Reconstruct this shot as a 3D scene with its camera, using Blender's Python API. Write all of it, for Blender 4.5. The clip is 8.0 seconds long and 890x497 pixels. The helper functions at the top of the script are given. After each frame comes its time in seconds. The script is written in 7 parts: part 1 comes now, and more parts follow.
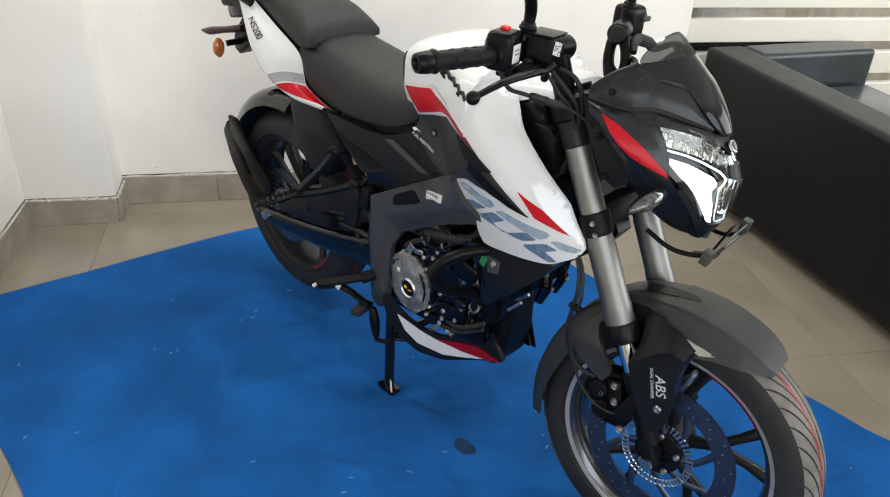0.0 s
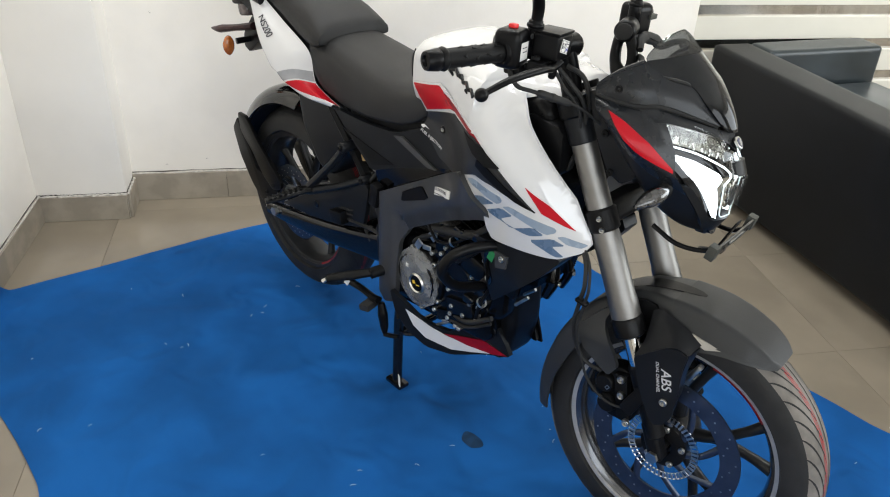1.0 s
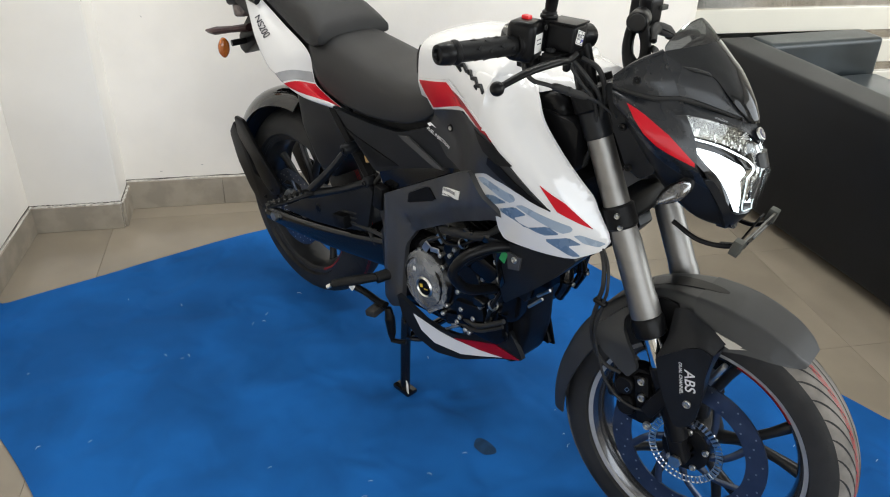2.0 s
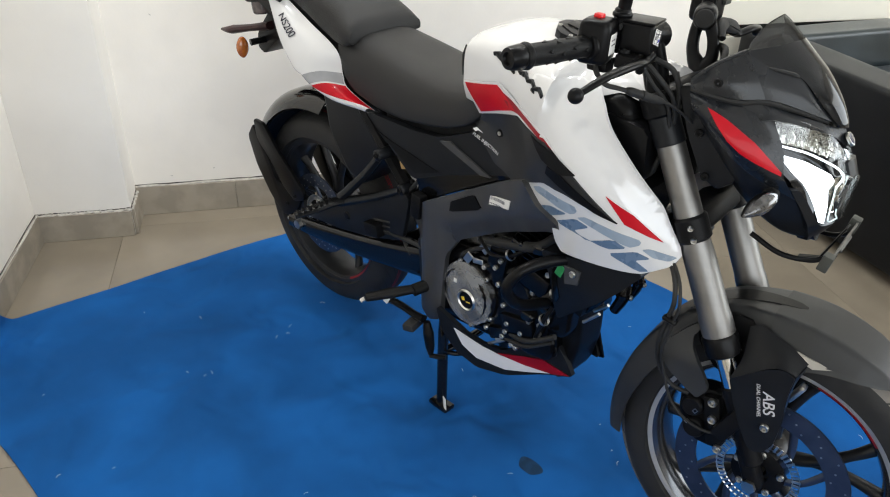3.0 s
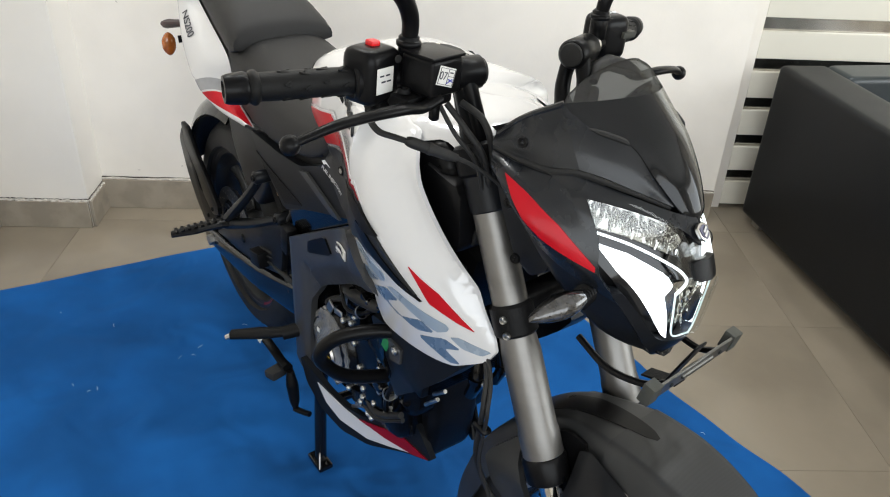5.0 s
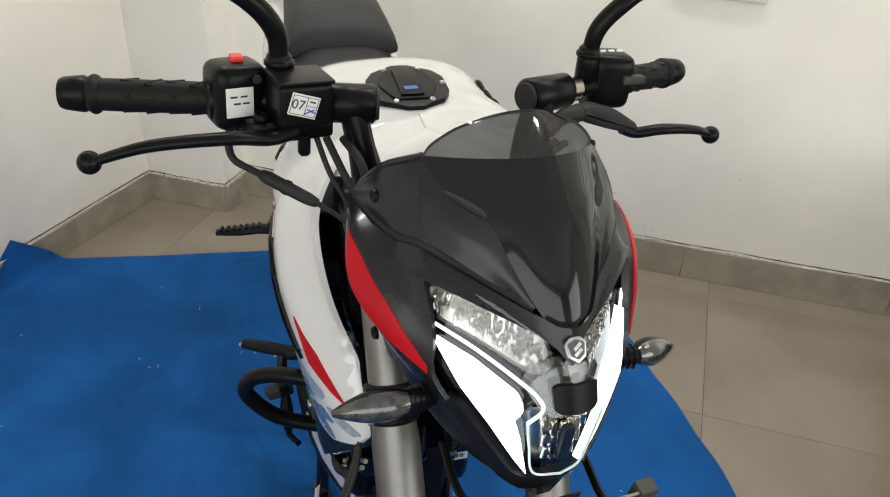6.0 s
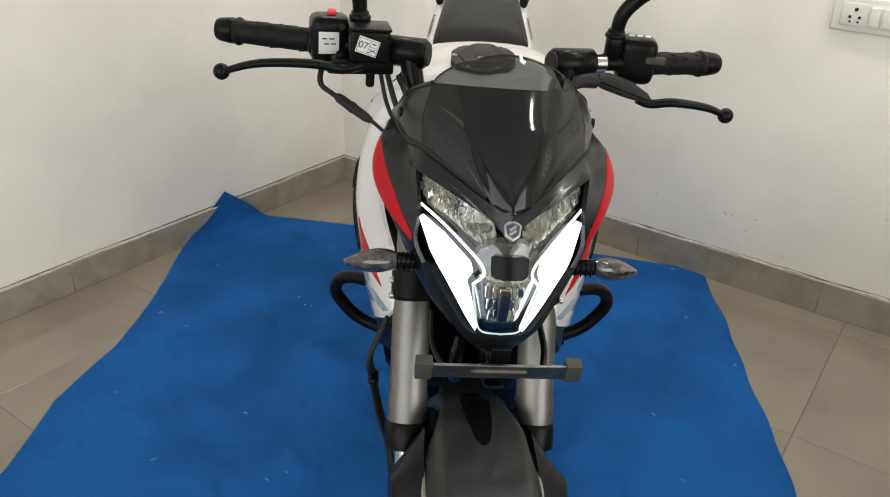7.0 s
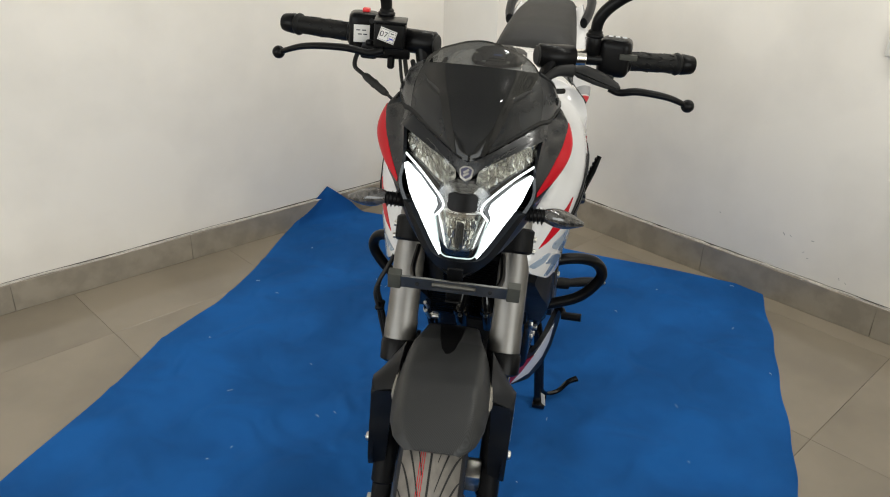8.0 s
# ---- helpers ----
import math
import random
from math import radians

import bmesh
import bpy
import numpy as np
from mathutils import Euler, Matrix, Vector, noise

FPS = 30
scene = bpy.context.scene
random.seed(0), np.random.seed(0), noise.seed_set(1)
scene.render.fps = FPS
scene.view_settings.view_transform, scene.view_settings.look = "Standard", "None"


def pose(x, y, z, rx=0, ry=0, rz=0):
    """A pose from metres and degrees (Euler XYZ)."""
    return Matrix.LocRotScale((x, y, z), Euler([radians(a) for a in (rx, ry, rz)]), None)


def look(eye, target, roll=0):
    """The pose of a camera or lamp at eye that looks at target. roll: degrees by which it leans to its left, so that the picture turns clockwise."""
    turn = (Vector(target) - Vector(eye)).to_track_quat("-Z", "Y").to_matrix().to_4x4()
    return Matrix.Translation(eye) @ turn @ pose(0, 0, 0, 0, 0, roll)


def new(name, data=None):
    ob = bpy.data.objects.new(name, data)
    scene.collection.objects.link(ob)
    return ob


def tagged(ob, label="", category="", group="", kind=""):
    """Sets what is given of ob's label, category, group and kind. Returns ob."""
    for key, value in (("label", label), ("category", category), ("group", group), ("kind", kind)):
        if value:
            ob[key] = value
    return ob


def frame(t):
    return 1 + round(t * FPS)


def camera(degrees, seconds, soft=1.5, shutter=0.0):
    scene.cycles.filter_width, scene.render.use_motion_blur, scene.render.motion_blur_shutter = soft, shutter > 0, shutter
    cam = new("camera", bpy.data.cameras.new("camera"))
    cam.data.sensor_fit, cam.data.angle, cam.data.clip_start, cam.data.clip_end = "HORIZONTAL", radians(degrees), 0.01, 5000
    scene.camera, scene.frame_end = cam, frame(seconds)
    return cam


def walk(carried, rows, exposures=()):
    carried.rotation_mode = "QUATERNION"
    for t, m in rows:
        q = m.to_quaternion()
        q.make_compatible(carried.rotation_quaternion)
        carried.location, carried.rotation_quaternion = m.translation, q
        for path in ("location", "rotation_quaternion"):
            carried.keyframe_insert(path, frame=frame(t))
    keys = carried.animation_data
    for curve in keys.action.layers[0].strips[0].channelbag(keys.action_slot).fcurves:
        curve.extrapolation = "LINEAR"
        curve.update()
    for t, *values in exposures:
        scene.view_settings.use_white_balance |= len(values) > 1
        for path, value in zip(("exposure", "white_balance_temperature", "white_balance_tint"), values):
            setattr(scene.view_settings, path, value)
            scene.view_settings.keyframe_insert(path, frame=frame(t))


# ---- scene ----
cam = camera(59.2, 8.0, 1.1)
PATH = [
    (0, (1.874, -1.179, 1.413), (0.648, 0.035, 0.402), 2.9),
    (0.5, (1.885, -1.193, 1.423), (0.652, 0.010, 0.406), 2.9),
    (1, (1.885, -1.195, 1.419), (0.651, 0.005, 0.402), 2.7),
    (2.3, (1.779, -1.193, 1.386), (0.562, 0.030, 0.374), 1.5),
    (2.5, (1.737, -1.195, 1.390), (0.528, 0.022, 0.364), 1.3),
    (3, (1.670, -1.197, 1.374), (0.471, 0.029, 0.345), 1.3),
    (3.5, (1.689, -1.132, 1.370), (0.491, 0.088, 0.332), 1.7),
    (4, (1.766, -0.998, 1.363), (0.548, 0.212, 0.336), 2.5),
    (4.4, (1.805, -0.880, 1.365), (0.543, 0.283, 0.336), 2.6),
    (4.5, (1.802, -0.848, 1.362), (0.529, 0.301, 0.332), 2.7),
    (5.8, (1.768, -0.313, 1.329), (0.166, 0.301, 0.302), 2.6),
    (6, (1.804, -0.225, 1.324), (0.158, 0.266, 0.301), 2.5),
    (6.5, (1.941, -0.102, 1.315), (0.223, 0.111, 0.313), 2.4),
    (7, (2.117, -0.017, 1.313), (0.358, -0.064, 0.363), 2.0),
    (7.5, (2.243, 0.130, 1.308), (0.476, -0.124, 0.407), 1.7),
    (8, (2.374, 0.246, 1.309), (0.619, -0.151, 0.436), 1.5),
]
EXPOSURES = [(0, 0.33, 6050, 7), (4.7, 0.33, 6050, 7), (5.8, 0.02, 6300, 6.5), (8.0, -0.05, 6380, 6)]
walk(cam, [(t, look(eye, target, roll)) for t, eye, target, roll in PATH], EXPOSURES)

# ---- world and lights ----
world = bpy.data.worlds.new("sky")
scene.world = world
world.use_nodes = True
wn = world.node_tree.nodes
sky = wn.new("ShaderNodeTexSky")
sky.sky_type = "NISHITA"
sky.sun_disc = False
sky.sun_elevation, sky.sun_rotation = radians(40), radians(200)
wn["Background"].inputs["Strength"].default_value = 0.1
world.node_tree.links.new(sky.outputs[0], wn["Background"].inputs["Color"])

# directions of the room: ALONG the back wall, OUT from it into the room
TURN = 57.0
ALONG = Vector((math.cos(radians(TURN)), math.sin(radians(TURN)), 0))
OUT = Vector((math.sin(radians(TURN)), -math.cos(radians(TURN)), 0))
WALL_R = -0.613          # plane of the back wall, along OUT
CEIL = 2.9


def room(a, o, z=0.0):
    """A place from metres along the back wall and metres out along OUT."""
    p = ALONG * a + OUT * o
    return Vector((p.x, p.y, z))


ROOM = Matrix.Rotation(radians(TURN), 4, "Z")   # local x: ALONG, local y: -OUT


def area_light(name, m, sx, sy, watts, colour):
    data = bpy.data.lights.new(name, "AREA")
    data.shape, data.size, data.size_y, data.energy, data.color = "RECTANGLE", sx, sy, watts, colour
    ob = new(name, data)
    ob.matrix_world = m
    return ob


# two added area lamps, set in window openings that are assumed and unseen
FRONT_FILL_W, SIDE_FILL_W = 66.0, 60.0
area_light("assumed_window_fill", look(room(1.2, 4.30, 1.65), room(1.2, 0, 1.75)), 4.0, 1.7, FRONT_FILL_W, (1.0, 0.97, 0.93))
area_light("assumed_side_fill", look(room(4.35, 1.8, 1.6), room(0, 0.6, 1.7)), 2.6, 1.7, SIDE_FILL_W, (1.0, 0.97, 0.92))
LAMPS = [(-0.35, -0.10), (0.45, -0.10), (1.25, -0.10), (2.05, -0.10)]
LAMP_W = 9.0

# ---- materials ----


def material(name, colour, rough=0.5, metal=0.0, vary=0.0, scale=8.0, bump=0.0, bump_scale=200.0, coat=0.0, second=None, fac=(0.4, 0.6), spec=0.5, stretch=None, piece=0.0):
    """A surface with colour varied at two scales, fine relief and optional blotches of a second colour."""
    mat = bpy.data.materials.new(name)
    mat.use_nodes = True
    nt = mat.node_tree
    bsdf = nt.nodes["Principled BSDF"]
    bsdf.inputs["Roughness"].default_value = rough
    bsdf.inputs["Metallic"].default_value = metal
    bsdf.inputs["Coat Weight"].default_value = coat
    bsdf.inputs["Coat Roughness"].default_value = 0.06
    bsdf.inputs["Specular IOR Level"].default_value = spec
    bsdf.inputs["Base Color"].default_value = (*colour, 1)
    coord = nt.nodes.new("ShaderNodeTexCoord")
    source = coord.outputs["Object"]
    if stretch:
        mapping = nt.nodes.new("ShaderNodeMapping")
        mapping.inputs["Scale"].default_value = stretch
        nt.links.new(source, mapping.inputs["Vector"])
        source = mapping.outputs["Vector"]
    if vary or second:
        big = nt.nodes.new("ShaderNodeTexNoise")
        big.inputs["Scale"].default_value = scale
        big.inputs["Detail"].default_value = 6
        nt.links.new(source, big.inputs["Vector"])
        ramp = nt.nodes.new("ShaderNodeMapRange")
        ramp.inputs["From Min"].default_value, ramp.inputs["From Max"].default_value = fac
        nt.links.new(big.outputs["Fac"], ramp.inputs["Value"])
        mix = nt.nodes.new("ShaderNodeMix")
        mix.data_type = "RGBA"
        other = second or tuple(min(1.0, c * (1 + vary)) for c in colour)
        base = colour if second else tuple(c * (1 - vary) for c in colour)
        mix.inputs["A"].default_value, mix.inputs["B"].default_value = (*base, 1), (*other, 1)
        nt.links.new(ramp.outputs["Result"], mix.inputs["Factor"])
        result = mix.outputs["Result"]
        if piece:
            info = nt.nodes.new("ShaderNodeObjectInfo")
            level = nt.nodes.new("ShaderNodeMapRange")
            level.inputs["To Min"].default_value, level.inputs["To Max"].default_value = 1 - piece, 1 + piece
            nt.links.new(info.outputs["Random"], level.inputs["Value"])
            times = nt.nodes.new("ShaderNodeVectorMath")
            times.operation = "SCALE"
            nt.links.new(result, times.inputs[0])
            nt.links.new(level.outputs["Result"], times.inputs["Scale"])
            result = times.outputs["Vector"]
        nt.links.new(result, bsdf.inputs["Base Color"])
        grime = nt.nodes.new("ShaderNodeMapRange")
        grime.inputs["To Min"].default_value, grime.inputs["To Max"].default_value = max(0.02, rough - 0.06), min(1, rough + 0.06)
        nt.links.new(big.outputs["Fac"], grime.inputs["Value"])
        nt.links.new(grime.outputs["Result"], bsdf.inputs["Roughness"])
    if bump:
        fine = nt.nodes.new("ShaderNodeTexNoise")
        fine.inputs["Scale"].default_value = bump_scale
        fine.inputs["Detail"].default_value = 3
        nt.links.new(source, fine.inputs["Vector"])
        node = nt.nodes.new("ShaderNodeBump")
        node.inputs["Strength"].default_value = bump
        node.inputs["Distance"].default_value = 0.002
        nt.links.new(fine.outputs["Fac"], node.inputs["Height"])
        nt.links.new(node.outputs["Normal"], bsdf.inputs["Normal"])
    return mat


def glass(name, tint, gloss=0.0, rough=0.08):
    """A thin clear or smoked pane: it tints what is seen through it and mirrors a little."""
    mat = bpy.data.materials.new(name)
    mat.use_nodes = True
    nt = mat.node_tree
    nt.nodes.remove(nt.nodes["Principled BSDF"])
    clear = nt.nodes.new("ShaderNodeBsdfTransparent")
    clear.inputs["Color"].default_value = (*tint, 1)
    result = clear.outputs["BSDF"]
    if gloss:
        shine = nt.nodes.new("ShaderNodeBsdfAnisotropic")
        shine.inputs["Roughness"].default_value = rough
        mix = nt.nodes.new("ShaderNodeMixShader")
        mix.inputs["Fac"].default_value = gloss
        nt.links.new(result, mix.inputs[1])
        nt.links.new(shine.outputs["BSDF"], mix.inputs[2])
        result = mix.outputs["Shader"]
    nt.links.new(result, nt.nodes["Material Output"].inputs["Surface"])
    return mat


def glow(name, colour, strength):
    mat = material(name, colour, 0.3)
    bsdf = mat.node_tree.nodes["Principled BSDF"]
    bsdf.inputs["Emission Color"].default_value = (*colour, 1)
    bsdf.inputs["Emission Strength"].default_value = strength
    return mat


M_WALL = material("wall_paint", (0.850, 0.806, 0.738), 0.55, vary=0.05, scale=2.2, bump=0.12, bump_scale=90)
# wall paint toned darker: the column's shade is put into its colour
M_COLUMN = material("column_shaded_wall_paint", (0.79, 0.755, 0.70), 0.55, vary=0.035, scale=2.2, bump=0.12, bump_scale=90)
M_CEIL = material("ceiling_paint", (0.78, 0.77, 0.75), 0.7, vary=0.02, scale=2, bump=0.1, bump_scale=80)
M_SKIRT = material("skirting_tile", (0.29, 0.255, 0.205), 0.22, vary=0.10, scale=14, bump=0.03, bump_scale=120)
M_GROUT = material("grout", (0.235, 0.204, 0.158), 0.85, vary=0.1, scale=20)
M_TILE = material("floor_tile_glaze", (0.228, 0.196, 0.150), 0.17, vary=0.09, scale=2.5, bump=0.02, bump_scale=60, piece=0.03, spec=0.7)
M_MORTAR = material("mortar", (0.52, 0.49, 0.44), 0.9, vary=0.15, scale=60, bump=0.4, bump_scale=300)
M_MAT = material("blue_felt", (0.0110, 0.086, 0.295), 0.92, vary=0.16, scale=3.0, bump=0.35, bump_scale=700, spec=0.12)
nt = M_MAT.node_tree
tc = nt.nodes.new("ShaderNodeTexCoord")
crease = nt.nodes.new("ShaderNodeTexNoise")
crease.inputs["Scale"].default_value = 6.5
crease.inputs["Detail"].default_value = 1.0
crease.inputs["Distortion"].default_value = 0.8
fold = nt.nodes.new("ShaderNodeBump")
fold.inputs["Strength"].default_value = 0.55
fold.inputs["Distance"].default_value = 0.05
nt.links.new(tc.outputs["Object"], crease.inputs["Vector"])
nt.links.new(crease.outputs["Fac"], fold.inputs["Height"])
nt.links.new(nt.nodes["Bump"].outputs["Normal"], fold.inputs["Normal"])
nt.links.new(fold.outputs["Normal"], nt.nodes["Principled BSDF"].inputs["Normal"])
M_STAIN = material("dark_stain", (0.010, 0.038, 0.095), 0.8, vary=0.2, scale=40, spec=0.2)
M_SCUFF = material("dark_scuff", (0.27, 0.25, 0.23), 0.8)
M_CRACK = material("dark_crack", (0.06, 0.05, 0.042), 0.9)
M_GUARD = material("satin_grey_plastic", (0.027, 0.028, 0.029), 0.40, vary=0.10, scale=12, bump=0.05, bump_scale=900, spec=0.35)
M_LINT = material("white_lint", (0.6, 0.65, 0.7), 0.9)
M_LEATHER = material("black_leather", (0.0045, 0.0054, 0.0068), 0.42, vary=0.15, scale=9, bump=0.25, bump_scale=420, spec=0.25)
M_LEATHER_SEAT = material("dark_teal_leather", (0.022, 0.030, 0.034), 0.30, vary=0.2, scale=6, bump=0.25, bump_scale=300)
M_BOARD = material("white_laminate", (0.74, 0.71, 0.62), 0.35, vary=0.03, scale=3)
M_ALU = material("aluminium_insert", (0.62, 0.60, 0.56), 0.18, metal=1.0, vary=0.08, scale=5, stretch=(12, 1, 1))
M_PLATE = material("switch_plastic", (0.72, 0.70, 0.64), 0.4, vary=0.02)
M_BRACKET = material("dull_zinc", (0.12, 0.118, 0.110), 0.38, metal=0.9, vary=0.12, scale=30)
M_SMOKE = material("smoked_lens", (0.035, 0.034, 0.034), 0.10, vary=0.5, scale=90, coat=1.0, bump=0.3, bump_scale=160)
M_PAD = material("grey_rubber_pad", (0.045, 0.046, 0.039), 0.55, vary=0.1, scale=40, bump=0.1, bump_scale=400, spec=0.3)
M_HOLE = material("dark_hole", (0.01, 0.01, 0.01), 0.8)

M_WHITE = material("white_gloss_paint", (0.61, 0.61, 0.62), 0.16, vary=0.012, scale=5, coat=1.0)
M_RED = material("red_gloss_paint", (0.43, 0.003, 0.012), 0.35, vary=0.08, scale=10, coat=0.12, spec=0.15)
M_DEEPRED = material("deep_red_gloss_paint", (0.22, 0.003, 0.010), 0.32, vary=0.08, scale=10, coat=0.2, spec=0.2)
M_GREYBAND = material("grey_decal", (0.26, 0.265, 0.28), 0.25, vary=0.06, scale=30, coat=0.6)
M_BLUEGREY = material("blue_grey_decal", (0.105, 0.16, 0.25), 0.28, vary=0.03, scale=40, coat=0.5)
M_SATIN = material("satin_charcoal_plastic", (0.0082, 0.0090, 0.0108), 0.36, vary=0.10, scale=12, bump=0.06, bump_scale=900, spec=0.18)
M_CHAR = material("metallic_charcoal_paint", (0.043, 0.0430, 0.0440), 0.36, vary=0.08, scale=14, coat=0.2, bump=0.03, bump_scale=1200, spec=0.35)
M_COVER = material("dark_charcoal_plastic", (0.021, 0.0215, 0.023), 0.36, vary=0.08, scale=14, coat=0.1, bump=0.04, bump_scale=1000, spec=0.3)
M_COWL = material("charcoal_cowl_paint", (0.0095, 0.0108, 0.0132), 0.27, vary=0.08, scale=14, coat=0.08, bump=0.03, bump_scale=1200, spec=0.34)
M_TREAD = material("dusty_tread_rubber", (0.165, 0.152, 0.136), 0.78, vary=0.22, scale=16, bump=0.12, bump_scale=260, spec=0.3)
M_BLUELIGHT = material("pale_blue_grey_decal", (0.25, 0.31, 0.39), 0.28, vary=0.03, scale=40, coat=0.5)
M_BLACK = material("black_plastic", (0.0045, 0.0045, 0.005), 0.30, vary=0.15, scale=18, bump=0.05, bump_scale=800, spec=0.13)
M_GLOSSBLACK = material("gloss_black_plastic", (0.005, 0.005, 0.0055), 0.12, vary=0.1, scale=10, coat=0.35, spec=0.3)
M_MATT = material("matt_black_cast", (0.005, 0.005, 0.0055), 0.42, vary=0.25, scale=25, bump=0.25, bump_scale=420, spec=0.12)
M_ENGINE = material("engine_black_paint", (0.0035, 0.0035, 0.004), 0.18, vary=0.25, scale=22, bump=0.15, bump_scale=300, spec=0.22)
M_RUBBER = material("tyre_rubber", (0.018, 0.0178, 0.0175), 0.62, vary=0.22, scale=16, bump=0.12, bump_scale=260, spec=0.3)
M_GRIP = material("grip_rubber", (0.007, 0.007, 0.007), 0.50, vary=0.12, scale=30, bump=0.2, bump_scale=600, spec=0.16)
M_SEAT = material("seat_vinyl", (0.0150, 0.0150, 0.0155), 0.52, vary=0.10, scale=7, bump=0.30, bump_scale=900, spec=0.3)
M_FORK = material("fork_anodised_silver", (0.20, 0.194, 0.184), 0.42, metal=0.85, vary=0.06, scale=5, stretch=(1, 1, 8))
M_CHROME = material("chrome", (0.75, 0.75, 0.74), 0.10, metal=1.0, vary=0.05, scale=20)
M_STEEL = material("zinc_steel", (0.52, 0.51, 0.48), 0.32, metal=1.0, vary=0.15, scale=40, bump=0.05, bump_scale=400)
M_RIM = material("dark_alloy", (0.018, 0.0185, 0.020), 0.32, metal=0.15, vary=0.15, scale=20, coat=0.05, spec=0.3)
M_BARREL = material("polished_dark_alloy", (0.11, 0.112, 0.118), 0.20, metal=0.85, vary=0.12, scale=20, coat=0.2)
M_RIMEDGE = material("machined_rim", (0.36, 0.355, 0.35), 0.30, metal=0.35, vary=0.06, scale=30)
M_DISC = material("dark_brake_disc", (0.070, 0.085, 0.120), 0.30, metal=0.8, vary=0.12, scale=30)
M_TONE = material("tone_ring_steel", (0.60, 0.59, 0.57), 0.3, metal=1.0, vary=0.1, scale=60)
M_CARBON = material("carbon_look_film", (0.036, 0.037, 0.039), 0.45, vary=0.1, scale=20, coat=0.0, spec=0.3)
M_FILM = material("clear_film_wrap", (0.27, 0.275, 0.28), 0.18, vary=0.35, scale=26, bump=0.6, bump_scale=60, coat=0.6)
M_FILM.node_tree.nodes["Principled BSDF"].inputs["Alpha"].default_value = 0.55
M_STICKER = material("paper_sticker", (0.72, 0.71, 0.68), 0.6, vary=0.03, scale=60)
M_INK = material("dark_ink", (0.03, 0.03, 0.045), 0.6)
M_BLUEINK = material("blue_ink", (0.03, 0.04, 0.40), 0.6)
M_DECALWHITE = material("white_lettering", (0.82, 0.82, 0.82), 0.35)
M_ORANGE = material("amber_lens", (0.42, 0.12, 0.02), 0.15, vary=0.15, scale=60, coat=0.6)
M_BROWNSMOKE = material("brown_smoked_cover", (0.022, 0.021, 0.020), 0.14, vary=0.2, scale=40, coat=0.6)
M_TAILSMOKE = material("smoked_tail_lens", (0.11, 0.085, 0.08), 0.25, vary=0.3, scale=50, coat=0.3, spec=0.3)
M_DARKRED = material("dark_red_reflector", (0.034, 0.015, 0.016), 0.45, vary=0.3, scale=50, spec=0.2)
M_YELLOW = material("yellow_print", (0.70, 0.48, 0.03), 0.4)
M_GREENTAG = material("green_tag", (0.02, 0.20, 0.06), 0.5)
M_TAN = material("tan_rubber", (0.36, 0.22, 0.08), 0.6)
M_SCREEN = glass("smoked_acrylic", (0.42, 0.43, 0.435), 0.07, 0.06)
M_SCREENBACK = material("black_backed_acrylic", (0.0060, 0.0068, 0.0080), 0.09, vary=0.06, scale=12, coat=0.1, spec=0.28)
M_CLEAR = glass("clear_polycarbonate", (0.93, 0.94, 0.94), 0.05)
M_REFLECTOR = material("reflector_chrome", (0.52, 0.51, 0.47), 0.22, metal=1.0, vary=0.15, scale=60)
M_GUIDE = glow("light_guide", (0.95, 0.98, 1.0), 1.6)
M_FRAMEGLOW = glow("lit_lens_frame", (0.70, 0.82, 0.82), 0.22)
M_DRL = glow("daylight_led", (0.95, 0.98, 1.0), 4.0)
M_LAMPFACE = glow("lamp_diffuser", (1.0, 0.97, 0.92), 6.0)

# fine diagonal weave on the carbon-look film
nt = M_CARBON.node_tree
wave = nt.nodes.new("ShaderNodeTexWave")
wave.inputs["Scale"].default_value = 330
wave.bands_direction = "DIAGONAL"
tc = nt.nodes.new("ShaderNodeTexCoord")
nt.links.new(tc.outputs["Object"], wave.inputs["Vector"])
cmix = nt.nodes.new("ShaderNodeMix")
cmix.data_type = "RGBA"
cmix.inputs["A"].default_value, cmix.inputs["B"].default_value = (0.018, 0.019, 0.020, 1), (0.033, 0.034, 0.035, 1)
nt.links.new(wave.outputs["Fac"], cmix.inputs["Factor"])
nt.links.new(cmix.outputs["Result"], nt.nodes["Principled BSDF"].inputs["Base Color"])

# ---- mesh helpers ----


def mesh_object(name, bm, mat, angle=38):
    bmesh.ops.recalc_face_normals(bm, faces=bm.faces)
    data = bpy.data.meshes.new(name)
    bm.to_mesh(data)
    bm.free()
    for m in (mat if isinstance(mat, (list, tuple)) else [mat]):
        data.materials.append(m)
    for p in data.polygons:
        p.use_smooth = True
    data.set_sharp_from_angle(angle=radians(angle))
    return new(name, data)


def part(name, bm, mat, parent, label="", angle=38):
    ob = mesh_object(name, bm, mat, angle)
    ob.parent = parent
    return tagged(ob, label)


def empty(name, place=(0, 0, 0), turn=0.0):
    ob = new(name)
    ob.empty_display_size = 0.1
    ob.matrix_basis = Matrix.Translation(place) @ Matrix.Rotation(radians(turn), 4, "Z")
    return ob


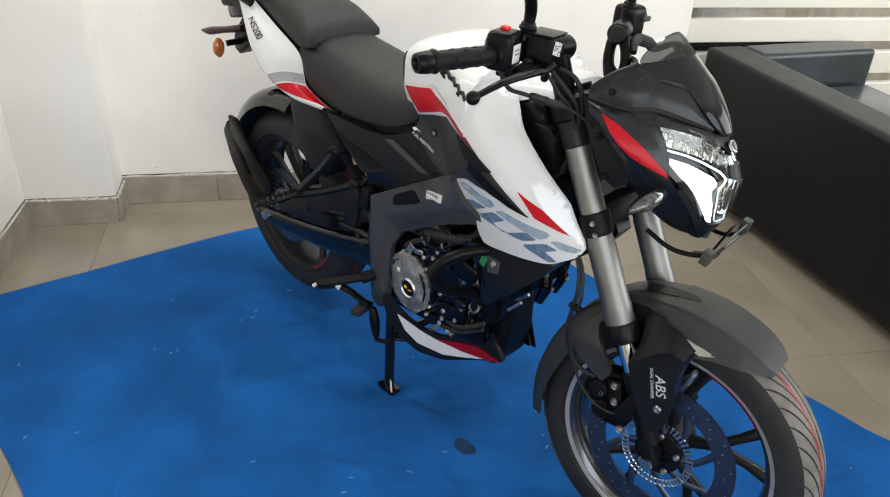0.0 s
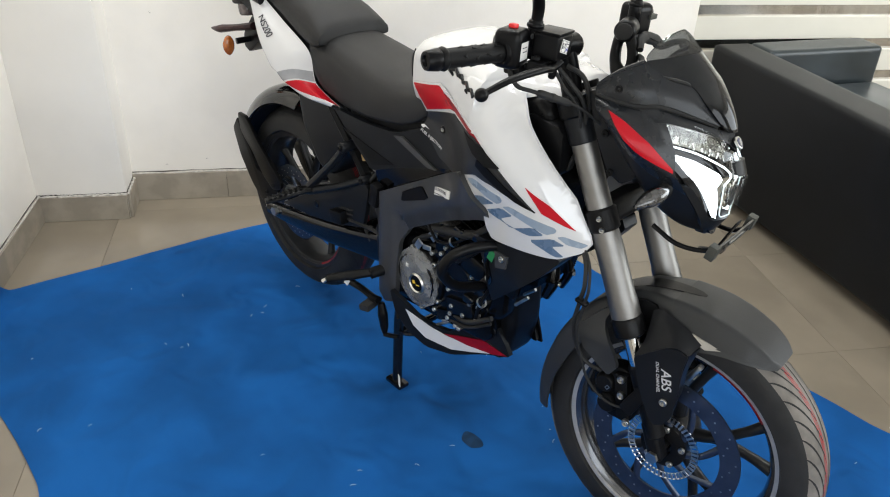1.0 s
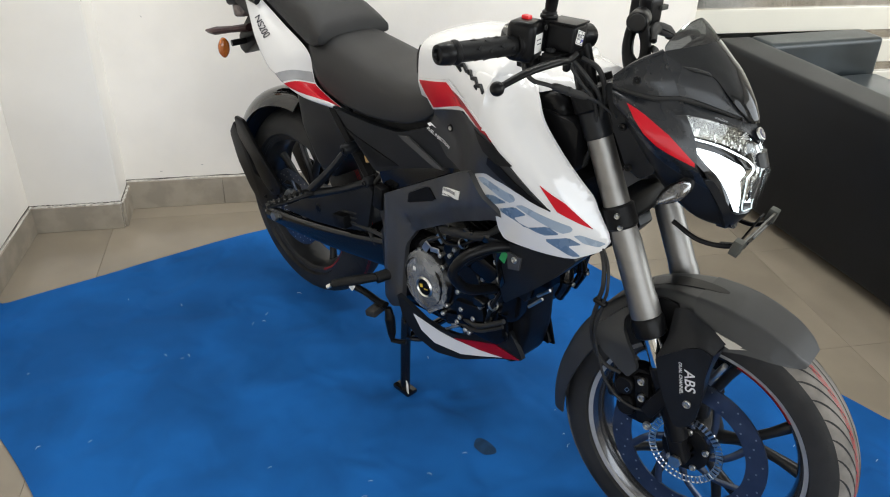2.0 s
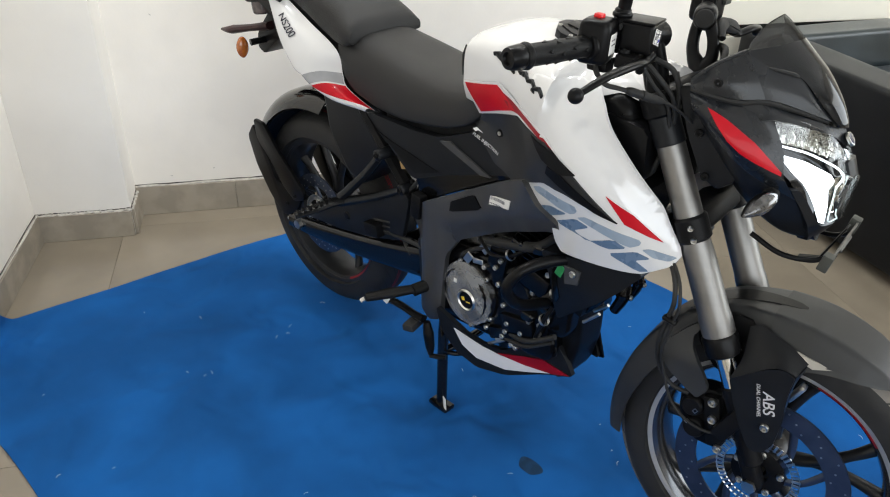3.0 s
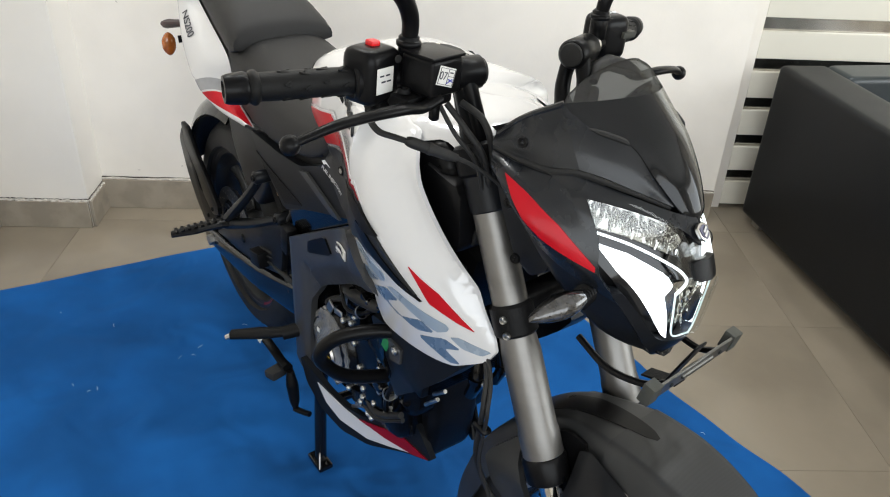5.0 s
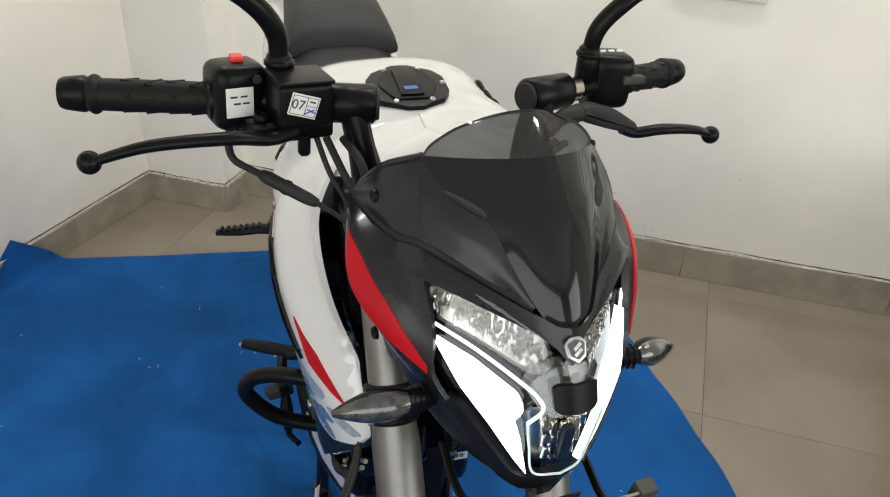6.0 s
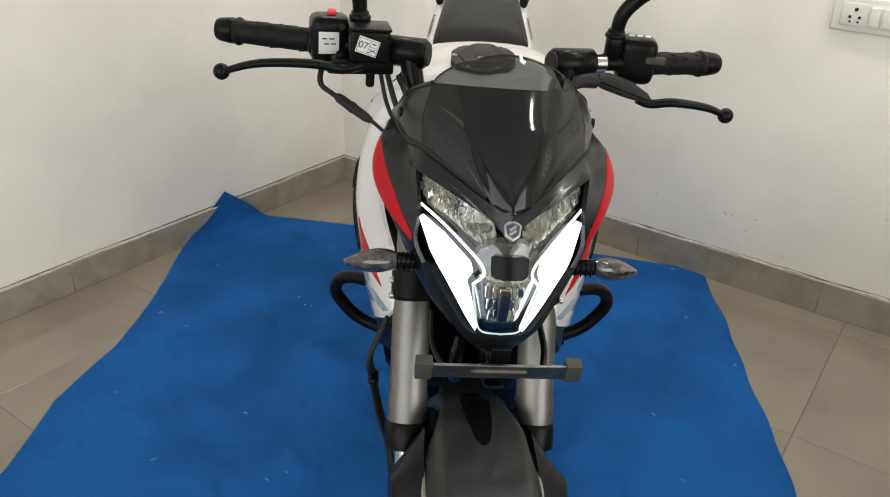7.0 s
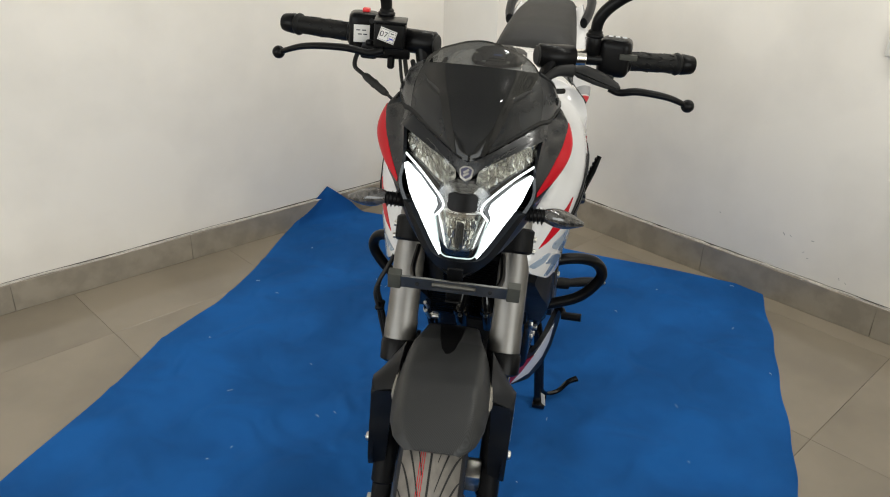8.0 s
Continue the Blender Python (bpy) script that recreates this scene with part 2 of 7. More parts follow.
def box(bm, size, m=None, bevel=0.0, seg=2):
    """A box centred on the origin of m, with rounded edges."""
    made = bmesh.ops.create_cube(bm, size=1)["verts"]
    bmesh.ops.scale(bm, vec=size, verts=made)
    if bevel:
        edges = list({e for v in made for e in v.link_edges})
        res = bmesh.ops.bevel(bm, geom=edges, offset=bevel, segments=seg, profile=0.6, affect="EDGES")
        made = list({v for f in res["faces"] for v in f.verts} | {v for v in made if v.is_valid})
        todo, seen = list(made), set(made)
        while todo:
            v = todo.pop()
            for e in v.link_edges:
                o = e.other_vert(v)
                if o not in seen:
                    seen.add(o)
                    todo.append(o)
        made = list(seen)
    if m is not None:
        bmesh.ops.transform(bm, matrix=m, verts=made)
    return made


def boxes(*specs):
    bm = bmesh.new()
    for spec in specs:
        box(bm, *spec)
    return bm


def at(x, y, z, rx=0, ry=0, rz=0):
    return pose(x, y, z, rx, ry, rz)


def smooth_path(points, n=6):
    """Catmull-Rom through the points."""
    pts = [Vector(p) for p in points]
    if len(pts) < 3:
        return pts
    ext = [2 * pts[0] - pts[1], *pts, 2 * pts[-1] - pts[-2]]
    out = []
    for i in range(1, len(ext) - 2):
        a, b, c, d = ext[i - 1:i + 3]
        for k in range(n):
            t = k / n
            out.append(0.5 * (2 * b + (c - a) * t + (2 * a - 5 * b + 4 * c - d) * t * t + (3 * b - a - 3 * c + d) * t ** 3))
    return out + [pts[-1]]


def tube(bm, points, r, seg=12, n=6, flat=1.0):
    """A round bar along a smooth path; r: a radius, or radii from start to end."""
    pts = smooth_path(points, n)
    radii = np.interp(np.linspace(0, 1, len(pts)), np.linspace(0, 1, len(r)), r) if isinstance(r, (list, tuple)) else [r] * len(pts)
    rings, side = [], None
    for i, p in enumerate(pts):
        d = (pts[min(i + 1, len(pts) - 1)] - pts[max(i - 1, 0)]).normalized()
        if side is None:
            side = d.cross(Vector((0, 0, 1)) if abs(d.z) < 0.9 else Vector((1, 0, 0))).normalized()
        side = (side - d * side.dot(d)).normalized()
        up = d.cross(side)
        rings.append([bm.verts.new(p + (side * math.cos(a) + up * math.sin(a) * flat) * radii[i]) for a in (2 * math.pi * k / seg for k in range(seg))])
    for a, b in zip(rings, rings[1:]):
        for k in range(seg):
            bm.faces.new((a[k], a[(k + 1) % seg], b[(k + 1) % seg], b[k]))
    bm.faces.new(rings[0][::-1])
    bm.faces.new(rings[-1])
    return bm


def tubes(*specs):
    bm = bmesh.new()
    for spec in specs:
        tube(bm, *spec)
    return bm


def lathe(bm, profile, m=None, seg=48, arc=None):
    """Turns a profile of (radius, height) round the local z axis; a closed profile ends where it starts."""
    start, end = arc or (0, 2 * math.pi)
    count = seg if arc is None else seg + 1
    closed = profile[0] == profile[-1]
    prof = profile[:-1] if closed else profile
    rings = []
    for k in range(count):
        a = start + (end - start) * k / seg
        rings.append([bm.verts.new((r * math.cos(a), r * math.sin(a), h)) for r, h in prof])
    n = len(prof)
    for k in range(seg):
        a, b = rings[k], rings[(k + 1) % count]
        for j in range(n if closed else n - 1):
            quad = (a[j], b[j], b[(j + 1) % n], a[(j + 1) % n])
            bm.faces.new(quad)
    if not closed and arc is None:
        if prof[0][0] > 1e-4:
            bm.faces.new([r[0] for r in rings])
        if prof[-1][0] > 1e-4:
            bm.faces.new([r[-1] for r in rings][::-1])
    verts = [v for r in rings for v in r]
    bmesh.ops.remove_doubles(bm, verts=verts, dist=1e-5)
    if m is not None:
        bmesh.ops.transform(bm, matrix=m, verts=[v for v in verts if v.is_valid])
    return bm


def between(a, b):
    """A pose at a whose z axis points to b."""
    a, b = Vector(a), Vector(b)
    return Matrix.Translation(a) @ (b - a).to_track_quat("Z", "Y").to_matrix().to_4x4()


def rod(bm, a, b, r, seg=16, ends=0.0):
    """A straight round bar with its ends rounded over."""
    length = (Vector(b) - Vector(a)).length
    e = min(ends, length / 3, r)
    prof = [(r - e, 0), (r, e), (r, length - e), (r - e, length)] if e else [(r, 0), (r, length)]
    return lathe(bm, prof, between(a, b), seg)


def rounded(poly, cut=0.22, times=1):
    for _ in range(times):
        out = []
        for (ax, ay), (bx, by) in zip(poly, poly[1:] + poly[:1]):
            out += [(ax + (bx - ax) * cut, ay + (by - ay) * cut), (bx - (bx - ax) * cut, by - (by - ay) * cut)]
        poly = out
    return poly


def sheet(poly, place, step=0.02, thick=0.004, out=None):
    """A curved plate: the outline, in two coordinates, is cut into a grid, laid on a surface by place(u, v), and given depth along out."""
    bm = bmesh.new()
    bm.faces.new([bm.verts.new((u, v, 0)) for u, v in poly])
    for axis in (0, 1):
        low, high = min(p[axis] for p in poly), max(p[axis] for p in poly)
        cut = math.floor(low / step) * step + step
        while cut < high:
            co, no = [0, 0, 0], [0, 0, 0]
            co[axis], no[axis] = cut, 1
            bmesh.ops.bisect_plane(bm, geom=bm.verts[:] + bm.edges[:] + bm.faces[:], plane_co=co, plane_no=no, dist=1e-5)
            cut += step
    bmesh.ops.triangulate(bm, faces=[f for f in bm.faces if len(f.verts) > 4])
    for v in bm.verts:
        v.co = place(v.co.x, v.co.y)
    if thick:
        faces = bm.faces[:]
        back = bmesh.ops.extrude_face_region(bm, geom=faces)
        for v in (g for g in back["geom"] if isinstance(g, bmesh.types.BMVert)):
            v.co -= Vector(out(v.co)) * thick
    return bm


def curve_at(points, t):
    """A place on a smooth curve through the points, t from 0 to 1."""
    pts = [Vector(p) for p in points]
    ext = [2 * pts[0] - pts[1], *pts, 2 * pts[-1] - pts[-2]]
    q = min(max(t, 0.0), 1.0) * (len(pts) - 1)
    i = min(int(q), len(pts) - 2)
    a, b, c, d = ext[i:i + 4]
    t = q - i
    return 0.5 * (2 * b + (c - a) * t + (2 * a - 5 * b + 4 * c - d) * t * t + (3 * b - a - 3 * c + d) * t ** 3)


def cage(rows, s=-1, lift=0.0, core=(1.18, 0, 0.90)):
    """A smooth surface over rows of places on the right side, mirrored for s = 1: place(u, v), u along a row, v across the rows."""
    def place(u, v):
        p = curve_at([curve_at(row, u) for row in rows], v)
        p += (p - Vector(core)).normalized() * lift
        return Vector((p.x, -s * p.y, p.z))
    return place


def slab(poly, axis, low, high, bevel=0.0, seg=2):
    """A plate with a given outline, square to an axis, from low to high."""
    bm = bmesh.new()
    def spot(u, v, w):
        return {"x": (w, u, v), "y": (u, w, v), "z": (u, v, w)}[axis]
    a = [bm.verts.new(spot(u, v, low)) for u, v in poly]
    b = [bm.verts.new(spot(u, v, high)) for u, v in poly]
    bm.faces.new(a)
    bm.faces.new(b[::-1])
    for k in range(len(poly)):
        j = (k + 1) % len(poly)
        bm.faces.new((a[j], a[k], b[k], b[j]))
    if bevel:
        bmesh.ops.recalc_face_normals(bm, faces=bm.faces)
        rim = [e for e in bm.edges if e.calc_face_angle(0) > 0.5]
        bmesh.ops.bevel(bm, geom=rim, offset=bevel, segments=seg, profile=0.6, affect="EDGES")
    return bm


def loft(rings, cap=True):
    """A skin over closed rings of equal count."""
    bm = bmesh.new()
    made = [[bm.verts.new(p) for p in ring] for ring in rings]
    n = len(made[0])
    for a, b in zip(made, made[1:]):
        for k in range(n):
            bm.faces.new((a[k], a[(k + 1) % n], b[(k + 1) % n], b[k]))
    if cap:
        bm.faces.new(made[0][::-1])
        bm.faces.new(made[-1])
    return bm


def bolt(bm, place, way, r=0.006, h=0.004):
    """A hexagon-socket bolt head: a domed cap with a sunk middle."""
    prof = [(r * 0.35, h * 0.2), (r * 0.5, h * 0.9), (r * 0.8, h), (r, h * 0.6), (r, 0)]
    return lathe(bm, prof, between(place, Vector(place) + Vector(way)), 12)


def wording(name, text, size, m, mat, parent, depth=0.0004, bend=None, shear=0.0, offset=0.0):
    """Lettering as a mesh, with the built-in font."""
    curve = bpy.data.curves.new(name, "FONT")
    curve.body, curve.size, curve.extrude, curve.align_x, curve.align_y = text, size, depth, "CENTER", "CENTER"
    curve.shear, curve.offset = shear, offset
    holder = bpy.data.objects.new(name, curve)
    data = bpy.data.meshes.new_from_object(holder)
    bpy.data.objects.remove(holder)
    data.transform(m)
    if bend:
        for v in data.vertices:
            v.co = bend(v.co)
    data.materials.clear()
    data.materials.append(mat)
    ob = new(name, data)
    ob.parent = parent
    return ob


# ---- the room ----
LW = Vector((0.814, -0.581, 0)).normalized()         # along the left wall, away from the corner
L0 = Vector((-0.897, -0.527, 0))                     # where the left wall meets the column
CORNER = L0 - LW * 0.12


def upright(name, a, b, depth, low, high, mat, kind="structure", label="", category="wall"):
    """A wall of real thickness from a to b; its room face is the line a-b, its body lies to the right of a-b."""
    a, b = Vector(a), Vector(b)
    d = (b - a).normalized()
    n = Vector((d.y, -d.x, 0)) * depth
    bm = bmesh.new()
    lo = [bm.verts.new((p.x, p.y, low)) for p in (a, b, b + n, a + n)]
    hi = [bm.verts.new((p.x, p.y, high)) for p in (a, b, b + n, a + n)]
    bm.faces.new(lo[::-1])
    bm.faces.new(hi)
    for k in range(4):
        j = (k + 1) % 4
        bm.faces.new((lo[k], lo[j], hi[j], hi[k]))
    return tagged(mesh_object(name, bm, mat), label, category, "", kind)


END_R = 1.515            # along the back wall, where the slatted display board begins
FAR = 4.4                # far ends of the room
OPP = 4.4
back_a, back_b = room(-1.30, WALL_R), room(END_R, WALL_R)
WALL_BACK = upright("wall_back", back_b, back_a, 0.2, 0, CEIL, M_WALL, label="scuffed off-white painted plaster wall behind the motorcycle")
upright("wall_board_backing", room(FAR + 0.2, WALL_R - 0.13), room(END_R - 0.1, WALL_R - 0.13), 0.2, 0, CEIL, M_WALL, label="plain plastered wall behind the display board")
left_far = CORNER + LW * 5.4
upright("wall_left", CORNER - LW * 0.3, left_far, 0.2, 0, CEIL, M_WALL, label="off-white painted plaster wall with small scuffs")
# unseen opposite wall with an assumed wide shop window, unseen side wall with another
upright("wall_front_sill", room(-3.6, OPP), room(FAR + 0.2, OPP), 0.2, 0, 0.75, M_WALL, label="unseen low wall under an assumed shop window")
upright("wall_front_head", room(-3.6, OPP), room(FAR + 0.2, OPP), 0.2, 2.55, CEIL, M_WALL, label="unseen wall over an assumed shop window")
upright("wall_front_pier", room(-3.6, OPP), room(-1.0, OPP), 0.2, 0.75, 2.55, M_WALL, label="unseen plain wall beside an assumed shop window")
upright("wall_front_pier_end", room(3.3, OPP), room(FAR + 0.2, OPP), 0.2, 0.75, 2.55, M_WALL, label="unseen plain wall beside an assumed shop window")
upright("wall_side_sill", room(FAR, OPP), room(FAR, WALL_R - 0.2), 0.2, 0, 0.7, M_WALL, label="unseen low wall under an assumed side window")
upright("wall_side_head", room(FAR, OPP), room(FAR, WALL_R - 0.2), 0.2, 2.5, CEIL, M_WALL, label="unseen wall over an assumed side window")
upright("wall_side_pier", room(FAR, 0.4), room(FAR, WALL_R - 0.2), 0.2, 0.7, 2.5, M_WALL, label="unseen plain wall beside an assumed side window")
upright("wall_side_pier_end", room(FAR, OPP), room(FAR, 3.2), 0.2, 0.7, 2.5, M_WALL, label="unseen plain wall beside an assumed side window")

# column in the corner
col_front_b = Vector((-0.732, -0.272, 0))
col_in = room(-0.628, WALL_R)
d1 = (col_front_b - L0).normalized()
col_poly = [(L0.x, L0.y), (col_front_b.x, col_front_b.y), (col_in.x, col_in.y), (col_in.x - OUT.x * 0.1, col_in.y - OUT.y * 0.1), (CORNER.x - 0.02, CORNER.y - 0.02)]
bm = slab(rounded(col_poly, 0.02), "z", 0, CEIL)
tagged(mesh_object("column", bm, M_COLUMN), "off-white painted corner column between the walls, toned darker for shade", "column", "", "structure")

# ceiling and floor
bm = bmesh.new()
box(bm, (10, 10, 0.15), Matrix.Translation((1.4, 0.2, CEIL + 0.075)))
tagged(mesh_object("ceiling", bm, M_CEIL), "plain white painted ceiling", "ceiling", "", "structure")
bm = bmesh.new()
box(bm, (10, 10, 0.1), Matrix.Translation((1.4, 0.2, -0.058)))
FLOOR = tagged(mesh_object("floor", bm, M_GROUT), "polished beige vitrified floor tiles with thin joints", "floor", "", "structure")


def skirting(name, a, b, tall=0.096, cut=0.6):
    """Skirting tiles with a mortar line on top along a-b; the room lies to the left of a-b reversed."""
    a, b = Vector(a), Vector(b)
    d = (b - a).normalized()
    n = Vector((-d.y, d.x, 0))
    length = (b - a).length
    base = empty(name, (0, 0, 0))
    tagged(base, "grey-brown stone skirting tile with a rough mortar line on top", "skirting", "", "structure")
    s = 0.0
    while s < length - 1e-3:
        e = min(length, s + cut)
        mid = a + d * (s + e) / 2
        bm = bmesh.new()
        box(bm, (e - s - 0.0006, 0.011, tall), Matrix.Translation(mid + n * 0.0055 + Vector((0, 0, tall / 2))) @ d.to_track_quat("X", "Z").to_matrix().to_4x4(), 0.0015, 1)
        part("skirting_tile", bm, M_SKIRT, base)
        s = e
    rng = random.Random(5)
    pts = [a + d * (length * k / 40) + n * (0.005 + rng.uniform(-0.002, 0.003)) + Vector((0, 0, tall + 0.001 + rng.uniform(-0.001, 0.002))) for k in range(41)]
    bm = tubes((pts, [0.0026 + rng.uniform(-0.0012, 0.0020) for _ in range(41)], 6, 2))
    part("mortar_line", bm, M_MORTAR, base, "rough pale mortar line")
    pts = [a + d * (length * k / 60) + n * 0.0015 + Vector((0, 0, tall + 0.0055 + rng.uniform(-0.001, 0.0025))) for k in range(61)]
    bm = tubes((pts, [0.0006 + 0.0018 * max(0, rng.uniform(-0.5, 1)) for _ in range(61)], 5, 1))
    part("crack_line", bm, M_CRACK, base, "dark crack above the mortar")
    for k in range(int(length * 5)):
        p = a + d * rng.uniform(0, length) + n * 0.006 + Vector((0, 0, tall + 0.002))
        bm = bmesh.new()
        bmesh.ops.create_icosphere(bm, subdivisions=1, radius=1.0, matrix=Matrix.Translation(p) @ d.to_track_quat("X", "Z").to_matrix().to_4x4() @ Matrix.Diagonal((rng.uniform(0.004, 0.016), 0.004, rng.uniform(0.002, 0.005), 1)))
        part("mortar_lump", bm, M_MORTAR, base)


skirting("baseboard_back", back_b, col_in, 0.109)
skirting("baseboard_column_side", col_in, col_front_b)
skirting("baseboard_column", col_front_b, L0)
skirting("baseboard_left", L0, left_far)

# small scuffs on the back wall
rng = random.Random(21)
for k, (along, z) in enumerate([(0.348, 0.243), (0.603, 0.241), (0.675, 0.247), (0.671, 0.183), (0.804, 0.143), (1.023, 0.355), (0.58, 0.241), (0.654, 0.200), (0.782, 0.15), (-0.48, 0.71), (-0.351, 0.162), (-0.499, 0.143)]):
    bm = bmesh.new()
    box(bm, (rng.uniform(0.005, 0.011), 0.0010, rng.uniform(0.0012, 0.0022)), Matrix.Translation(room(along, WALL_R + 0.0004, z)) @ ROOM @ Matrix.Rotation(rng.uniform(-1.2, 1.2), 4, "Y"), 0.0004, 1)
    part("scuff", bm, M_SCUFF, WALL_BACK, "small dark scuff")

# slatted display board beyond the end of the back wall
board = tagged(empty("slat_board"), "white slatted display board with aluminium groove inserts", "display board", "", "structure")
BOARD_END, BOARD_A, BOARD_O = 3.3, END_R + 0.076, WALL_R - 0.10
pitch, slat_h = 0.139, 0.093
mid_a, wide = (BOARD_A + BOARD_END) / 2, BOARD_END - BOARD_A
for k in range(18):
    z = 0.0605 + pitch * k
    bm = bmesh.new()
    box(bm, (wide, 0.018, slat_h), Matrix.Translation(room(mid_a, BOARD_O - 0.009, z)) @ ROOM, 0.002, 1)
    part("slat", bm, M_BOARD, board)
    bm = bmesh.new()
    box(bm, (wide, 0.004, pitch - slat_h + 0.008), Matrix.Translation(room(mid_a, BOARD_O - 0.021, z + pitch / 2)) @ ROOM)
    part("groove_insert", bm, M_ALU, board, "brushed aluminium groove insert")
bm = bmesh.new()
box(bm, (0.076, 0.026, 2.55), Matrix.Translation(room(END_R + 0.038, BOARD_O - 0.011, 1.275)) @ ROOM, 0.003, 2)
part("edge_trim", bm, M_WALL, board, "white edge trim")

# power socket and switch board on the back wall
plate = tagged(empty("switch_board"), "cream plastic switch board with a socket, fixed to the wall", "switch board")
SW = room(0.862, WALL_R, 0.902)


def on_wall(da, dz, out):
    return Matrix.Translation(SW + ALONG * da + OUT * out + Vector((0, 0, dz))) @ ROOM
bm = bmesh.new()
box(bm, (0.235, 0.014, 0.09), on_wall(0, 0, 0.007), 0.005, 3)
part("cover_plate", bm, M_PLATE, plate)
bm = bmesh.new()
box(bm, (0.19, 0.004, 0.058), on_wall(0, 0, 0.0155), 0.002, 2)
part("insert_frame", bm, M_PLATE, plate)
for k, da in enumerate((-0.012, 0.018, 0.048, 0.078)):
    bm = bmesh.new()
    box(bm, (0.024, 0.006, 0.048), on_wall(da, 0, 0.0195), 0.002, 2)
    part("rocker_switch", bm, M_PLATE, plate)
bm = bmesh.new()
for dx, dz, r in ((-0.06, 0.014, 0.005), (-0.072, -0.006, 0.004), (-0.048, -0.006, 0.004), (-0.07, -0.018, 0.003), (-0.05, -0.018, 0.003)):
    p = SW + ALONG * dx + OUT * 0.0178 + Vector((0, 0, dz))
    rod(bm, p, p + OUT * 0.0008, r, 12)
part("socket_holes", bm, M_HOLE, plate)

# ceiling lamps
for k, (a, o) in enumerate(LAMPS):
    lamp = tagged(empty("ceiling_light", room(a, o, CEIL), TURN), "round white ceiling downlight with a frosted face", "ceiling light", "ceiling lights")
    bm = bmesh.new()
    lathe(bm, [(0.115, 0.0), (0.115, -0.014), (0.108, -0.020), (0.092, -0.020), (0.092, -0.004)], None, 32)
    part("rim", bm, M_PLATE, lamp)
    bm = bmesh.new()
    rod(bm, (0, 0, -0.016), (0, 0, -0.006), 0.091, 32)
    part("diffuser", bm, M_LAMPFACE, lamp)
    area = area_light("downlight", Matrix.Translation(room(a, o, CEIL - 0.024)), 0.17, 0.17, LAMP_W, (1.0, 0.96, 0.90))
    area.data.shape = "DISK"

# ---- blue mat ----
MAT_X0, MAT_X1 = -0.36, 2.30


def mat_edge_back(y):
    return float(np.interp(y, [-1.0, -0.85, -0.65, -0.38, 0.0, 0.4, 0.82], [-0.490, -0.500, -0.478, -0.443, -0.393, -0.315, -0.234])) + 0.004 * math.sin(9 * y)


def mat_height(x, y):
    """Height of the felt's surface: slow swells, ripples by the wheels and a few sharp folds."""
    n1 = noise.noise((x * 2.2, y * 2.2, 0.3))
    n2 = noise.noise((x * 6.0 + y * 3, y * 5.0, 4.3))
    z = 0.005 + 0.006 * max(0, n1) + 0.003 * max(0, n2)
    wave_front = math.exp(-((x - 1.02) / 0.30) ** 2 - ((y + 0.32) / 0.22) ** 2)
    z += 0.014 * wave_front * (0.5 + 0.5 * math.sin(26 * (x + 0.5 * y)))
    wave_rear = math.exp(-((x - 0.2) / 0.30) ** 2 - ((y + 0.35) / 0.25) ** 2)
    z += 0.010 * wave_rear * (0.5 + 0.5 * math.sin(20 * (0.7 * x - y)))
    for at_x, lean, reach in ((0.655, 0.10, -0.55), (0.345, 0.15, -0.78), (0.045, 0.05, -0.30), (0.88, 0.06, -0.80)):
        fold = x - at_x - lean * (y + 0.6) * 0.9 - 0.012 * math.sin(6 * y + 9 * at_x)
        z += 0.0055 * math.exp(-(fold / 0.012) ** 2) * min(1.0, max(0.0, (reach - y) / 0.25))
    return z


bm = bmesh.new()
NX, NY = 130, 90
grid = []
rng = random.Random(3)
for i in range(NX + 1):
    row = []
    for j in range(NY + 1):
        v = j / NY
        y = -1.0 + 1.79 * v
        u = i / NX
        x0 = mat_edge_back(y)
        x = x0 + (MAT_X1 - x0) * u
        edge_r = float(np.interp(x, [-0.5, -0.25, 0.0, 0.36, 0.6, 1.2, 2.3], [-0.998, -0.975, -0.968, -0.975, -1.022, -1.045, -1.07])) + 0.006 * math.sin(9 * x)
        edge_l = float(np.interp(x, [-0.3, 0.0, 0.4, 0.8, 1.4, 2.3], [0.805, 0.791, 0.784, 0.757, 0.742, 0.730])) + 0.005 * math.sin(11 * x + 0.6) + 0.003 * math.sin(27 * x)
        y = edge_r + (edge_l - edge_r) * v
        z = mat_height(x, y)
        # the far corner climbs the skirting
        past = -0.641 * (x + 0.253) - 0.767 * (y + 0.995) + 0.030
        if past > 0:
            climb = past * past / (past + 0.02)
            x, y, z = x + 0.641 * (0.94 * climb), y + 0.767 * (0.94 * climb), z + 0.86 * climb
        row.append(bm.verts.new((x, y, z)))
    grid.append(row)
for i in range(NX):
    for j in range(NY):
        bm.faces.new((grid[i][j], grid[i + 1][j], grid[i + 1][j + 1], grid[i][j + 1]))
back = bmesh.ops.extrude_face_region(bm, geom=bm.faces[:])
for g in back["geom"]:
    if isinstance(g, bmesh.types.BMVert):
        g.co.z -= 0.0045
blue_mat = tagged(mesh_object("floor_mat", bm, M_MAT), "creased royal blue felt mat with a curled corner under the motorcycle", "mat")


# dark stain and lint on the mat
outline = [(0.909 + (0.030 + 0.004 * math.sin(3 * a)) * math.cos(a), -0.121 + (0.024 + 0.003 * math.cos(2 * a)) * math.sin(a)) for a in (2 * math.pi * k / 22 for k in range(22))]
bm = sheet(outline, lambda x, y: Vector((x, y, mat_height(x, y) + 0.0014)), 0.008, 0.0009, lambda co: (0, 0, 1))
part("stain", bm, M_STAIN, blue_mat, "dark oil stain")
bm = bmesh.new()
rng = random.Random(11)
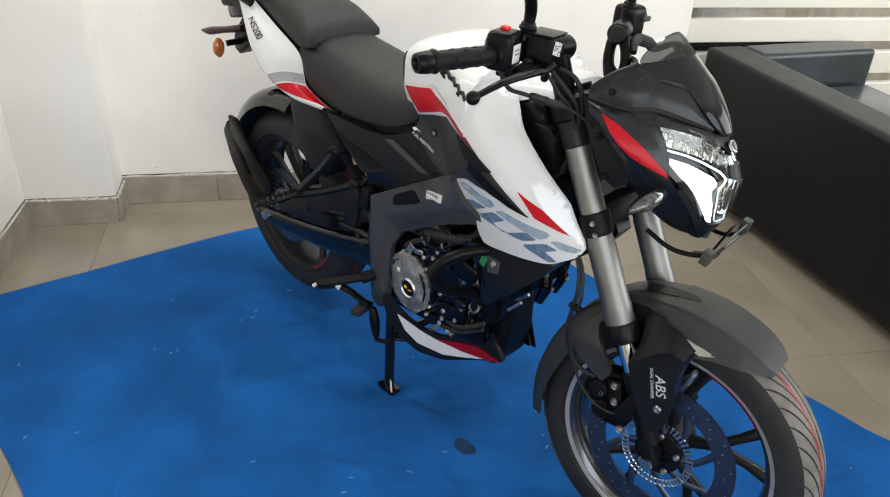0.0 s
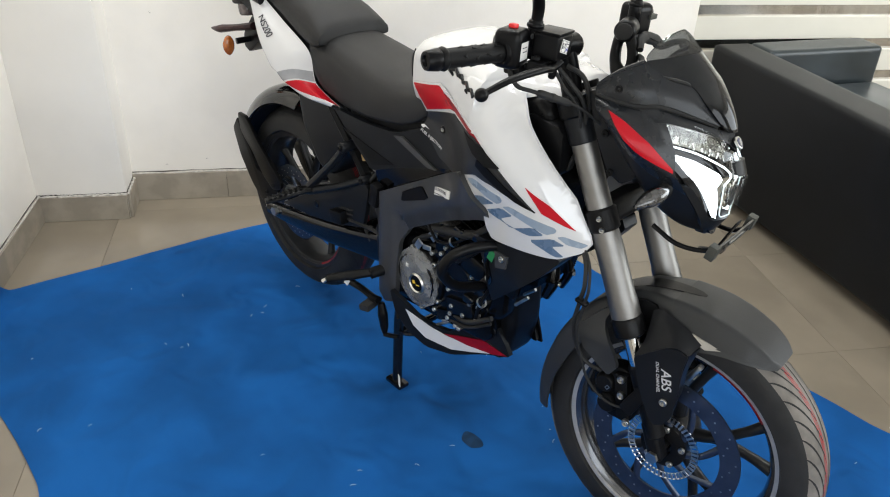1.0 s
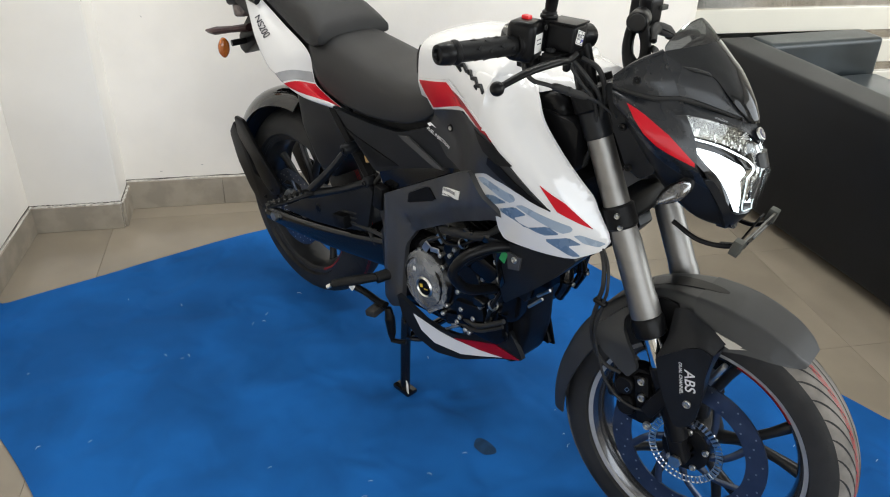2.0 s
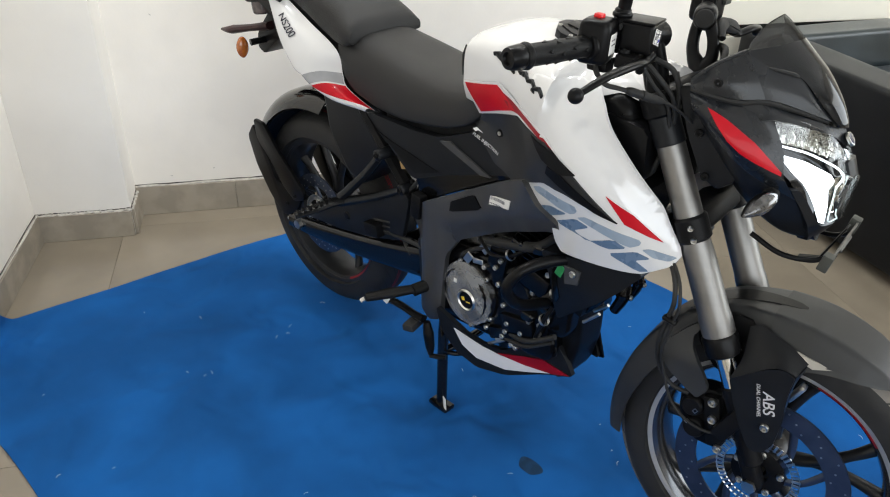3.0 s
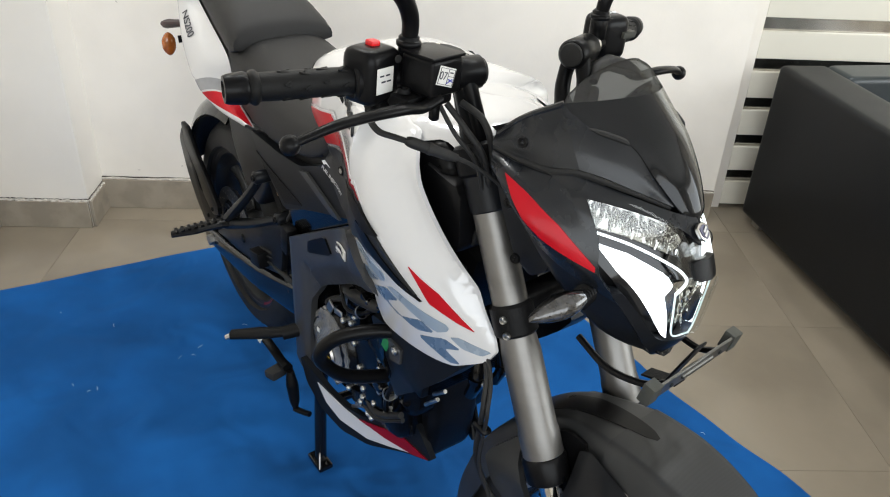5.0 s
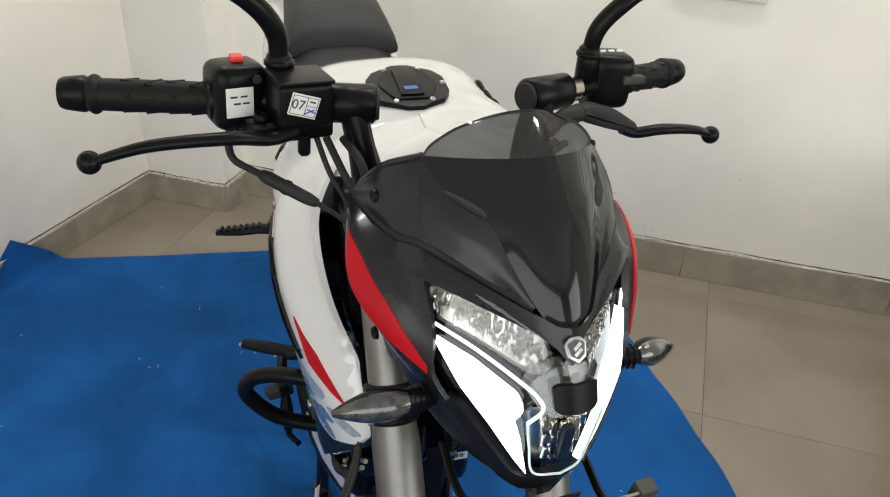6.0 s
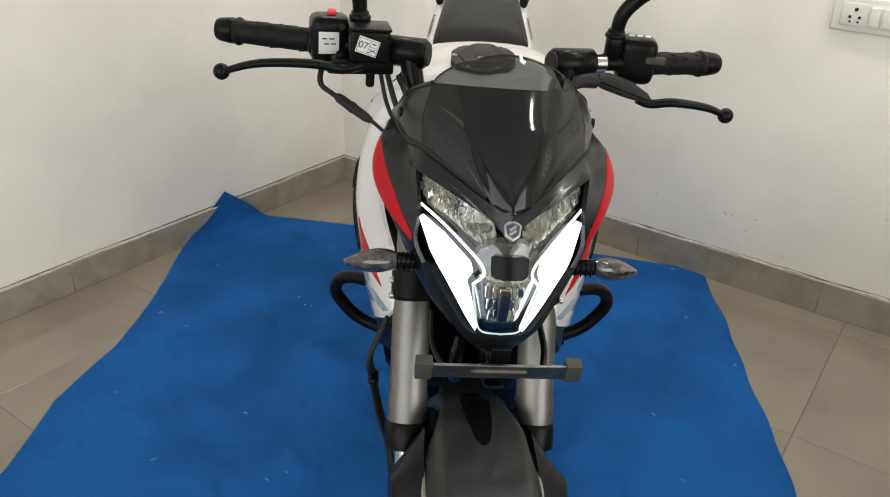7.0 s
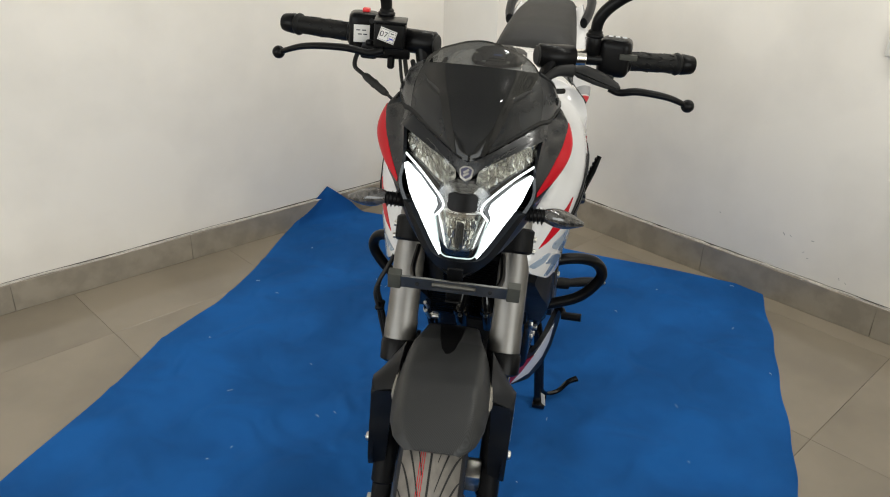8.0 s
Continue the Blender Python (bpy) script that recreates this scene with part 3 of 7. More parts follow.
for k in range(46):
    x, y = rng.uniform(-0.3, 1.6), rng.uniform(-0.93, 0.76)
    a, s = rng.uniform(0, 6.28), rng.uniform(0.002, 0.008)
    z = mat_height(x, y) + 0.0015
    mid = Vector((x + rng.uniform(-.3, .3) * s, y + rng.uniform(-.3, .3) * s, z + 0.002))
    tube(bm, [Vector((x - s * math.cos(a), y - s * math.sin(a), z)), mid, Vector((x + s * math.cos(a), y + s * math.sin(a), z))], 0.0005, 4, 2)
tagged(part("lint", bm, M_LINT, blue_mat, "scattered white lint and threads"), kind="stuff")

# ---- sofa ----
SOFA = Matrix.Translation((0.372, 1.700, 0)) @ Matrix.Rotation(radians(-26), 4, "Z")   # local x: along the back, local y: to its seat side
sofa = tagged(new("sofa"), "low black leather box sofa standing against the display board", "sofa")
sofa.matrix_basis = SOFA


def cushion(size, centre, bevel, mat, name, label="", puff=0.0):
    bm = bmesh.new()
    box(bm, size, None, bevel, 4)
    bmesh.ops.subdivide_edges(bm, edges=[e for e in bm.edges if e.calc_length() > 0.12], cuts=5, use_grid_fill=True)
    for v in bm.verts:
        p = v.co
        q = Vector((p.x / size[0] * 2, p.y / size[1] * 2, p.z / size[2] * 2))
        v.co += Vector((0, 0, puff * (1 - min(1, q.x ** 2)) * (1 - min(1, q.y ** 2)) * max(0, q.z)))
        v.co += 0.004 * Vector((0, noise.noise(p * 3 + Vector(centre)), noise.noise(p * 4.1)))
    bmesh.ops.translate(bm, vec=centre, verts=bm.verts)
    return part(name, bm, mat, sofa, label, 60)


cushion((1.90, 0.165, 0.545), (0.95, 0.0845, 0.31), 0.022, M_LEATHER, "backrest")
cushion((0.14, 0.545, 0.545), (0.07, 0.4425, 0.31), 0.022, M_LEATHER_SEAT, "armrest", "dark glossy leather armrest")
cushion((0.14, 0.545, 0.545), (1.83, 0.4425, 0.31), 0.022, M_LEATHER, "armrest")
for k in range(3):
    cushion((0.53, 0.53, 0.16), (0.14 + 0.27 + 0.54 * k, 0.4375, 0.36), 0.03, M_LEATHER_SEAT, "seat_cushion", "dark leather seat cushion", 0.02)
bm = bmesh.new()
box(bm, (1.86, 0.66, 0.24), Matrix.Translation((0.95, 0.36, 0.16)), 0.01, 2)
part("base", bm, M_LEATHER, sofa)
for x in (0.06, 1.84):
    for y in (0.06, 0.66):
        bm = bmesh.new()
        box(bm, (0.05, 0.05, 0.05), Matrix.Translation((x, y, 0.025)), 0.004, 1)
        part("foot", bm, M_STEEL, sofa)

# ---- the motorcycle ----
# x runs forward along the machine from the rear axle, y to its left, z up
bike = tagged(empty("motorcycle"), "white, red and charcoal motorcycle on its centre stand", "motorcycle")
RAKE = radians(25)
AXIS = Vector((-math.sin(RAKE), 0, math.cos(RAKE)))
FOOT = Vector((1.458, 0, 0))
STEER = Matrix.Translation(FOOT) @ Matrix.Rotation(radians(8), 4, AXIS) @ Matrix.Translation(-FOOT)
FRONT_AXLE, REAR_AXLE = Vector((1.360, 0, 0.293)), Vector((0.078, 0, 0.327))


def fpart(name, bm, mat, parent, label="", angle=38):
    """A part that turns with the handlebar."""
    bmesh.ops.transform(bm, matrix=STEER, verts=bm.verts)
    return part(name, bm, mat, parent, label, angle)


# --- side surface of the body and front surface of the nose ---
def tank_top(x):
    return float(np.interp(x, [0.58, 0.63, 0.66, 0.70, 0.76, 0.86, 0.95, 1.02, 1.06, 1.2], [0.88, 0.945, 0.964, 0.974, 0.979, 0.975, 0.964, 0.943, 0.915, 0.90]))


def flank(x, z):
    """Half width of the bodywork at a place along the machine and a height."""
    w = sum(float(np.interp(x + d, [0.4, 0.62, 0.73, 0.79, 0.86, 0.92, 0.97, 1.05, 1.10, 1.15, 1.19, 1.23], [0.150, 0.146, 0.141, 0.139, 0.165, 0.190, 0.199, 0.197, 0.186, 0.165, 0.138, 0.105])) for d in (-0.03, -0.02, -0.01, 0, 0.01, 0.02, 0.03)) / 7
    h = sum(float(np.interp(z + d, [0.2, 0.55, 0.62, 0.70, 0.75, 0.79, 0.83], [0.72, 0.76, 0.80, 0.88, 0.93, 0.985, 1.0])) for d in (-0.024, -0.012, 0, 0.012, 0.024)) / 5
    w *= 1 - min(1, max(0, (x - 0.80) / 0.12)) * (1 - h)
    if z > 0.80:
        q = min(1.0, (z - 0.80) / (tank_top(x) - 0.80))
        w *= (1 - q ** float(np.interp(x, [0.68, 0.82], [13.0, 6.5]))) ** 0.5 * float(np.interp(x, [0.58, 0.64, 0.72, 0.80], [0.72, 0.80, 0.95, 1.0]))
    # the knee recess: slim below the tank, behind the shroud
    w -= float(np.interp(x, [0.74, 0.79, 0.87], [0.026, 0.018, 0.0])) * float(np.interp(z, [0.79, 0.86], [1.0, 0.0]))
    if x > 0.9:
        w -= 0.050 * math.exp(min(0, (x - 0.955) * 0.643 + (z - 0.908) * 0.766) / 0.03)
    return max(0.0, w)


def on_flank(side, off=0.0):
    return lambda x, z: Vector((x, side * (flank(x, z) + off), z))


NOSE_Z = [0.70, 0.74, 0.76, 0.778, 0.81, 0.854, 0.894, 0.913, 0.94, 0.974, 0.999, 1.03, 1.069]
NOSE_X = [1.28, 1.322, 1.337, 1.346, 1.350, 1.354, 1.336, 1.322, 1.312, 1.283, 1.262, 1.235, 1.185]


def nose(y, z):
    return float(np.interp(z, NOSE_Z, NOSE_X)) - 0.3 * math.sqrt(y * y + 0.0001) - 4.5 * y * y


def on_nose(off=0.0):
    return lambda y, z: Vector((nose(y, z) + off, y, z))


def nose_out(co):
    return (0.85, 0.5 * (1 if co.y > 0 else -1) * min(1, abs(co.y) / 0.05), 0.1)


UNIT_SQUARE = [(0, 0), (1, 0), (1, 1), (0, 1)]


def mirror(poly):
    return [(-y, z) for y, z in poly[::-1]]


def side_sheet(poly, s, off, thick=0.004, step=0.025, surface=on_flank):
    return sheet(poly, surface(s, off), step, thick, lambda co: (0, s, 0))


# --- fuel tank ---
rings = []
for x in np.linspace(0.657, 1.055, 34):
    top = tank_top(x)
    low = float(np.interp(x, [0.60, 0.70, 0.78, 0.84, 0.95, 1.0, 1.055], [0.832, 0.832, 0.80, 0.80, 0.915, 0.932, 0.915]))
    slim = float(np.interp(x, [0.60, 0.92, 0.98, 1.055], [1.0, 1.0, 0.86, 0.62]))
    half = [(slim * flank(min(x, 0.95), min(z, tank_top(min(x, 0.95)) - 1e-4)) if x > 0.95 else flank(x, z), z) for z in (low + (top - low) * math.sin(a) for a in np.linspace(0, math.pi / 2, 20))]
    half[-1] = (0.0, top)
    rings.append([(x, -y, z) for y, z in half] + [(x, y, z) for y, z in half[-2::-1]])
tank = part("fuel_tank", loft(rings), M_WHITE, bike, "glossy white fuel tank", 60)
for s in (-1, 1):
    part("seal_strip", tubes(([(0.653, s * (flank(0.657, z) - 0.002), z) for z in (0.880, 0.900, 0.920, 0.938)], [0.0015, 0.003, 0.003, 0.0015], 8)), M_RUBBER, tank, "black seal along the tank's rear edge")

WHITE_SIDE = [(0.939, 0.832), (0.988, 0.801), (1.067, 0.741), (0.974, 0.763), (0.917, 0.764), (0.848, 0.734), (0.892, 0.7), (0.931, 0.692), (0.941, 0.648), (0.958, 0.629), (1.114, 0.648), (1.16, 0.676), (1.167, 0.692), (1.16, 0.71), (1.116, 0.777), (1.088, 0.811), (1.053, 0.849), (1.017, 0.885), (0.992, 0.914), (0.965, 0.935), (0.92, 0.941), (0.86, 0.940), (0.80, 0.922), (0.772, 0.902)]
RED_PATCH = [(0.669, 0.872), (0.761, 0.893), (0.818, 0.863), (0.709, 0.822)]
RED_SIDE = [(0.748, 0.890), (0.802, 0.8785), (0.847, 0.8655), (0.900, 0.8530), (0.934, 0.8350), (0.892, 0.8460), (0.829, 0.8605), (0.806, 0.859)]
RED_EDGE = [(0.662, 0.874), (0.765, 0.899), (0.806, 0.8835), (0.850, 0.8700), (0.905, 0.8565), (0.944, 0.8330), (0.890, 0.8410), (0.826, 0.8555), (0.700, 0.814)]
BLACK_TAIL = [(0.880, 0.842), (0.939, 0.831), (0.990, 0.806), (0.961, 0.7985), (0.915, 0.810)]
BLACK_BLADE = [(0.930, 0.803), (0.960, 0.799), (1.015, 0.769), (1.072, 0.740), (1.032, 0.749), (0.980, 0.768), (0.926, 0.788)]
WEDGE = [(0.712, 0.819), (0.816, 0.853), (0.916, 0.842), (0.939, 0.83), (0.988, 0.801), (1.067, 0.741), (0.974, 0.763), (0.917, 0.764), (0.811, 0.715), (0.749, 0.725), (0.701, 0.776), (0.699, 0.8)]
RED_TIP = [(1.046, 0.783), (1.06, 0.775), (1.091, 0.758), (1.14, 0.717), (1.121, 0.724), (1.082, 0.74)]
DIGITS = [[(0.886, 0.741), (0.906, 0.75), (0.99, 0.745), (0.995, 0.738), (0.992, 0.731), (0.979, 0.724), (0.896, 0.734)], [(0.908, 0.711), (0.935, 0.722), (0.974, 0.722), (0.932, 0.7), (0.914, 0.703)], [(0.997, 0.725), (1.013, 0.732), (1.106, 0.717), (1.111, 0.712), (1.109, 0.706), (1.094, 0.698), (1.001, 0.722)], [(0.944, 0.695), (0.992, 0.72), (1.021, 0.713), (0.988, 0.694), (1.016, 0.683), (1.067, 0.705), (1.09, 0.695), (1.057, 0.682)], [(1.058, 0.674), (1.105, 0.693), (1.129, 0.684), (1.105, 0.675), (1.129, 0.659), (1.113, 0.654)], [(1.114, 0.699), (1.125, 0.703), (1.164, 0.692), (1.155, 0.684), (1.132, 0.687)]]
for s in (-1, 1):
    shroud = part("tank_shroud", side_sheet(rounded(WHITE_SIDE, 0.1, 2), s, 0.003, 0.006, 0.0125), M_WHITE, bike, "glossy white tank shroud with blue-grey digits", 50)
    part("stripe_border", side_sheet(RED_EDGE, s, 0.0042, 0.003), M_WHITE, shroud)
    part("red_stripe", side_sheet(RED_PATCH, s, 0.0057, 0.003), M_RED, shroud)
    part("dark_red_stripe", side_sheet(RED_SIDE, s, 0.0052, 0.003), M_DEEPRED, shroud, "deep red tail of the stripe")
    part("red_flash", side_sheet(RED_TIP, s, 0.0042, 0.002), M_RED, shroud)
    for k, poly in enumerate(DIGITS):
        part("digit_stroke", side_sheet(rounded(poly, 0.12), s, 0.0040, 0.002), M_BLUEGREY if k in (1, 3, 4) else M_BLUELIGHT, shroud)
    cover = part("tank_side_cover", side_sheet(rounded(WEDGE, 0.06), s, 0.0065, 0.012), M_COVER, bike, "dark charcoal cover beside the tank", 50)
    part("tail_blade", side_sheet(BLACK_TAIL, s, 0.0085, 0.004), M_BLACK, cover, "black blade")
    part("lower_blade", side_sheet(BLACK_BLADE, s, 0.0085, 0.004), M_BLACK, cover, "black blade")
    bm = bmesh.new()
    y = s * (flank(0.762, 0.793) + 0.0062)
    lathe(bm, [(0.0015, 0.0005), (0.003, 0.0025), (0.0075, 0.0025), (0.0085, 0.0)], between((0.762, y, 0.793), (0.762, y + s, 0.793)), 16)
    screw = part("screw", bm, M_BLACK, cover)
    bm = bmesh.new()
    lathe(bm, [(0.0018, 0.0022), (0.0028, 0.0032), (0.0042, 0.0032), (0.0046, 0.0022)], between((0.762, y, 0.793), (0.762, y + s, 0.793)), 14)
    part("socket", bm, M_STEEL, screw, "bright socket rim")
    place = Matrix.Translation((0.726, 0, 0.761)) @ Euler((radians(90), radians(19), 0)).to_matrix().to_4x4()
    if s > 0:
        place = Matrix.Translation((0.726, 0, 0.761)) @ Euler((radians(90), radians(-19), radians(180))).to_matrix().to_4x4()
    swoosh = [(0.690, 0.782), (0.700, 0.787), (0.716, 0.779), (0.704, 0.7815), (0.697, 0.777)]
    part("swoosh", side_sheet(swoosh, s, 0.0072, 0.0008, 0.01), M_DECALWHITE, cover, "white swoosh mark")
    wording("lettering", "FUEL INJECTION", 0.0098, place, M_DECALWHITE, cover, bend=lambda co, s=s: Vector((co.x, s * (flank(co.x, co.z) + 0.0085 + abs(co.y) * 0.2), co.z)), shear=0.2, offset=0.0004)

# raised emblem high on the tank side, drawn as plain links
for s in (-1, 1):
    bm = bmesh.new()
    script = []
    for k in range(13):
        x, z = 0.742 + 0.0125 * k, 0.9475 - 0.0026 * k + (0.0026 if k % 2 else -0.0026)
        script.append((x, s * (flank(x, min(z, 0.945)) + 0.003), z))
    for k in range(12):
        a, b = Vector(script[k]), Vector(script[k + 1])
        box(bm, ((b - a).length + 0.004, 0.006, 0.0080), Matrix.Translation((a + b) / 2) @ (b - a).to_track_quat("X", "Z").to_matrix().to_4x4(), 0.0015, 1)
    for k in range(1, 13, 3):
        x, y, z = script[k]
        box(bm, (0.019, 0.006, 0.007), at(x, y, z - 0.007, s * -30, 35, 0), 0.0015, 1)
    part("tank_emblem", bm, M_SATIN, tank, "dark raised emblem")

# filler cap
bm = bmesh.new()
hexa = [(0.062 * math.cos(a), 0.060 * math.sin(a)) for a in (math.pi / 3 * k for k in range(6))]
bm = slab(rounded(hexa, 0.2), "z", -0.012, 0.006, 0.002, 2)
CAPM = Matrix.Translation((0.846, 0, 0.9785)) @ Matrix.Rotation(radians(9), 4, "Y")
bmesh.ops.transform(bm, matrix=CAPM, verts=bm.verts)
cap = part("filler_cap", bm, M_SATIN, bike, "black six-sided filler cap with steel screws")
bm = slab(rounded([(0.040, 0.024), (0.040, -0.024), (0.0, -0.040), (-0.040, -0.024), (-0.040, 0.024), (0.0, 0.040)], 0.12), "z", 0.006, 0.0085, 0.001, 1)
bmesh.ops.transform(bm, matrix=CAPM, verts=bm.verts)
part("cap_lid", bm, M_BLACK, cap, "black six-sided lid")
bm = boxes(((0.066, 0.030, 0.004), CAPM @ at(0, 0, 0.0092), 0.0015, 2))
part("key_flap", bm, M_BLACK, cap)
bm = boxes(((0.009, 0.018, 0.001), CAPM @ at(0.018, 0, 0.0115), 0.0004, 1))
part("blue_mark", bm, material("blue_badge", (0.03, 0.12, 0.45), 0.3), cap)
for k in range(6):
    a = math.pi / 3 * k + math.pi / 6
    bm = bmesh.new()
    bolt(bm, CAPM @ Vector((0.048 * math.cos(a), 0.0465 * math.sin(a), 0.0055)), (0.15, 0, 1), 0.004, 0.0025)
    part("cap_screw", bm, M_STEEL, cap)


# --- seats ---
def saddle(stations, n=20, power=2.6):
    """A padded seat: stations of (x, half width, low, high)."""
    rings = []
    xs = [a[0] for a in stations]
    for x in np.linspace(xs[0], xs[-1], 22):
        w, low, high = (float(np.interp(x, xs, [a[k] for a in stations])) for k in (1, 2, 3))
        ring = []
        for k in range(2 * n):
            a = 2 * math.pi * k / (2 * n)
            c, s_ = math.cos(a), math.sin(a)
            curve = power if s_ > 0 else 9.0
            y = w * math.copysign(abs(c) ** (2 / curve), c)
            mid = low + 0.35 * (high - low)
            z = mid + ((high - mid) if s_ > 0 else (mid - low)) * math.copysign(abs(s_) ** (2 / curve), s_)
            ring.append((x, y * (1 - 0.10 * max(0, s_)), z))
        rings.append(ring)
    return loft(rings)


rider = part("rider_seat", saddle([(0.243, 0.104, 0.832, 0.868), (0.262, 0.108, 0.775, 0.872), (0.30, 0.113, 0.745, 0.874), (0.388, 0.118, 0.729, 0.862), (0.47, 0.119, 0.728, 0.850), (0.55, 0.119, 0.738, 0.846), (0.606, 0.118, 0.748, 0.849), (0.66, 0.117, 0.770, 0.858), (0.693, 0.113, 0.792, 0.867), (0.710, 0.104, 0.815, 0.870), (0.725, 0.095, 0.835, 0.870)], power=3.4), M_SEAT, bike, "stitched black vinyl rider seat", 60)
part("pillion_seat", saddle([(-0.12, 0.060, 0.935, 0.962), (-0.06, 0.075, 0.928, 0.972), (0.05, 0.088, 0.906, 0.970), (0.12, 0.096, 0.885, 0.960), (0.18, 0.102, 0.862, 0.950), (0.24, 0.108, 0.845, 0.932), (0.275, 0.112, 0.846, 0.908), (0.292, 0.110, 0.855, 0.892)], power=3.2), M_SEAT, bike, "raised black vinyl pillion seat", 60)

bm = boxes(((0.36, 0.20, 0.13), at(0.575, 0, 0.725), 0.02, 2))
part("under_seat_box", bm, M_MATT, bike, "black box under the seat")

# --- tail ---
TAIL_IN = [(-0.060, -0.078, 0.940), (0.010, -0.085, 0.915), (0.122, -0.094, 0.873), (0.238, -0.105, 0.832), (0.258, -0.106, 0.782), (0.270, -0.107, 0.755), (0.322, -0.111, 0.739), (0.388, -0.119, 0.729)]
TAIL_OUT = [(-0.088, -0.092, 0.948), (-0.020, -0.112, 0.912), (0.056, -0.138, 0.828), (0.122, -0.150, 0.776), (0.160, -0.152, 0.763), (0.194, -0.151, 0.746), (0.258, -0.140, 0.725), (0.362, -0.126, 0.722)]
TAIL_MID = [((a[0] + b[0]) / 2, (a[1] + b[1]) / 2 - 0.007, (a[2] + b[2]) / 2 + 0.009) for a, b in zip(TAIL_IN, TAIL_OUT)]
TAIL_TUCK = [(x + 0.012, y + 0.032, z - 0.010) for x, y, z in TAIL_OUT]
TAIL_FACE = [TAIL_IN, TAIL_MID, TAIL_OUT, TAIL_TUCK]


def tail_sheet(poly, s, lift=0.0, thick=0.004, step=0.0238):
    return sheet(poly, cage(TAIL_FACE, s, lift, (0.15, 0, 0.70)), step, thick, lambda co: (Vector(co) - Vector((0.15, 0, 0.70))).normalized())


for s in (-1, 1):
    panel = part("tail_panel", tail_sheet(UNIT_SQUARE, s, 0.0, 0.008), M_WHITE, bike, "glossy white tail panel with grey and red bands", 50)
    part("grey_band", tail_sheet([(0.570, 0.01), (0.572, 0.68), (0.697, 0.68), (0.697, 0.01)], s, 0.0012, 0.002), M_GREYBAND, panel)
    part("red_band", tail_sheet([(0.716, 0.01), (0.716, 0.66), (0.770, 0.60), (0.840, 0.50), (0.920, 0.38), (0.985, 0.22), (0.990, 0.03)], s, 0.0012, 0.002), M_RED, panel)
    face = cage(TAIL_FACE, s, 0.0018, (0.15, 0, 0.70))
    wording("lettering", "NS200", 0.030, Matrix(), M_INK, panel, bend=lambda co, s=s, face=face: face(0.277 - s * co.x * 1.12, 0.40 - co.y * 6.0), offset=0.0004)
rings = []
for x in np.linspace(-0.16, 0.45, 14):
    w = float(np.interp(x, [-0.16, 0.0, 0.24, 0.45], [0.070, 0.080, 0.096, 0.108]))
    low = float(np.interp(x, [-0.16, 0.0, 0.12, 0.45], [0.88, 0.83, 0.735, 0.73]))
    high = float(np.interp(x, [-0.16, 0.0, 0.1, 0.24, 0.3, 0.45], [0.935, 0.930, 0.912, 0.852, 0.84, 0.76]))
    rings.append([(x, -w, low), (x, -w, high), (x, 0, high + 0.01), (x, w, high), (x, w, low), (x, 0, low - 0.01)])
part("tail_core", loft(rings), M_BLACK, bike, "black under-seat tray")
for s in (-1, 1):
    bm = tubes(([(0.035, s * 0.108, 0.918), (-0.02, s * 0.116, 0.935), (-0.10, s * 0.118, 0.958), (-0.19, s * 0.100, 0.972), (-0.225, s * 0.06, 0.972)], [0.011, 0.013, 0.014, 0.012, 0.010], 10, 6, 1.5))
    part("grab_rail", bm, M_SATIN, bike, "black cast grab rail", 60)
bm = boxes(((0.10, 0.13, 0.045), at(-0.165, 0, 0.882, 0, -12, 0), 0.014, 3))
part("tail_light_housing", bm, M_BLACK, bike)
bm = boxes(((0.05, 0.115, 0.040), at(-0.165, 0, 0.845, 0, -12, 0), 0.012, 3))
part("tail_light", bm, M_TAILSMOKE, bike, "smoked tail light")
# number plate hanger, fins and rear indicators
bm = slab(rounded([(-0.06, 0.86), (-0.12, 0.86), (-0.205, 0.77), (-0.210, 0.725), (-0.178, 0.712), (-0.125, 0.755), (-0.06, 0.80)], 0.15), "y", -0.035, 0.035, 0.006)
hanger = part("plate_hanger", bm, M_BLACK, bike, "black number plate hanger")
bm = tubes(([(-0.12, -0.045, 0.805), (-0.20, -0.060, 0.785), (-0.28, -0.065, 0.765), (-0.345, -0.060, 0.752)], [0.018, 0.015, 0.019, 0.006], 10, 5, 0.62))
part("side_reflector", bm, M_DARKRED, hanger, "dark red side reflector")
for s in (-1, 1):
    bm = tubes(([(-0.17, s * 0.03, 0.755), (-0.18, s * 0.075, 0.752)], 0.009, 10))
    stalk = part("indicator_stalk", bm, M_BLACK, bike, "rear indicator stalk")
    rings = []
    for q in np.linspace(0, 1, 9):
        r = 0.028 * math.sin(math.pi * (0.12 + 0.80 * q)) ** 0.7
        rings.append([(-0.186 + 0.42 * r * math.cos(a), s * (0.082 + 0.032 * q), 0.742 + 1.05 * r * math.sin(a)) for a in (2 * math.pi * k / 14 for k in range(14))])
    part("amber_lens", loft(rings), M_ORANGE, stalk, "amber indicator lens", 60)

# --- side covers ---
DARK = [(0.368, 0.722), (0.509, 0.721), (0.591, 0.729), (0.693, 0.772), (0.749, 0.727), (0.811, 0.717), (0.606, 0.647), (0.511, 0.605), (0.441, 0.657)]
LOWER = [(0.511, 0.606), (0.606, 0.647), (0.811, 0.715), (0.612, 0.601), (0.533, 0.555)]
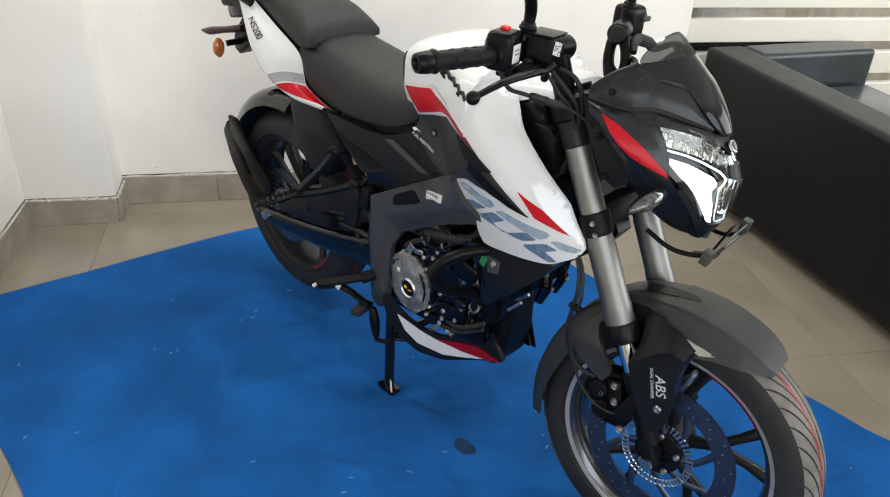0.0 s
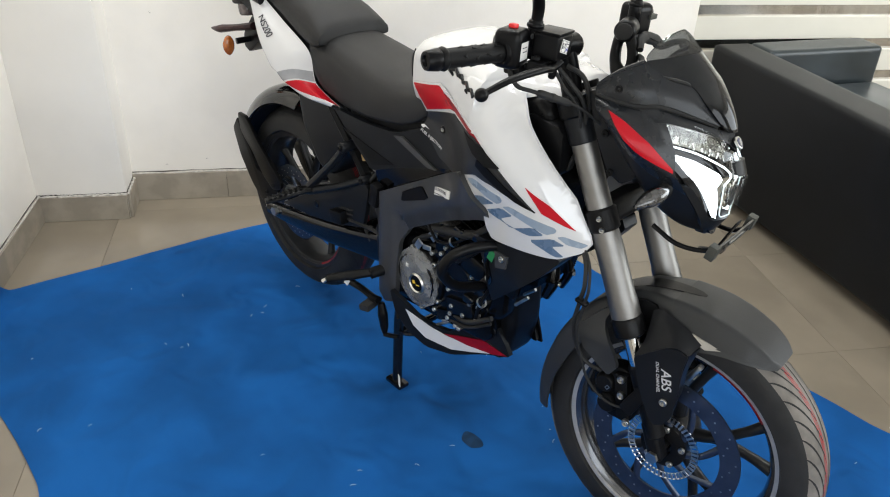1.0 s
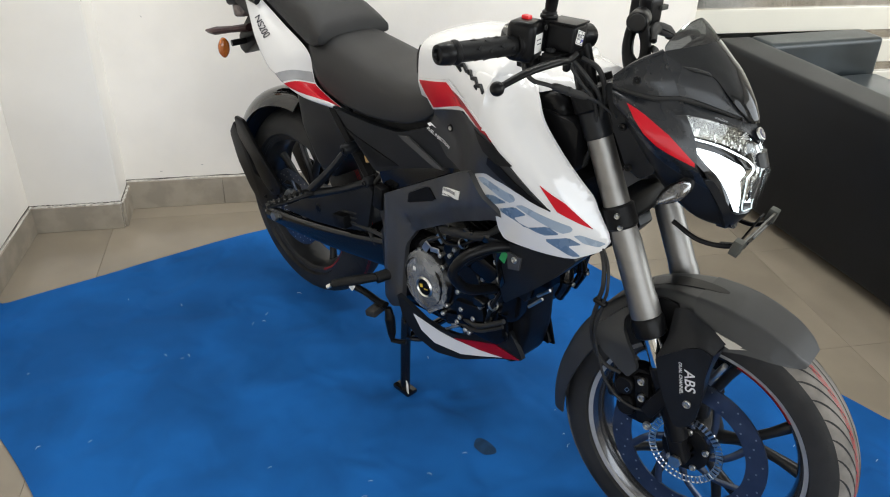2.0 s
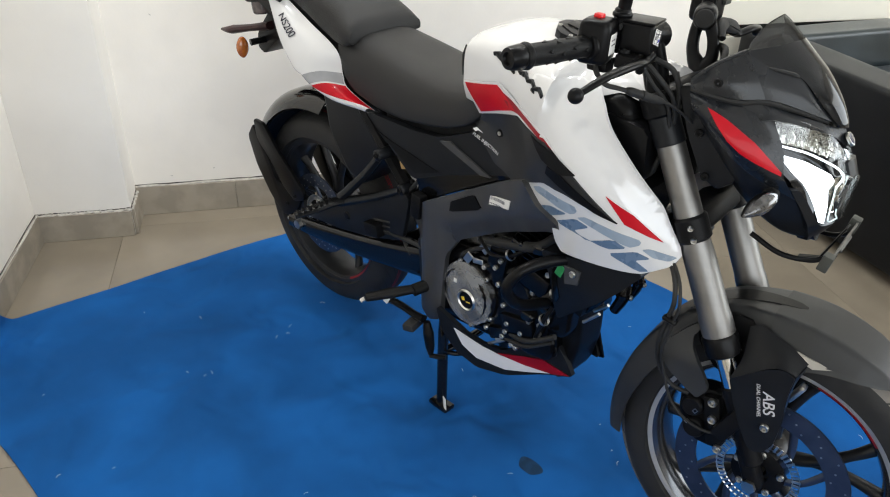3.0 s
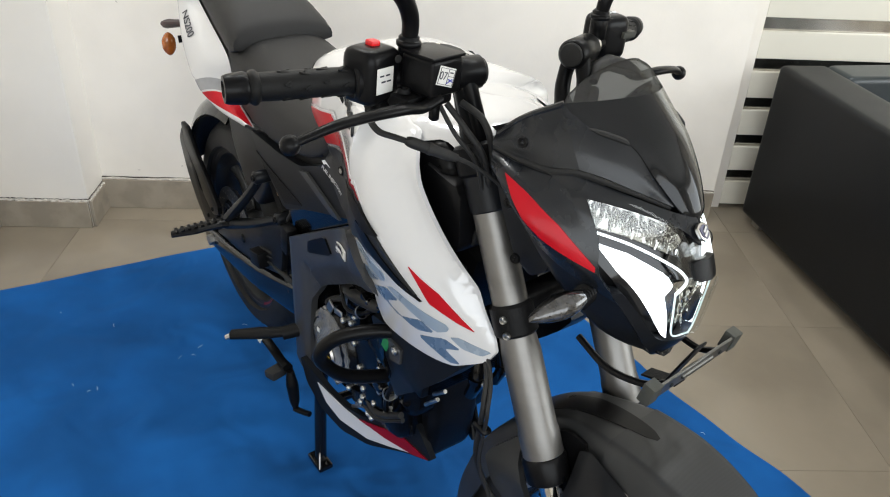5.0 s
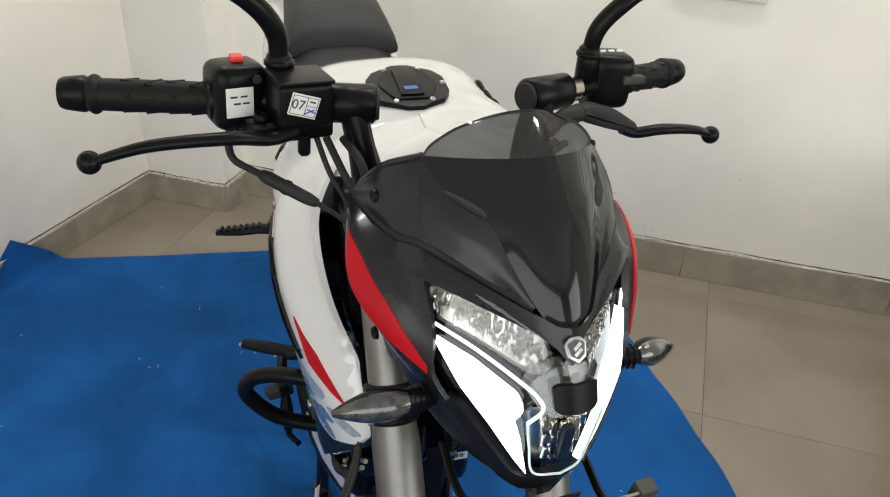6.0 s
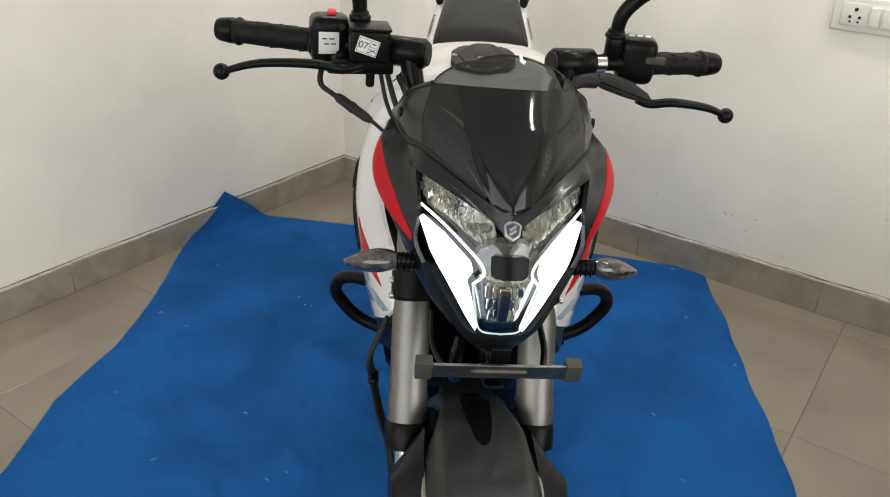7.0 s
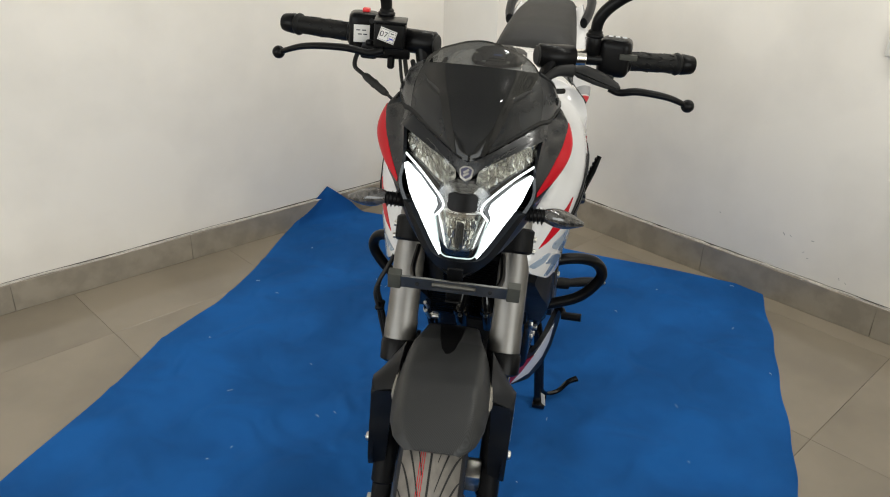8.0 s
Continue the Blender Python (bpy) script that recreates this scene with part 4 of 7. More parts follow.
GREY = [(0.513, 0.529), (0.551, 0.566), (0.623, 0.608), (0.828, 0.727), (0.866, 0.747), (0.908, 0.708), (0.951, 0.697), (0.956, 0.664), (0.899, 0.643), (0.808, 0.594), (0.702, 0.532), (0.649, 0.502), (0.625, 0.46), (0.62, 0.385), (0.617, 0.281), (0.583, 0.267), (0.55, 0.299), (0.557, 0.405), (0.539, 0.463), (0.513, 0.493)]
for s in (-1, 1):
    panel = part("side_panel", side_sheet(rounded(DARK, 0.1), s, -0.002, 0.016), M_SATIN, bike, "satin black panel under the seat", 50)
    part("blade", side_sheet([(0.597, 0.725), (0.626, 0.732), (0.738, 0.687), (0.711, 0.684)], s, 0.004, 0.005), M_CHAR, panel, "charcoal blade on the side panel")
    part("mesh_insert", side_sheet([(0.398, 0.686), (0.446, 0.675), (0.593, 0.649), (0.518, 0.622)], s, 0.0, 0.003), M_MATT, panel)
    part("lower_trim", side_sheet(LOWER, s, -0.012, 0.012), M_GLOSSBLACK, bike, "gloss black lower trim", 50)

    def bulge(x, z, s=s):
        """Proud upper face with a fold above the engine opening, where the cover turns inwards."""
        rim = float(np.interp(x, [0.64, 0.664, 0.716, 0.811, 0.888, 0.945], [0.475, 0.514, 0.544, 0.596, 0.633, 0.653]))
        d = min(1.0, max(0.0, (z - rim) / 0.048)) if x > 0.64 else min(1.0, max(0.0, (0.650 - x) / 0.040, (z - 0.50) / 0.048))
        d = min(d, max(0.0, (x - 0.522) / 0.040))
        return Vector((x, s * (flank(x, z) - 0.010 + 0.026 * d), z))
    grey = part("frame_cover", sheet(rounded(GREY, 0.12), bulge, 0.012, 0.014, lambda co, s=s: (0, s, 0)), M_CHAR, bike, "metallic charcoal frame cover", 32)
    part("cover_recess", side_sheet(rounded([(0.648, 0.608), (0.709, 0.645), (0.732, 0.618), (0.644, 0.581)], 0.1), s, 0.0195, 0.006), M_BLACK, grey)
    if s < 0:
        tag = part("barcode_sticker", side_sheet([(0.755, 0.66), (0.823, 0.68), (0.818, 0.659), (0.752, 0.64)], s, 0.0190, 0.002), M_STICKER, grey, "white barcode sticker")
        bm = bmesh.new()
        rng = random.Random(2)
        for k in range(18):
            x = 0.759 + 0.0027 * k
            z = 0.6570 + 0.20 * (x - 0.755)
            box(bm, (rng.uniform(0.0003, 0.0008), 0.0004, 0.0070), at(x, -(flank(x, z) + 0.0204), z))
        for k in range(9):
            x = 0.757 + 0.0052 * k
            z = 0.6460 + 0.18 * (x - 0.755)
            box(bm, (0.0022, 0.0004, 0.0022), at(x, -(flank(x, z) + 0.0204), z))
        part("print", bm, M_INK, tag)
    bm = bmesh.new()
    lathe(bm, [(0.0, 0.020), (0.010, 0.020), (0.014, 0.014), (0.022, 0.012), (0.024, 0.004), (0.024, 0.0)], between((0.572, s * 0.112, 0.404), (0.572, s, 0.404)), 24)
    part("pivot_cap", bm, M_SATIN, grey, "swingarm pivot cap")

# --- frame, engine ---
bm = tubes(([(0.62, -0.075, 0.70), (0.80, -0.08, 0.79), (0.98, -0.055, 0.86), (1.03, -0.02, 0.90)], 0.024, 10), ([(0.62, 0.075, 0.70), (0.80, 0.08, 0.79), (0.98, 0.055, 0.86), (1.03, 0.02, 0.90)], 0.024, 10),
           ([(0.20, -0.07, 0.78), (0.62, -0.085, 0.70)], 0.014, 8), ([(0.20, 0.07, 0.78), (0.62, 0.085, 0.70)], 0.014, 8),
           ([(0.25, -0.07, 0.74), (0.58, -0.10, 0.44), (0.60, -0.10, 0.30)], 0.018, 8), ([(0.25, 0.07, 0.74), (0.58, 0.10, 0.44), (0.60, 0.10, 0.30)], 0.018, 8))
rod(bm, (1.085, 0, 0.78), (1.01, 0, 0.94), 0.032, 20)
part("frame", bm, M_MATT, bike, "matt black perimeter frame")
bm = boxes(((0.34, 0.21, 0.22), at(0.735, 0, 0.385, 0, -6, 0), 0.035, 3), ((0.20, 0.19, 0.13), at(0.84, 0, 0.43, 0, 0, 0), 0.03, 3), ((0.16, 0.15, 0.12), at(0.62, 0, 0.36), 0.02, 2))
engine = part("engine_case", bm, M_ENGINE, bike, "black single-cylinder engine")
CYL = at(0.845, 0, 0.50, 0, 14, 0)
part("cylinder", boxes(((0.125, 0.14, 0.12), CYL @ at(0, 0, 0.05), 0.006, 2)), M_ENGINE, engine)
for k in range(7):
    part("cylinder_fin", boxes(((0.155 - 0.004 * (k % 2), 0.165, 0.006), CYL @ at(0, 0, 0.010 + 0.015 * k), 0.002, 1)), M_ENGINE, engine)
bm = boxes(((0.16, 0.185, 0.07), CYL @ at(0, 0, 0.15), 0.02, 3), ((0.13, 0.16, 0.035), CYL @ at(0, 0, 0.20), 0.014, 3))
part("cylinder_head", bm, M_ENGINE, engine)
# clutch cover with its wrapped disc
CL = between((0.687, -0.098, 0.383), (0.687, -1.0, 0.383))
bm = bmesh.new()
lathe(bm, [(0.0, 0.030), (0.062, 0.028), (0.074, 0.020), (0.083, 0.004), (0.084, -0.02)], CL, 40)
clutch = part("clutch_cover", bm, M_ENGINE, engine, "round clutch cover on the engine")
bm = bmesh.new()
rng = random.Random(8)
hull = [(0.072 + rng.uniform(-0.002, 0.002)) for _ in range(40)]
verts = []
for i, q in enumerate((0.0, 0.45, 0.75, 0.93, 1.0)):
    verts.append([bm.verts.new(CL @ Vector((hull[k] * q * math.cos(2 * math.pi * k / 40) * 1.02, hull[k] * q * math.sin(2 * math.pi * k / 40) * 1.10, 0.0345 - 0.012 * q ** 3 + 0.0007 * rng.uniform(-1, 1)))) for k in range(40)] if q else [bm.verts.new(CL @ Vector((0, 0, 0.034)))])
for k in range(40):
    bm.faces.new((verts[0][0], verts[1][k], verts[1][(k + 1) % 40]))
for a, b in zip(verts[1:], verts[2:]):
    for k in range(40):
        bm.faces.new((a[k], b[k], b[(k + 1) % 40], a[(k + 1) % 40]))
ext = bmesh.ops.extrude_face_region(bm, geom=bm.faces[:])
bmesh.ops.translate(bm, vec=(0, 0.003, 0), verts=[g for g in ext["geom"] if isinstance(g, bmesh.types.BMVert)])
part("film_wrap", bm, M_FILM, clutch, "crinkled clear protective film over the clutch cover")
bm = bmesh.new()
lathe(bm, [(0.020, 0.034), (0.0235, 0.0385), (0.0265, 0.034), (0.020, 0.034)], CL @ at(0.012, -0.006, 0.0), 32)
part("badge_ring", bm, M_STEEL, clutch, "silver badge ring")
bm = bmesh.new()
lathe(bm, [(0.0, 0.0365), (0.020, 0.036), (0.0205, 0.033)], CL @ at(0.012, -0.006, 0.0), 28)
part("badge_face", bm, M_BLACK, clutch)
bm = boxes(((0.009, 0.009, 0.001), CL @ at(0.004, -0.004, 0.0370, 0, 0, 20), 0.0003, 1), ((0.012, 0.003, 0.001), CL @ at(0.019, -0.008, 0.0370, 0, 0, 10), 0.0003, 1))
part("badge_mark", bm, M_YELLOW, clutch)
bm = boxes(((0.009, 0.010, 0.001), CL @ at(-0.024, 0.030, 0.0345), 0.0003, 1))
part("small_sticker", bm, M_STICKER, clutch)
# covers, hoses and bolts round the engine
bm = bmesh.new()
lathe(bm, [(0.0, 0.016), (0.040, 0.014), (0.050, 0.0), (0.050, -0.03)], between((0.815, -0.098, 0.44), (0.815, -1, 0.44)), 28)
part("water_pump_cover", bm, M_ENGINE, engine)
for size, place in (((0.09, 0.012, 0.05), at(0.83, -0.108, 0.36, 0, -12, 0)), ((0.05, 0.012, 0.12), at(0.76, -0.104, 0.49, 0, 10, 0)), ((0.07, 0.03, 0.05), at(0.87, -0.105, 0.50, 0, 14, 0)), ((0.10, 0.02, 0.03), at(0.80, -0.104, 0.325, 0, -20, 0))):
    part("engine_cover", boxes((size, place, 0.005, 2)), M_ENGINE, engine)
SPOTS = [(0.772, 0.445), (0.79, 0.40), (0.755, 0.345), (0.745, 0.318), (0.80, 0.335), (0.842, 0.352), (0.862, 0.395), (0.872, 0.44), (0.775, 0.505), (0.73, 0.47), (0.66, 0.455), (0.865, 0.47), (0.885, 0.36), (0.82, 0.31), (0.70, 0.30), (0.761, 0.483), (0.803, 0.358), (0.792, 0.318), (0.899, 0.529), (0.894, 0.495), (0.890, 0.399), (0.832, 0.308), (0.862, 0.446), (0.738, 0.441)]
for x, z in SPOTS:
    bm = bmesh.new()
    rod(bm, (x, -0.085, z), (x, -0.113, z), 0.0055, 12)
    bolt(bm, (x, -0.113, z), (0, -1, 0), 0.0062, 0.004)
    part("engine_bolt", bm, M_STEEL, engine)
for s in (1,):
    bm = bmesh.new()
    lathe(bm, [(0.0, 0.03), (0.06, 0.026), (0.08, 0.01), (0.085, -0.02)], between((0.70, 0.10, 0.39), (0.70, 1, 0.39)), 36)
    part("generator_cover", bm, M_ENGINE, engine)
    for x, z in SPOTS[:8]:
        bm = bmesh.new()
        bolt(bm, (x, 0.106, z), (0, 1, 0), 0.006, 0.004)
        part("engine_bolt", bm, M_STEEL, engine)
for path, r in (([(0.66, -0.10, 0.455), (0.668, -0.112, 0.475), (0.70, -0.105, 0.50), (0.76, -0.095, 0.53), (0.80, -0.09, 0.55)], 0.006), ([(0.70, -0.09, 0.52), (0.78, -0.11, 0.55), (0.86, -0.108, 0.575), (0.90, -0.10, 0.61)], 0.011),
                ([(0.86, -0.10, 0.44), (0.90, -0.12, 0.47), (0.94, -0.115, 0.53), (0.95, -0.10, 0.60)], 0.010), ([(0.78, -0.10, 0.33), (0.86, -0.118, 0.345), (0.93, -0.110, 0.39)], 0.006), ([(0.80, -0.11, 0.315), (0.86, -0.116, 0.33), (0.92, -0.10, 0.365)], 0.005)):
    part("engine_hose", tubes((path, r, 10)), M_RUBBER, engine, "black rubber hose")
for path in ([(0.985, -0.098, 0.452), (1.018, -0.098, 0.488)], [(1.004, -0.096, 0.488), (1.034, -0.096, 0.516)], [(0.738, -0.108, 0.262), (0.796, -0.108, 0.306)], [(0.842, -0.106, 0.336), (0.890, -0.106, 0.374)], [(0.775, -0.112, 0.300), (0.790, -0.112, 0.308)]):
    part("steel_link", tubes((path, 0.0036, 8)), M_STEEL, engine, "dull steel link")
for size, place in (((0.018, 0.004, 0.028), at(0.685, -0.116, 0.475, 0, 30, 0)), ((0.030, 0.004, 0.012), at(0.71, -0.112, 0.475, 0, -10, 0)), ((0.024, 0.004, 0.034), at(0.725, -0.105, 0.515, 0, 35, 0))):
    part("steel_bracket", boxes((size, place, 0.001, 1)), M_STEEL, engine)
for path, r in (([(0.70, -0.10, 0.53), (0.75, -0.118, 0.515), (0.80, -0.116, 0.53), (0.84, -0.10, 0.56)], 0.004), ([(0.80, -0.10, 0.47), (0.83, -0.122, 0.50), (0.88, -0.120, 0.545), (0.90, -0.10, 0.585)], 0.0045), ([(0.88, -0.11, 0.36), (0.905, -0.125, 0.42), (0.925, -0.120, 0.47)], 0.005)):
    part("engine_lead", tubes((path, r, 8)), M_BLACK, engine, "thin black lead")
for x, z, turn in ((0.815, 0.565, 20), (0.87, 0.575, -15), (0.90, 0.445, 30), (0.855, 0.405, 0)):
    bm = boxes(((0.026, 0.016, 0.020), at(x, -0.110, z, 0, turn, 0), 0.004, 2), ((0.012, 0.020, 0.012), at(x + 0.014, -0.110, z + 0.004, 0, turn, 0), 0.003, 1))
    part("sensor_plug", bm, M_GLOSSBLACK, engine)
for x, y, z in ((0.80, -0.1225, 0.532), (0.905, -0.1295, 0.425), (0.925, -0.130, 0.50)):
    bm = bmesh.new()
    lathe(bm, [(0.0115, -0.003), (0.0125, -0.003), (0.0125, 0.003), (0.0115, 0.003), (0.0115, -0.003)], between((x, y + 0.010, z), (x + 0.5, y, z + 0.4)), 18)
    part("hose_clip", bm, M_STEEL, engine, "steel hose clip")
# radiator with side shrouds
bm = boxes(((0.030, 0.215, 0.17), at(0.985, 0, 0.55, 0, 12, 0), 0.006, 2))
radiator = part("radiator", bm, M_BLACK, bike, "black radiator behind the front wheel")
fin = None
for k in range(26):
    if fin is None:
        bm = bmesh.new()
        box(bm, (0.004, 0.19, 0.0022))
        fin = part("cooling_fin", bm, M_ENGINE, radiator)
        twin = fin
    else:
        twin = new("cooling_fin", fin.data)
        twin.parent = radiator
    twin.matrix_local = at(0.985, 0, 0.55, 0, 12, 0) @ at(0.0175, 0, -0.074 + 0.0059 * k)
SHROUD = [(0.907, 0.612), (0.972, 0.622), (1.034, 0.634), (1.095, 0.650), (1.110, 0.630), (1.075, 0.585), (1.038, 0.546), (0.990, 0.500), (0.945, 0.455), (0.936, 0.500), (0.935, 0.560)]
for s in (-1, 1):
    def shroud_face(x, z, s=s):
        return Vector((x, s * (0.157 - 0.35 * max(0, x - 1.03) - 0.25 * max(0, 0.56 - z)), z))
    bm = sheet(rounded(SHROUD, 0.1), shroud_face, 0.02, 0.045, lambda co, s=s: (0, s, 0))
    side = part("radiator_shroud", bm, M_SATIN, bike, "black radiator side shroud", 35)
    bm = sheet([(0.966, 0.604), (1.003, 0.604), (1.000, 0.575), (0.972, 0.566)], lambda x, z, s=s: shroud_face(x, z, s) + Vector((0, s * 0.004, 0)), 0.02, 0.006, lambda co, s=s: (0, s, 0))
    part("shroud_bracket", bm, M_CHAR, side, "grey bracket plate")
    bm = bmesh.new()
    bolt(bm, (0.988, s * 0.1615, 0.594), (0, s, 0), 0.007, 0.004)
    part("screw", bm, M_STEEL, side)
    bm = sheet([(0.938, 0.596), (0.950, 0.598), (0.956, 0.520), (0.945, 0.500)], lambda x, z, s=s: shroud_face(x, z, s) + Vector((0, s * 0.003, 0)), 0.02, 0.004, lambda co, s=s: (0, s, 0))
    part("shroud_edge", bm, M_GLOSSBLACK, side)
bm = boxes(((0.016, 0.003, 0.026), at(0.958, -0.1600, 0.588, 0, 20, 0), 0.001, 1))
part("green_tag", bm, M_GREENTAG, bike, "small green tag")
bm = tubes(([(1.00, -0.08, 0.56), (1.03, -0.085, 0.66), (1.03, -0.075, 0.75)], 0.017, 12), ([(0.99, -0.06, 0.70), (1.02, -0.10, 0.76), (1.03, -0.10, 0.84)], 0.009, 8))
part("radiator_hose", bm, M_RUBBER, bike, "black radiator hose")
tag = part("data_sticker", boxes(((0.0008, 0.034, 0.014), at(1.003, 0.046, 0.462), 0.0002, 1)), M_STICKER, radiator, "small white barcode sticker")
part("print", boxes(*[((0.0004, 0.0010 + 0.0006 * (k % 3), 0.008), at(1.0036, 0.033 + 0.0027 * k, 0.463)) for k in range(10)]), M_INK, tag)
for y, z, r in ((-0.022, 0.500, 0.011), (0.030, 0.505, 0.009)):
    bm = tubes(([(1.006, y, z - 0.045), (1.022, y, z), (1.012, y * 0.7, z + 0.050)], [r, r * 1.2, r], 12))
    lathe(bm, [(r * 0.9, -0.004), (r * 1.5, -0.003), (r * 1.5, 0.004), (r * 0.9, 0.005)], between((1.022, y, z), (1.021, y, z + 1)), 14)
    pipe = part("coolant_pipe", bm, M_GLOSSBLACK, bike, "short black coolant pipe with a clip")
    bm = bmesh.new()
    bolt(bm, (1.022 + r * 1.3, y, z), (1, 0, 0), 0.0050, 0.004)
    part("clip_screw", bm, M_STEEL, pipe)
bm = boxes(((0.015, 0.012, 0.06), at(1.04, -0.115, 0.71, 0, -10, 0), 0.003, 1))
part("plug_tag", bm, M_STICKER, bike, "grey cable connector")
bm = slab(rounded([(0.90, 0.88), (0.945, 0.918), (1.0, 0.930), (1.032, 0.915), (1.04, 0.80), (0.93, 0.78)], 0.1), "y", -0.112, 0.112, 0.02, 3)
part("airbox", bm, M_BLACK, bike, "black airbox under the front of the tank")
# black panel inside the shroud beside the steering head
for s in (-1, 1):
    bm = slab(rounded([(0.98, 0.90), (1.07, 0.89), (1.075, 0.80), (1.03, 0.78), (0.985, 0.83)], 0.12), "y", min(s * 0.075, s * 0.118), max(s * 0.075, s * 0.118), 0.006)
    part("inner_panel", bm, M_BLACK, bike, "black inner panel beside the fork")
bm = boxes(((0.10, 0.16, 0.14), at(1.0, 0, 0.72, 0, 20, 0), 0.02, 2), ((0.06, 0.15, 0.08), at(0.94, 0, 0.62, 0, 20, 0), 0.01, 2))
part("air_duct", bm, M_MATT, bike, "black air duct behind the fork")

# --- belly pan and exhaust ---
BELLY = [(0.631, 0.338), (0.662, 0.318), (0.704, 0.288), (0.745, 0.274), (0.791, 0.273), (0.841, 0.302), (0.882, 0.341), (0.913, 0.33), (0.933, 0.294), (0.949, 0.261), (0.89, 0.245), (0.802, 0.206), (0.734, 0.202), (0.682, 0.23), (0.646, 0.279)]
BWHITE = [(0.676, 0.295), (0.711, 0.281), (0.745, 0.268), (0.785, 0.259), (0.844, 0.254), (0.908, 0.255), (0.852, 0.237), (0.801, 0.223), (0.733, 0.23), (0.698, 0.255)]
BRED = [(0.782, 0.263), (0.843, 0.277), (0.883, 0.284), (0.942, 0.262), (0.908, 0.254), (0.844, 0.254)]
for s in (-1, 1):
    def belly(off, s=s):
        return lambda x, z: Vector((x, s * (0.3715 - 0.335 * x + off), z))
    pan = part("belly_pan", sheet(rounded(BELLY, 0.1), belly(0), 0.025, 0.012, lambda co, s=s: (0, s, 0)), M_SATIN, bike, "black belly pan with white and red bands", 45)
    part("white_band", sheet(BWHITE, belly(0.0015), 0.025, 0.002, lambda co, s=s: (0, s, 0)), M_WHITE, pan)
    part("red_band", sheet(BRED, belly(0.0028), 0.025, 0.002, lambda co, s=s: (0, s, 0)), M_DEEPRED, pan)
    if s > 0:
        continue
    bm = bmesh.new()
    y = s * 0.0735
    lathe(bm, [(0.018, 0.001), (0.018, 0.004), (0.014, 0.005), (0.012, 0.001)], between((0.899, y, 0.320), (0.899, y + s, 0.320)), 20)
    part("washer", bm, M_BLACK, pan)
    bm = bmesh.new()
    bolt(bm, (0.899, y, 0.320), (0, s, 0), 0.008, 0.006)
    part("screw", bm, M_STEEL, pan)
bm = bmesh.new()
rings = []
for q in np.linspace(0, 1, 9):
    x, z = 0.66 + 0.25 * q, 0.275 + 0.03 * q ** 2
    w, h = float(np.interp(q, [0, 0.3, 0.8, 1], [0.04, 0.055, 0.06, 0.05])), float(np.interp(q, [0, 0.3, 0.8, 1], [0.02, 0.03, 0.045, 0.05]))
    rings.append([(x, w * math.copysign(abs(math.cos(a)) ** 0.7, math.cos(a)), z + h * math.copysign(abs(math.sin(a)) ** 0.7, math.sin(a))) for a in (2 * math.pi * k / 24 for k in range(24))])
part("silencer", loft(rings), M_MATT, bike, "matt black underbelly silencer", 50)
bm = tubes(([(0.85, 0, 0.54), (0.87, 0, 0.48), (0.88, 0, 0.42), (0.88, 0, 0.36), (0.87, 0, 0.29), (0.84, 0, 0.26)], 0.022, 14))
part("exhaust_pipe", bm, M_ENGINE, bike, "black exhaust pipe")
bm = slab(rounded([(0.880, 0.475), (0.935, 0.470), (0.945, 0.40), (0.946, 0.33), (0.930, 0.25), (0.895, 0.222), (0.860, 0.24), (0.868, 0.36)], 0.15), "y", -0.052, 0.052, 0.020, 3)
part("exhaust_shield", bm, M_MATT, bike, "black shield in front of the exhaust")
bm = slab([(0.930, 0.335), (0.955, 0.258), (0.942, 0.255), (0.910, 0.325)], "y", 0.053, 0.059, 0.001, 1)
part("shield_fin", bm, M_BLACK, bike)

# --- crash guards ---
for s in (-1, 1):
    bm = tubes(([(0.985, s * 0.10, 0.600), (0.950, s * 0.175, 0.612), (0.922, s * 0.226, 0.600), (0.905, s * 0.246, 0.568), (0.902, s * 0.236, 0.538), (0.905, s * 0.200, 0.502), (0.915, s * 0.13, 0.478)], 0.0115, 14, 8))
    part("crash_guard", bm, M_BLACK, bike, "looped black crash guard tube", 60)

# --- swingarm and rear end ---
for s in (-1, 1):
    rings = []
    for q in np.linspace(0, 1, 12):
        x = 0.56 - 0.56 * q
        z = 0.395 - 0.100 * q - 0.006 * math.sin(math.pi * q)
        h = float(np.interp(q, [0, 0.3, 0.8, 1], [0.044, 0.034, 0.024, 0.018]))
        w = float(np.interp(q, [0, 0.8, 1], [0.020, 0.016, 0.012]))
        y = s * float(np.interp(q, [0, 0.4, 1], [0.095, 0.112, 0.112]))
        rings.append([(x, y + w * math.copysign(abs(math.cos(a)) ** 0.5, math.cos(a)), z + h * math.copysign(abs(math.sin(a)) ** 0.5, math.sin(a))) for a in (2 * math.pi * k / 16 for k in range(16))])
    arm = part("swingarm", loft(rings), M_GLOSSBLACK, bike, "black box-section swingarm", 50)
    bm = bmesh.new()
    rod(bm, (0.060, s * 0.118, 0.310), (0.060, s * 0.138, 0.310), 0.014, 6)
    part("axle_nut", bm, M_STEEL, arm)
    bm = bmesh.new()
    rod(bm, (0.005, s * 0.113, 0.297), (-0.012, s * 0.113, 0.295), 0.006, 8)
    part("adjuster_bolt", bm, M_STEEL, arm)
bm = boxes(((0.10, 0.20, 0.07), at(0.50, 0, 0.40), 0.02, 2))
part("swingarm_bridge", bm, M_GLOSSBLACK, bike)
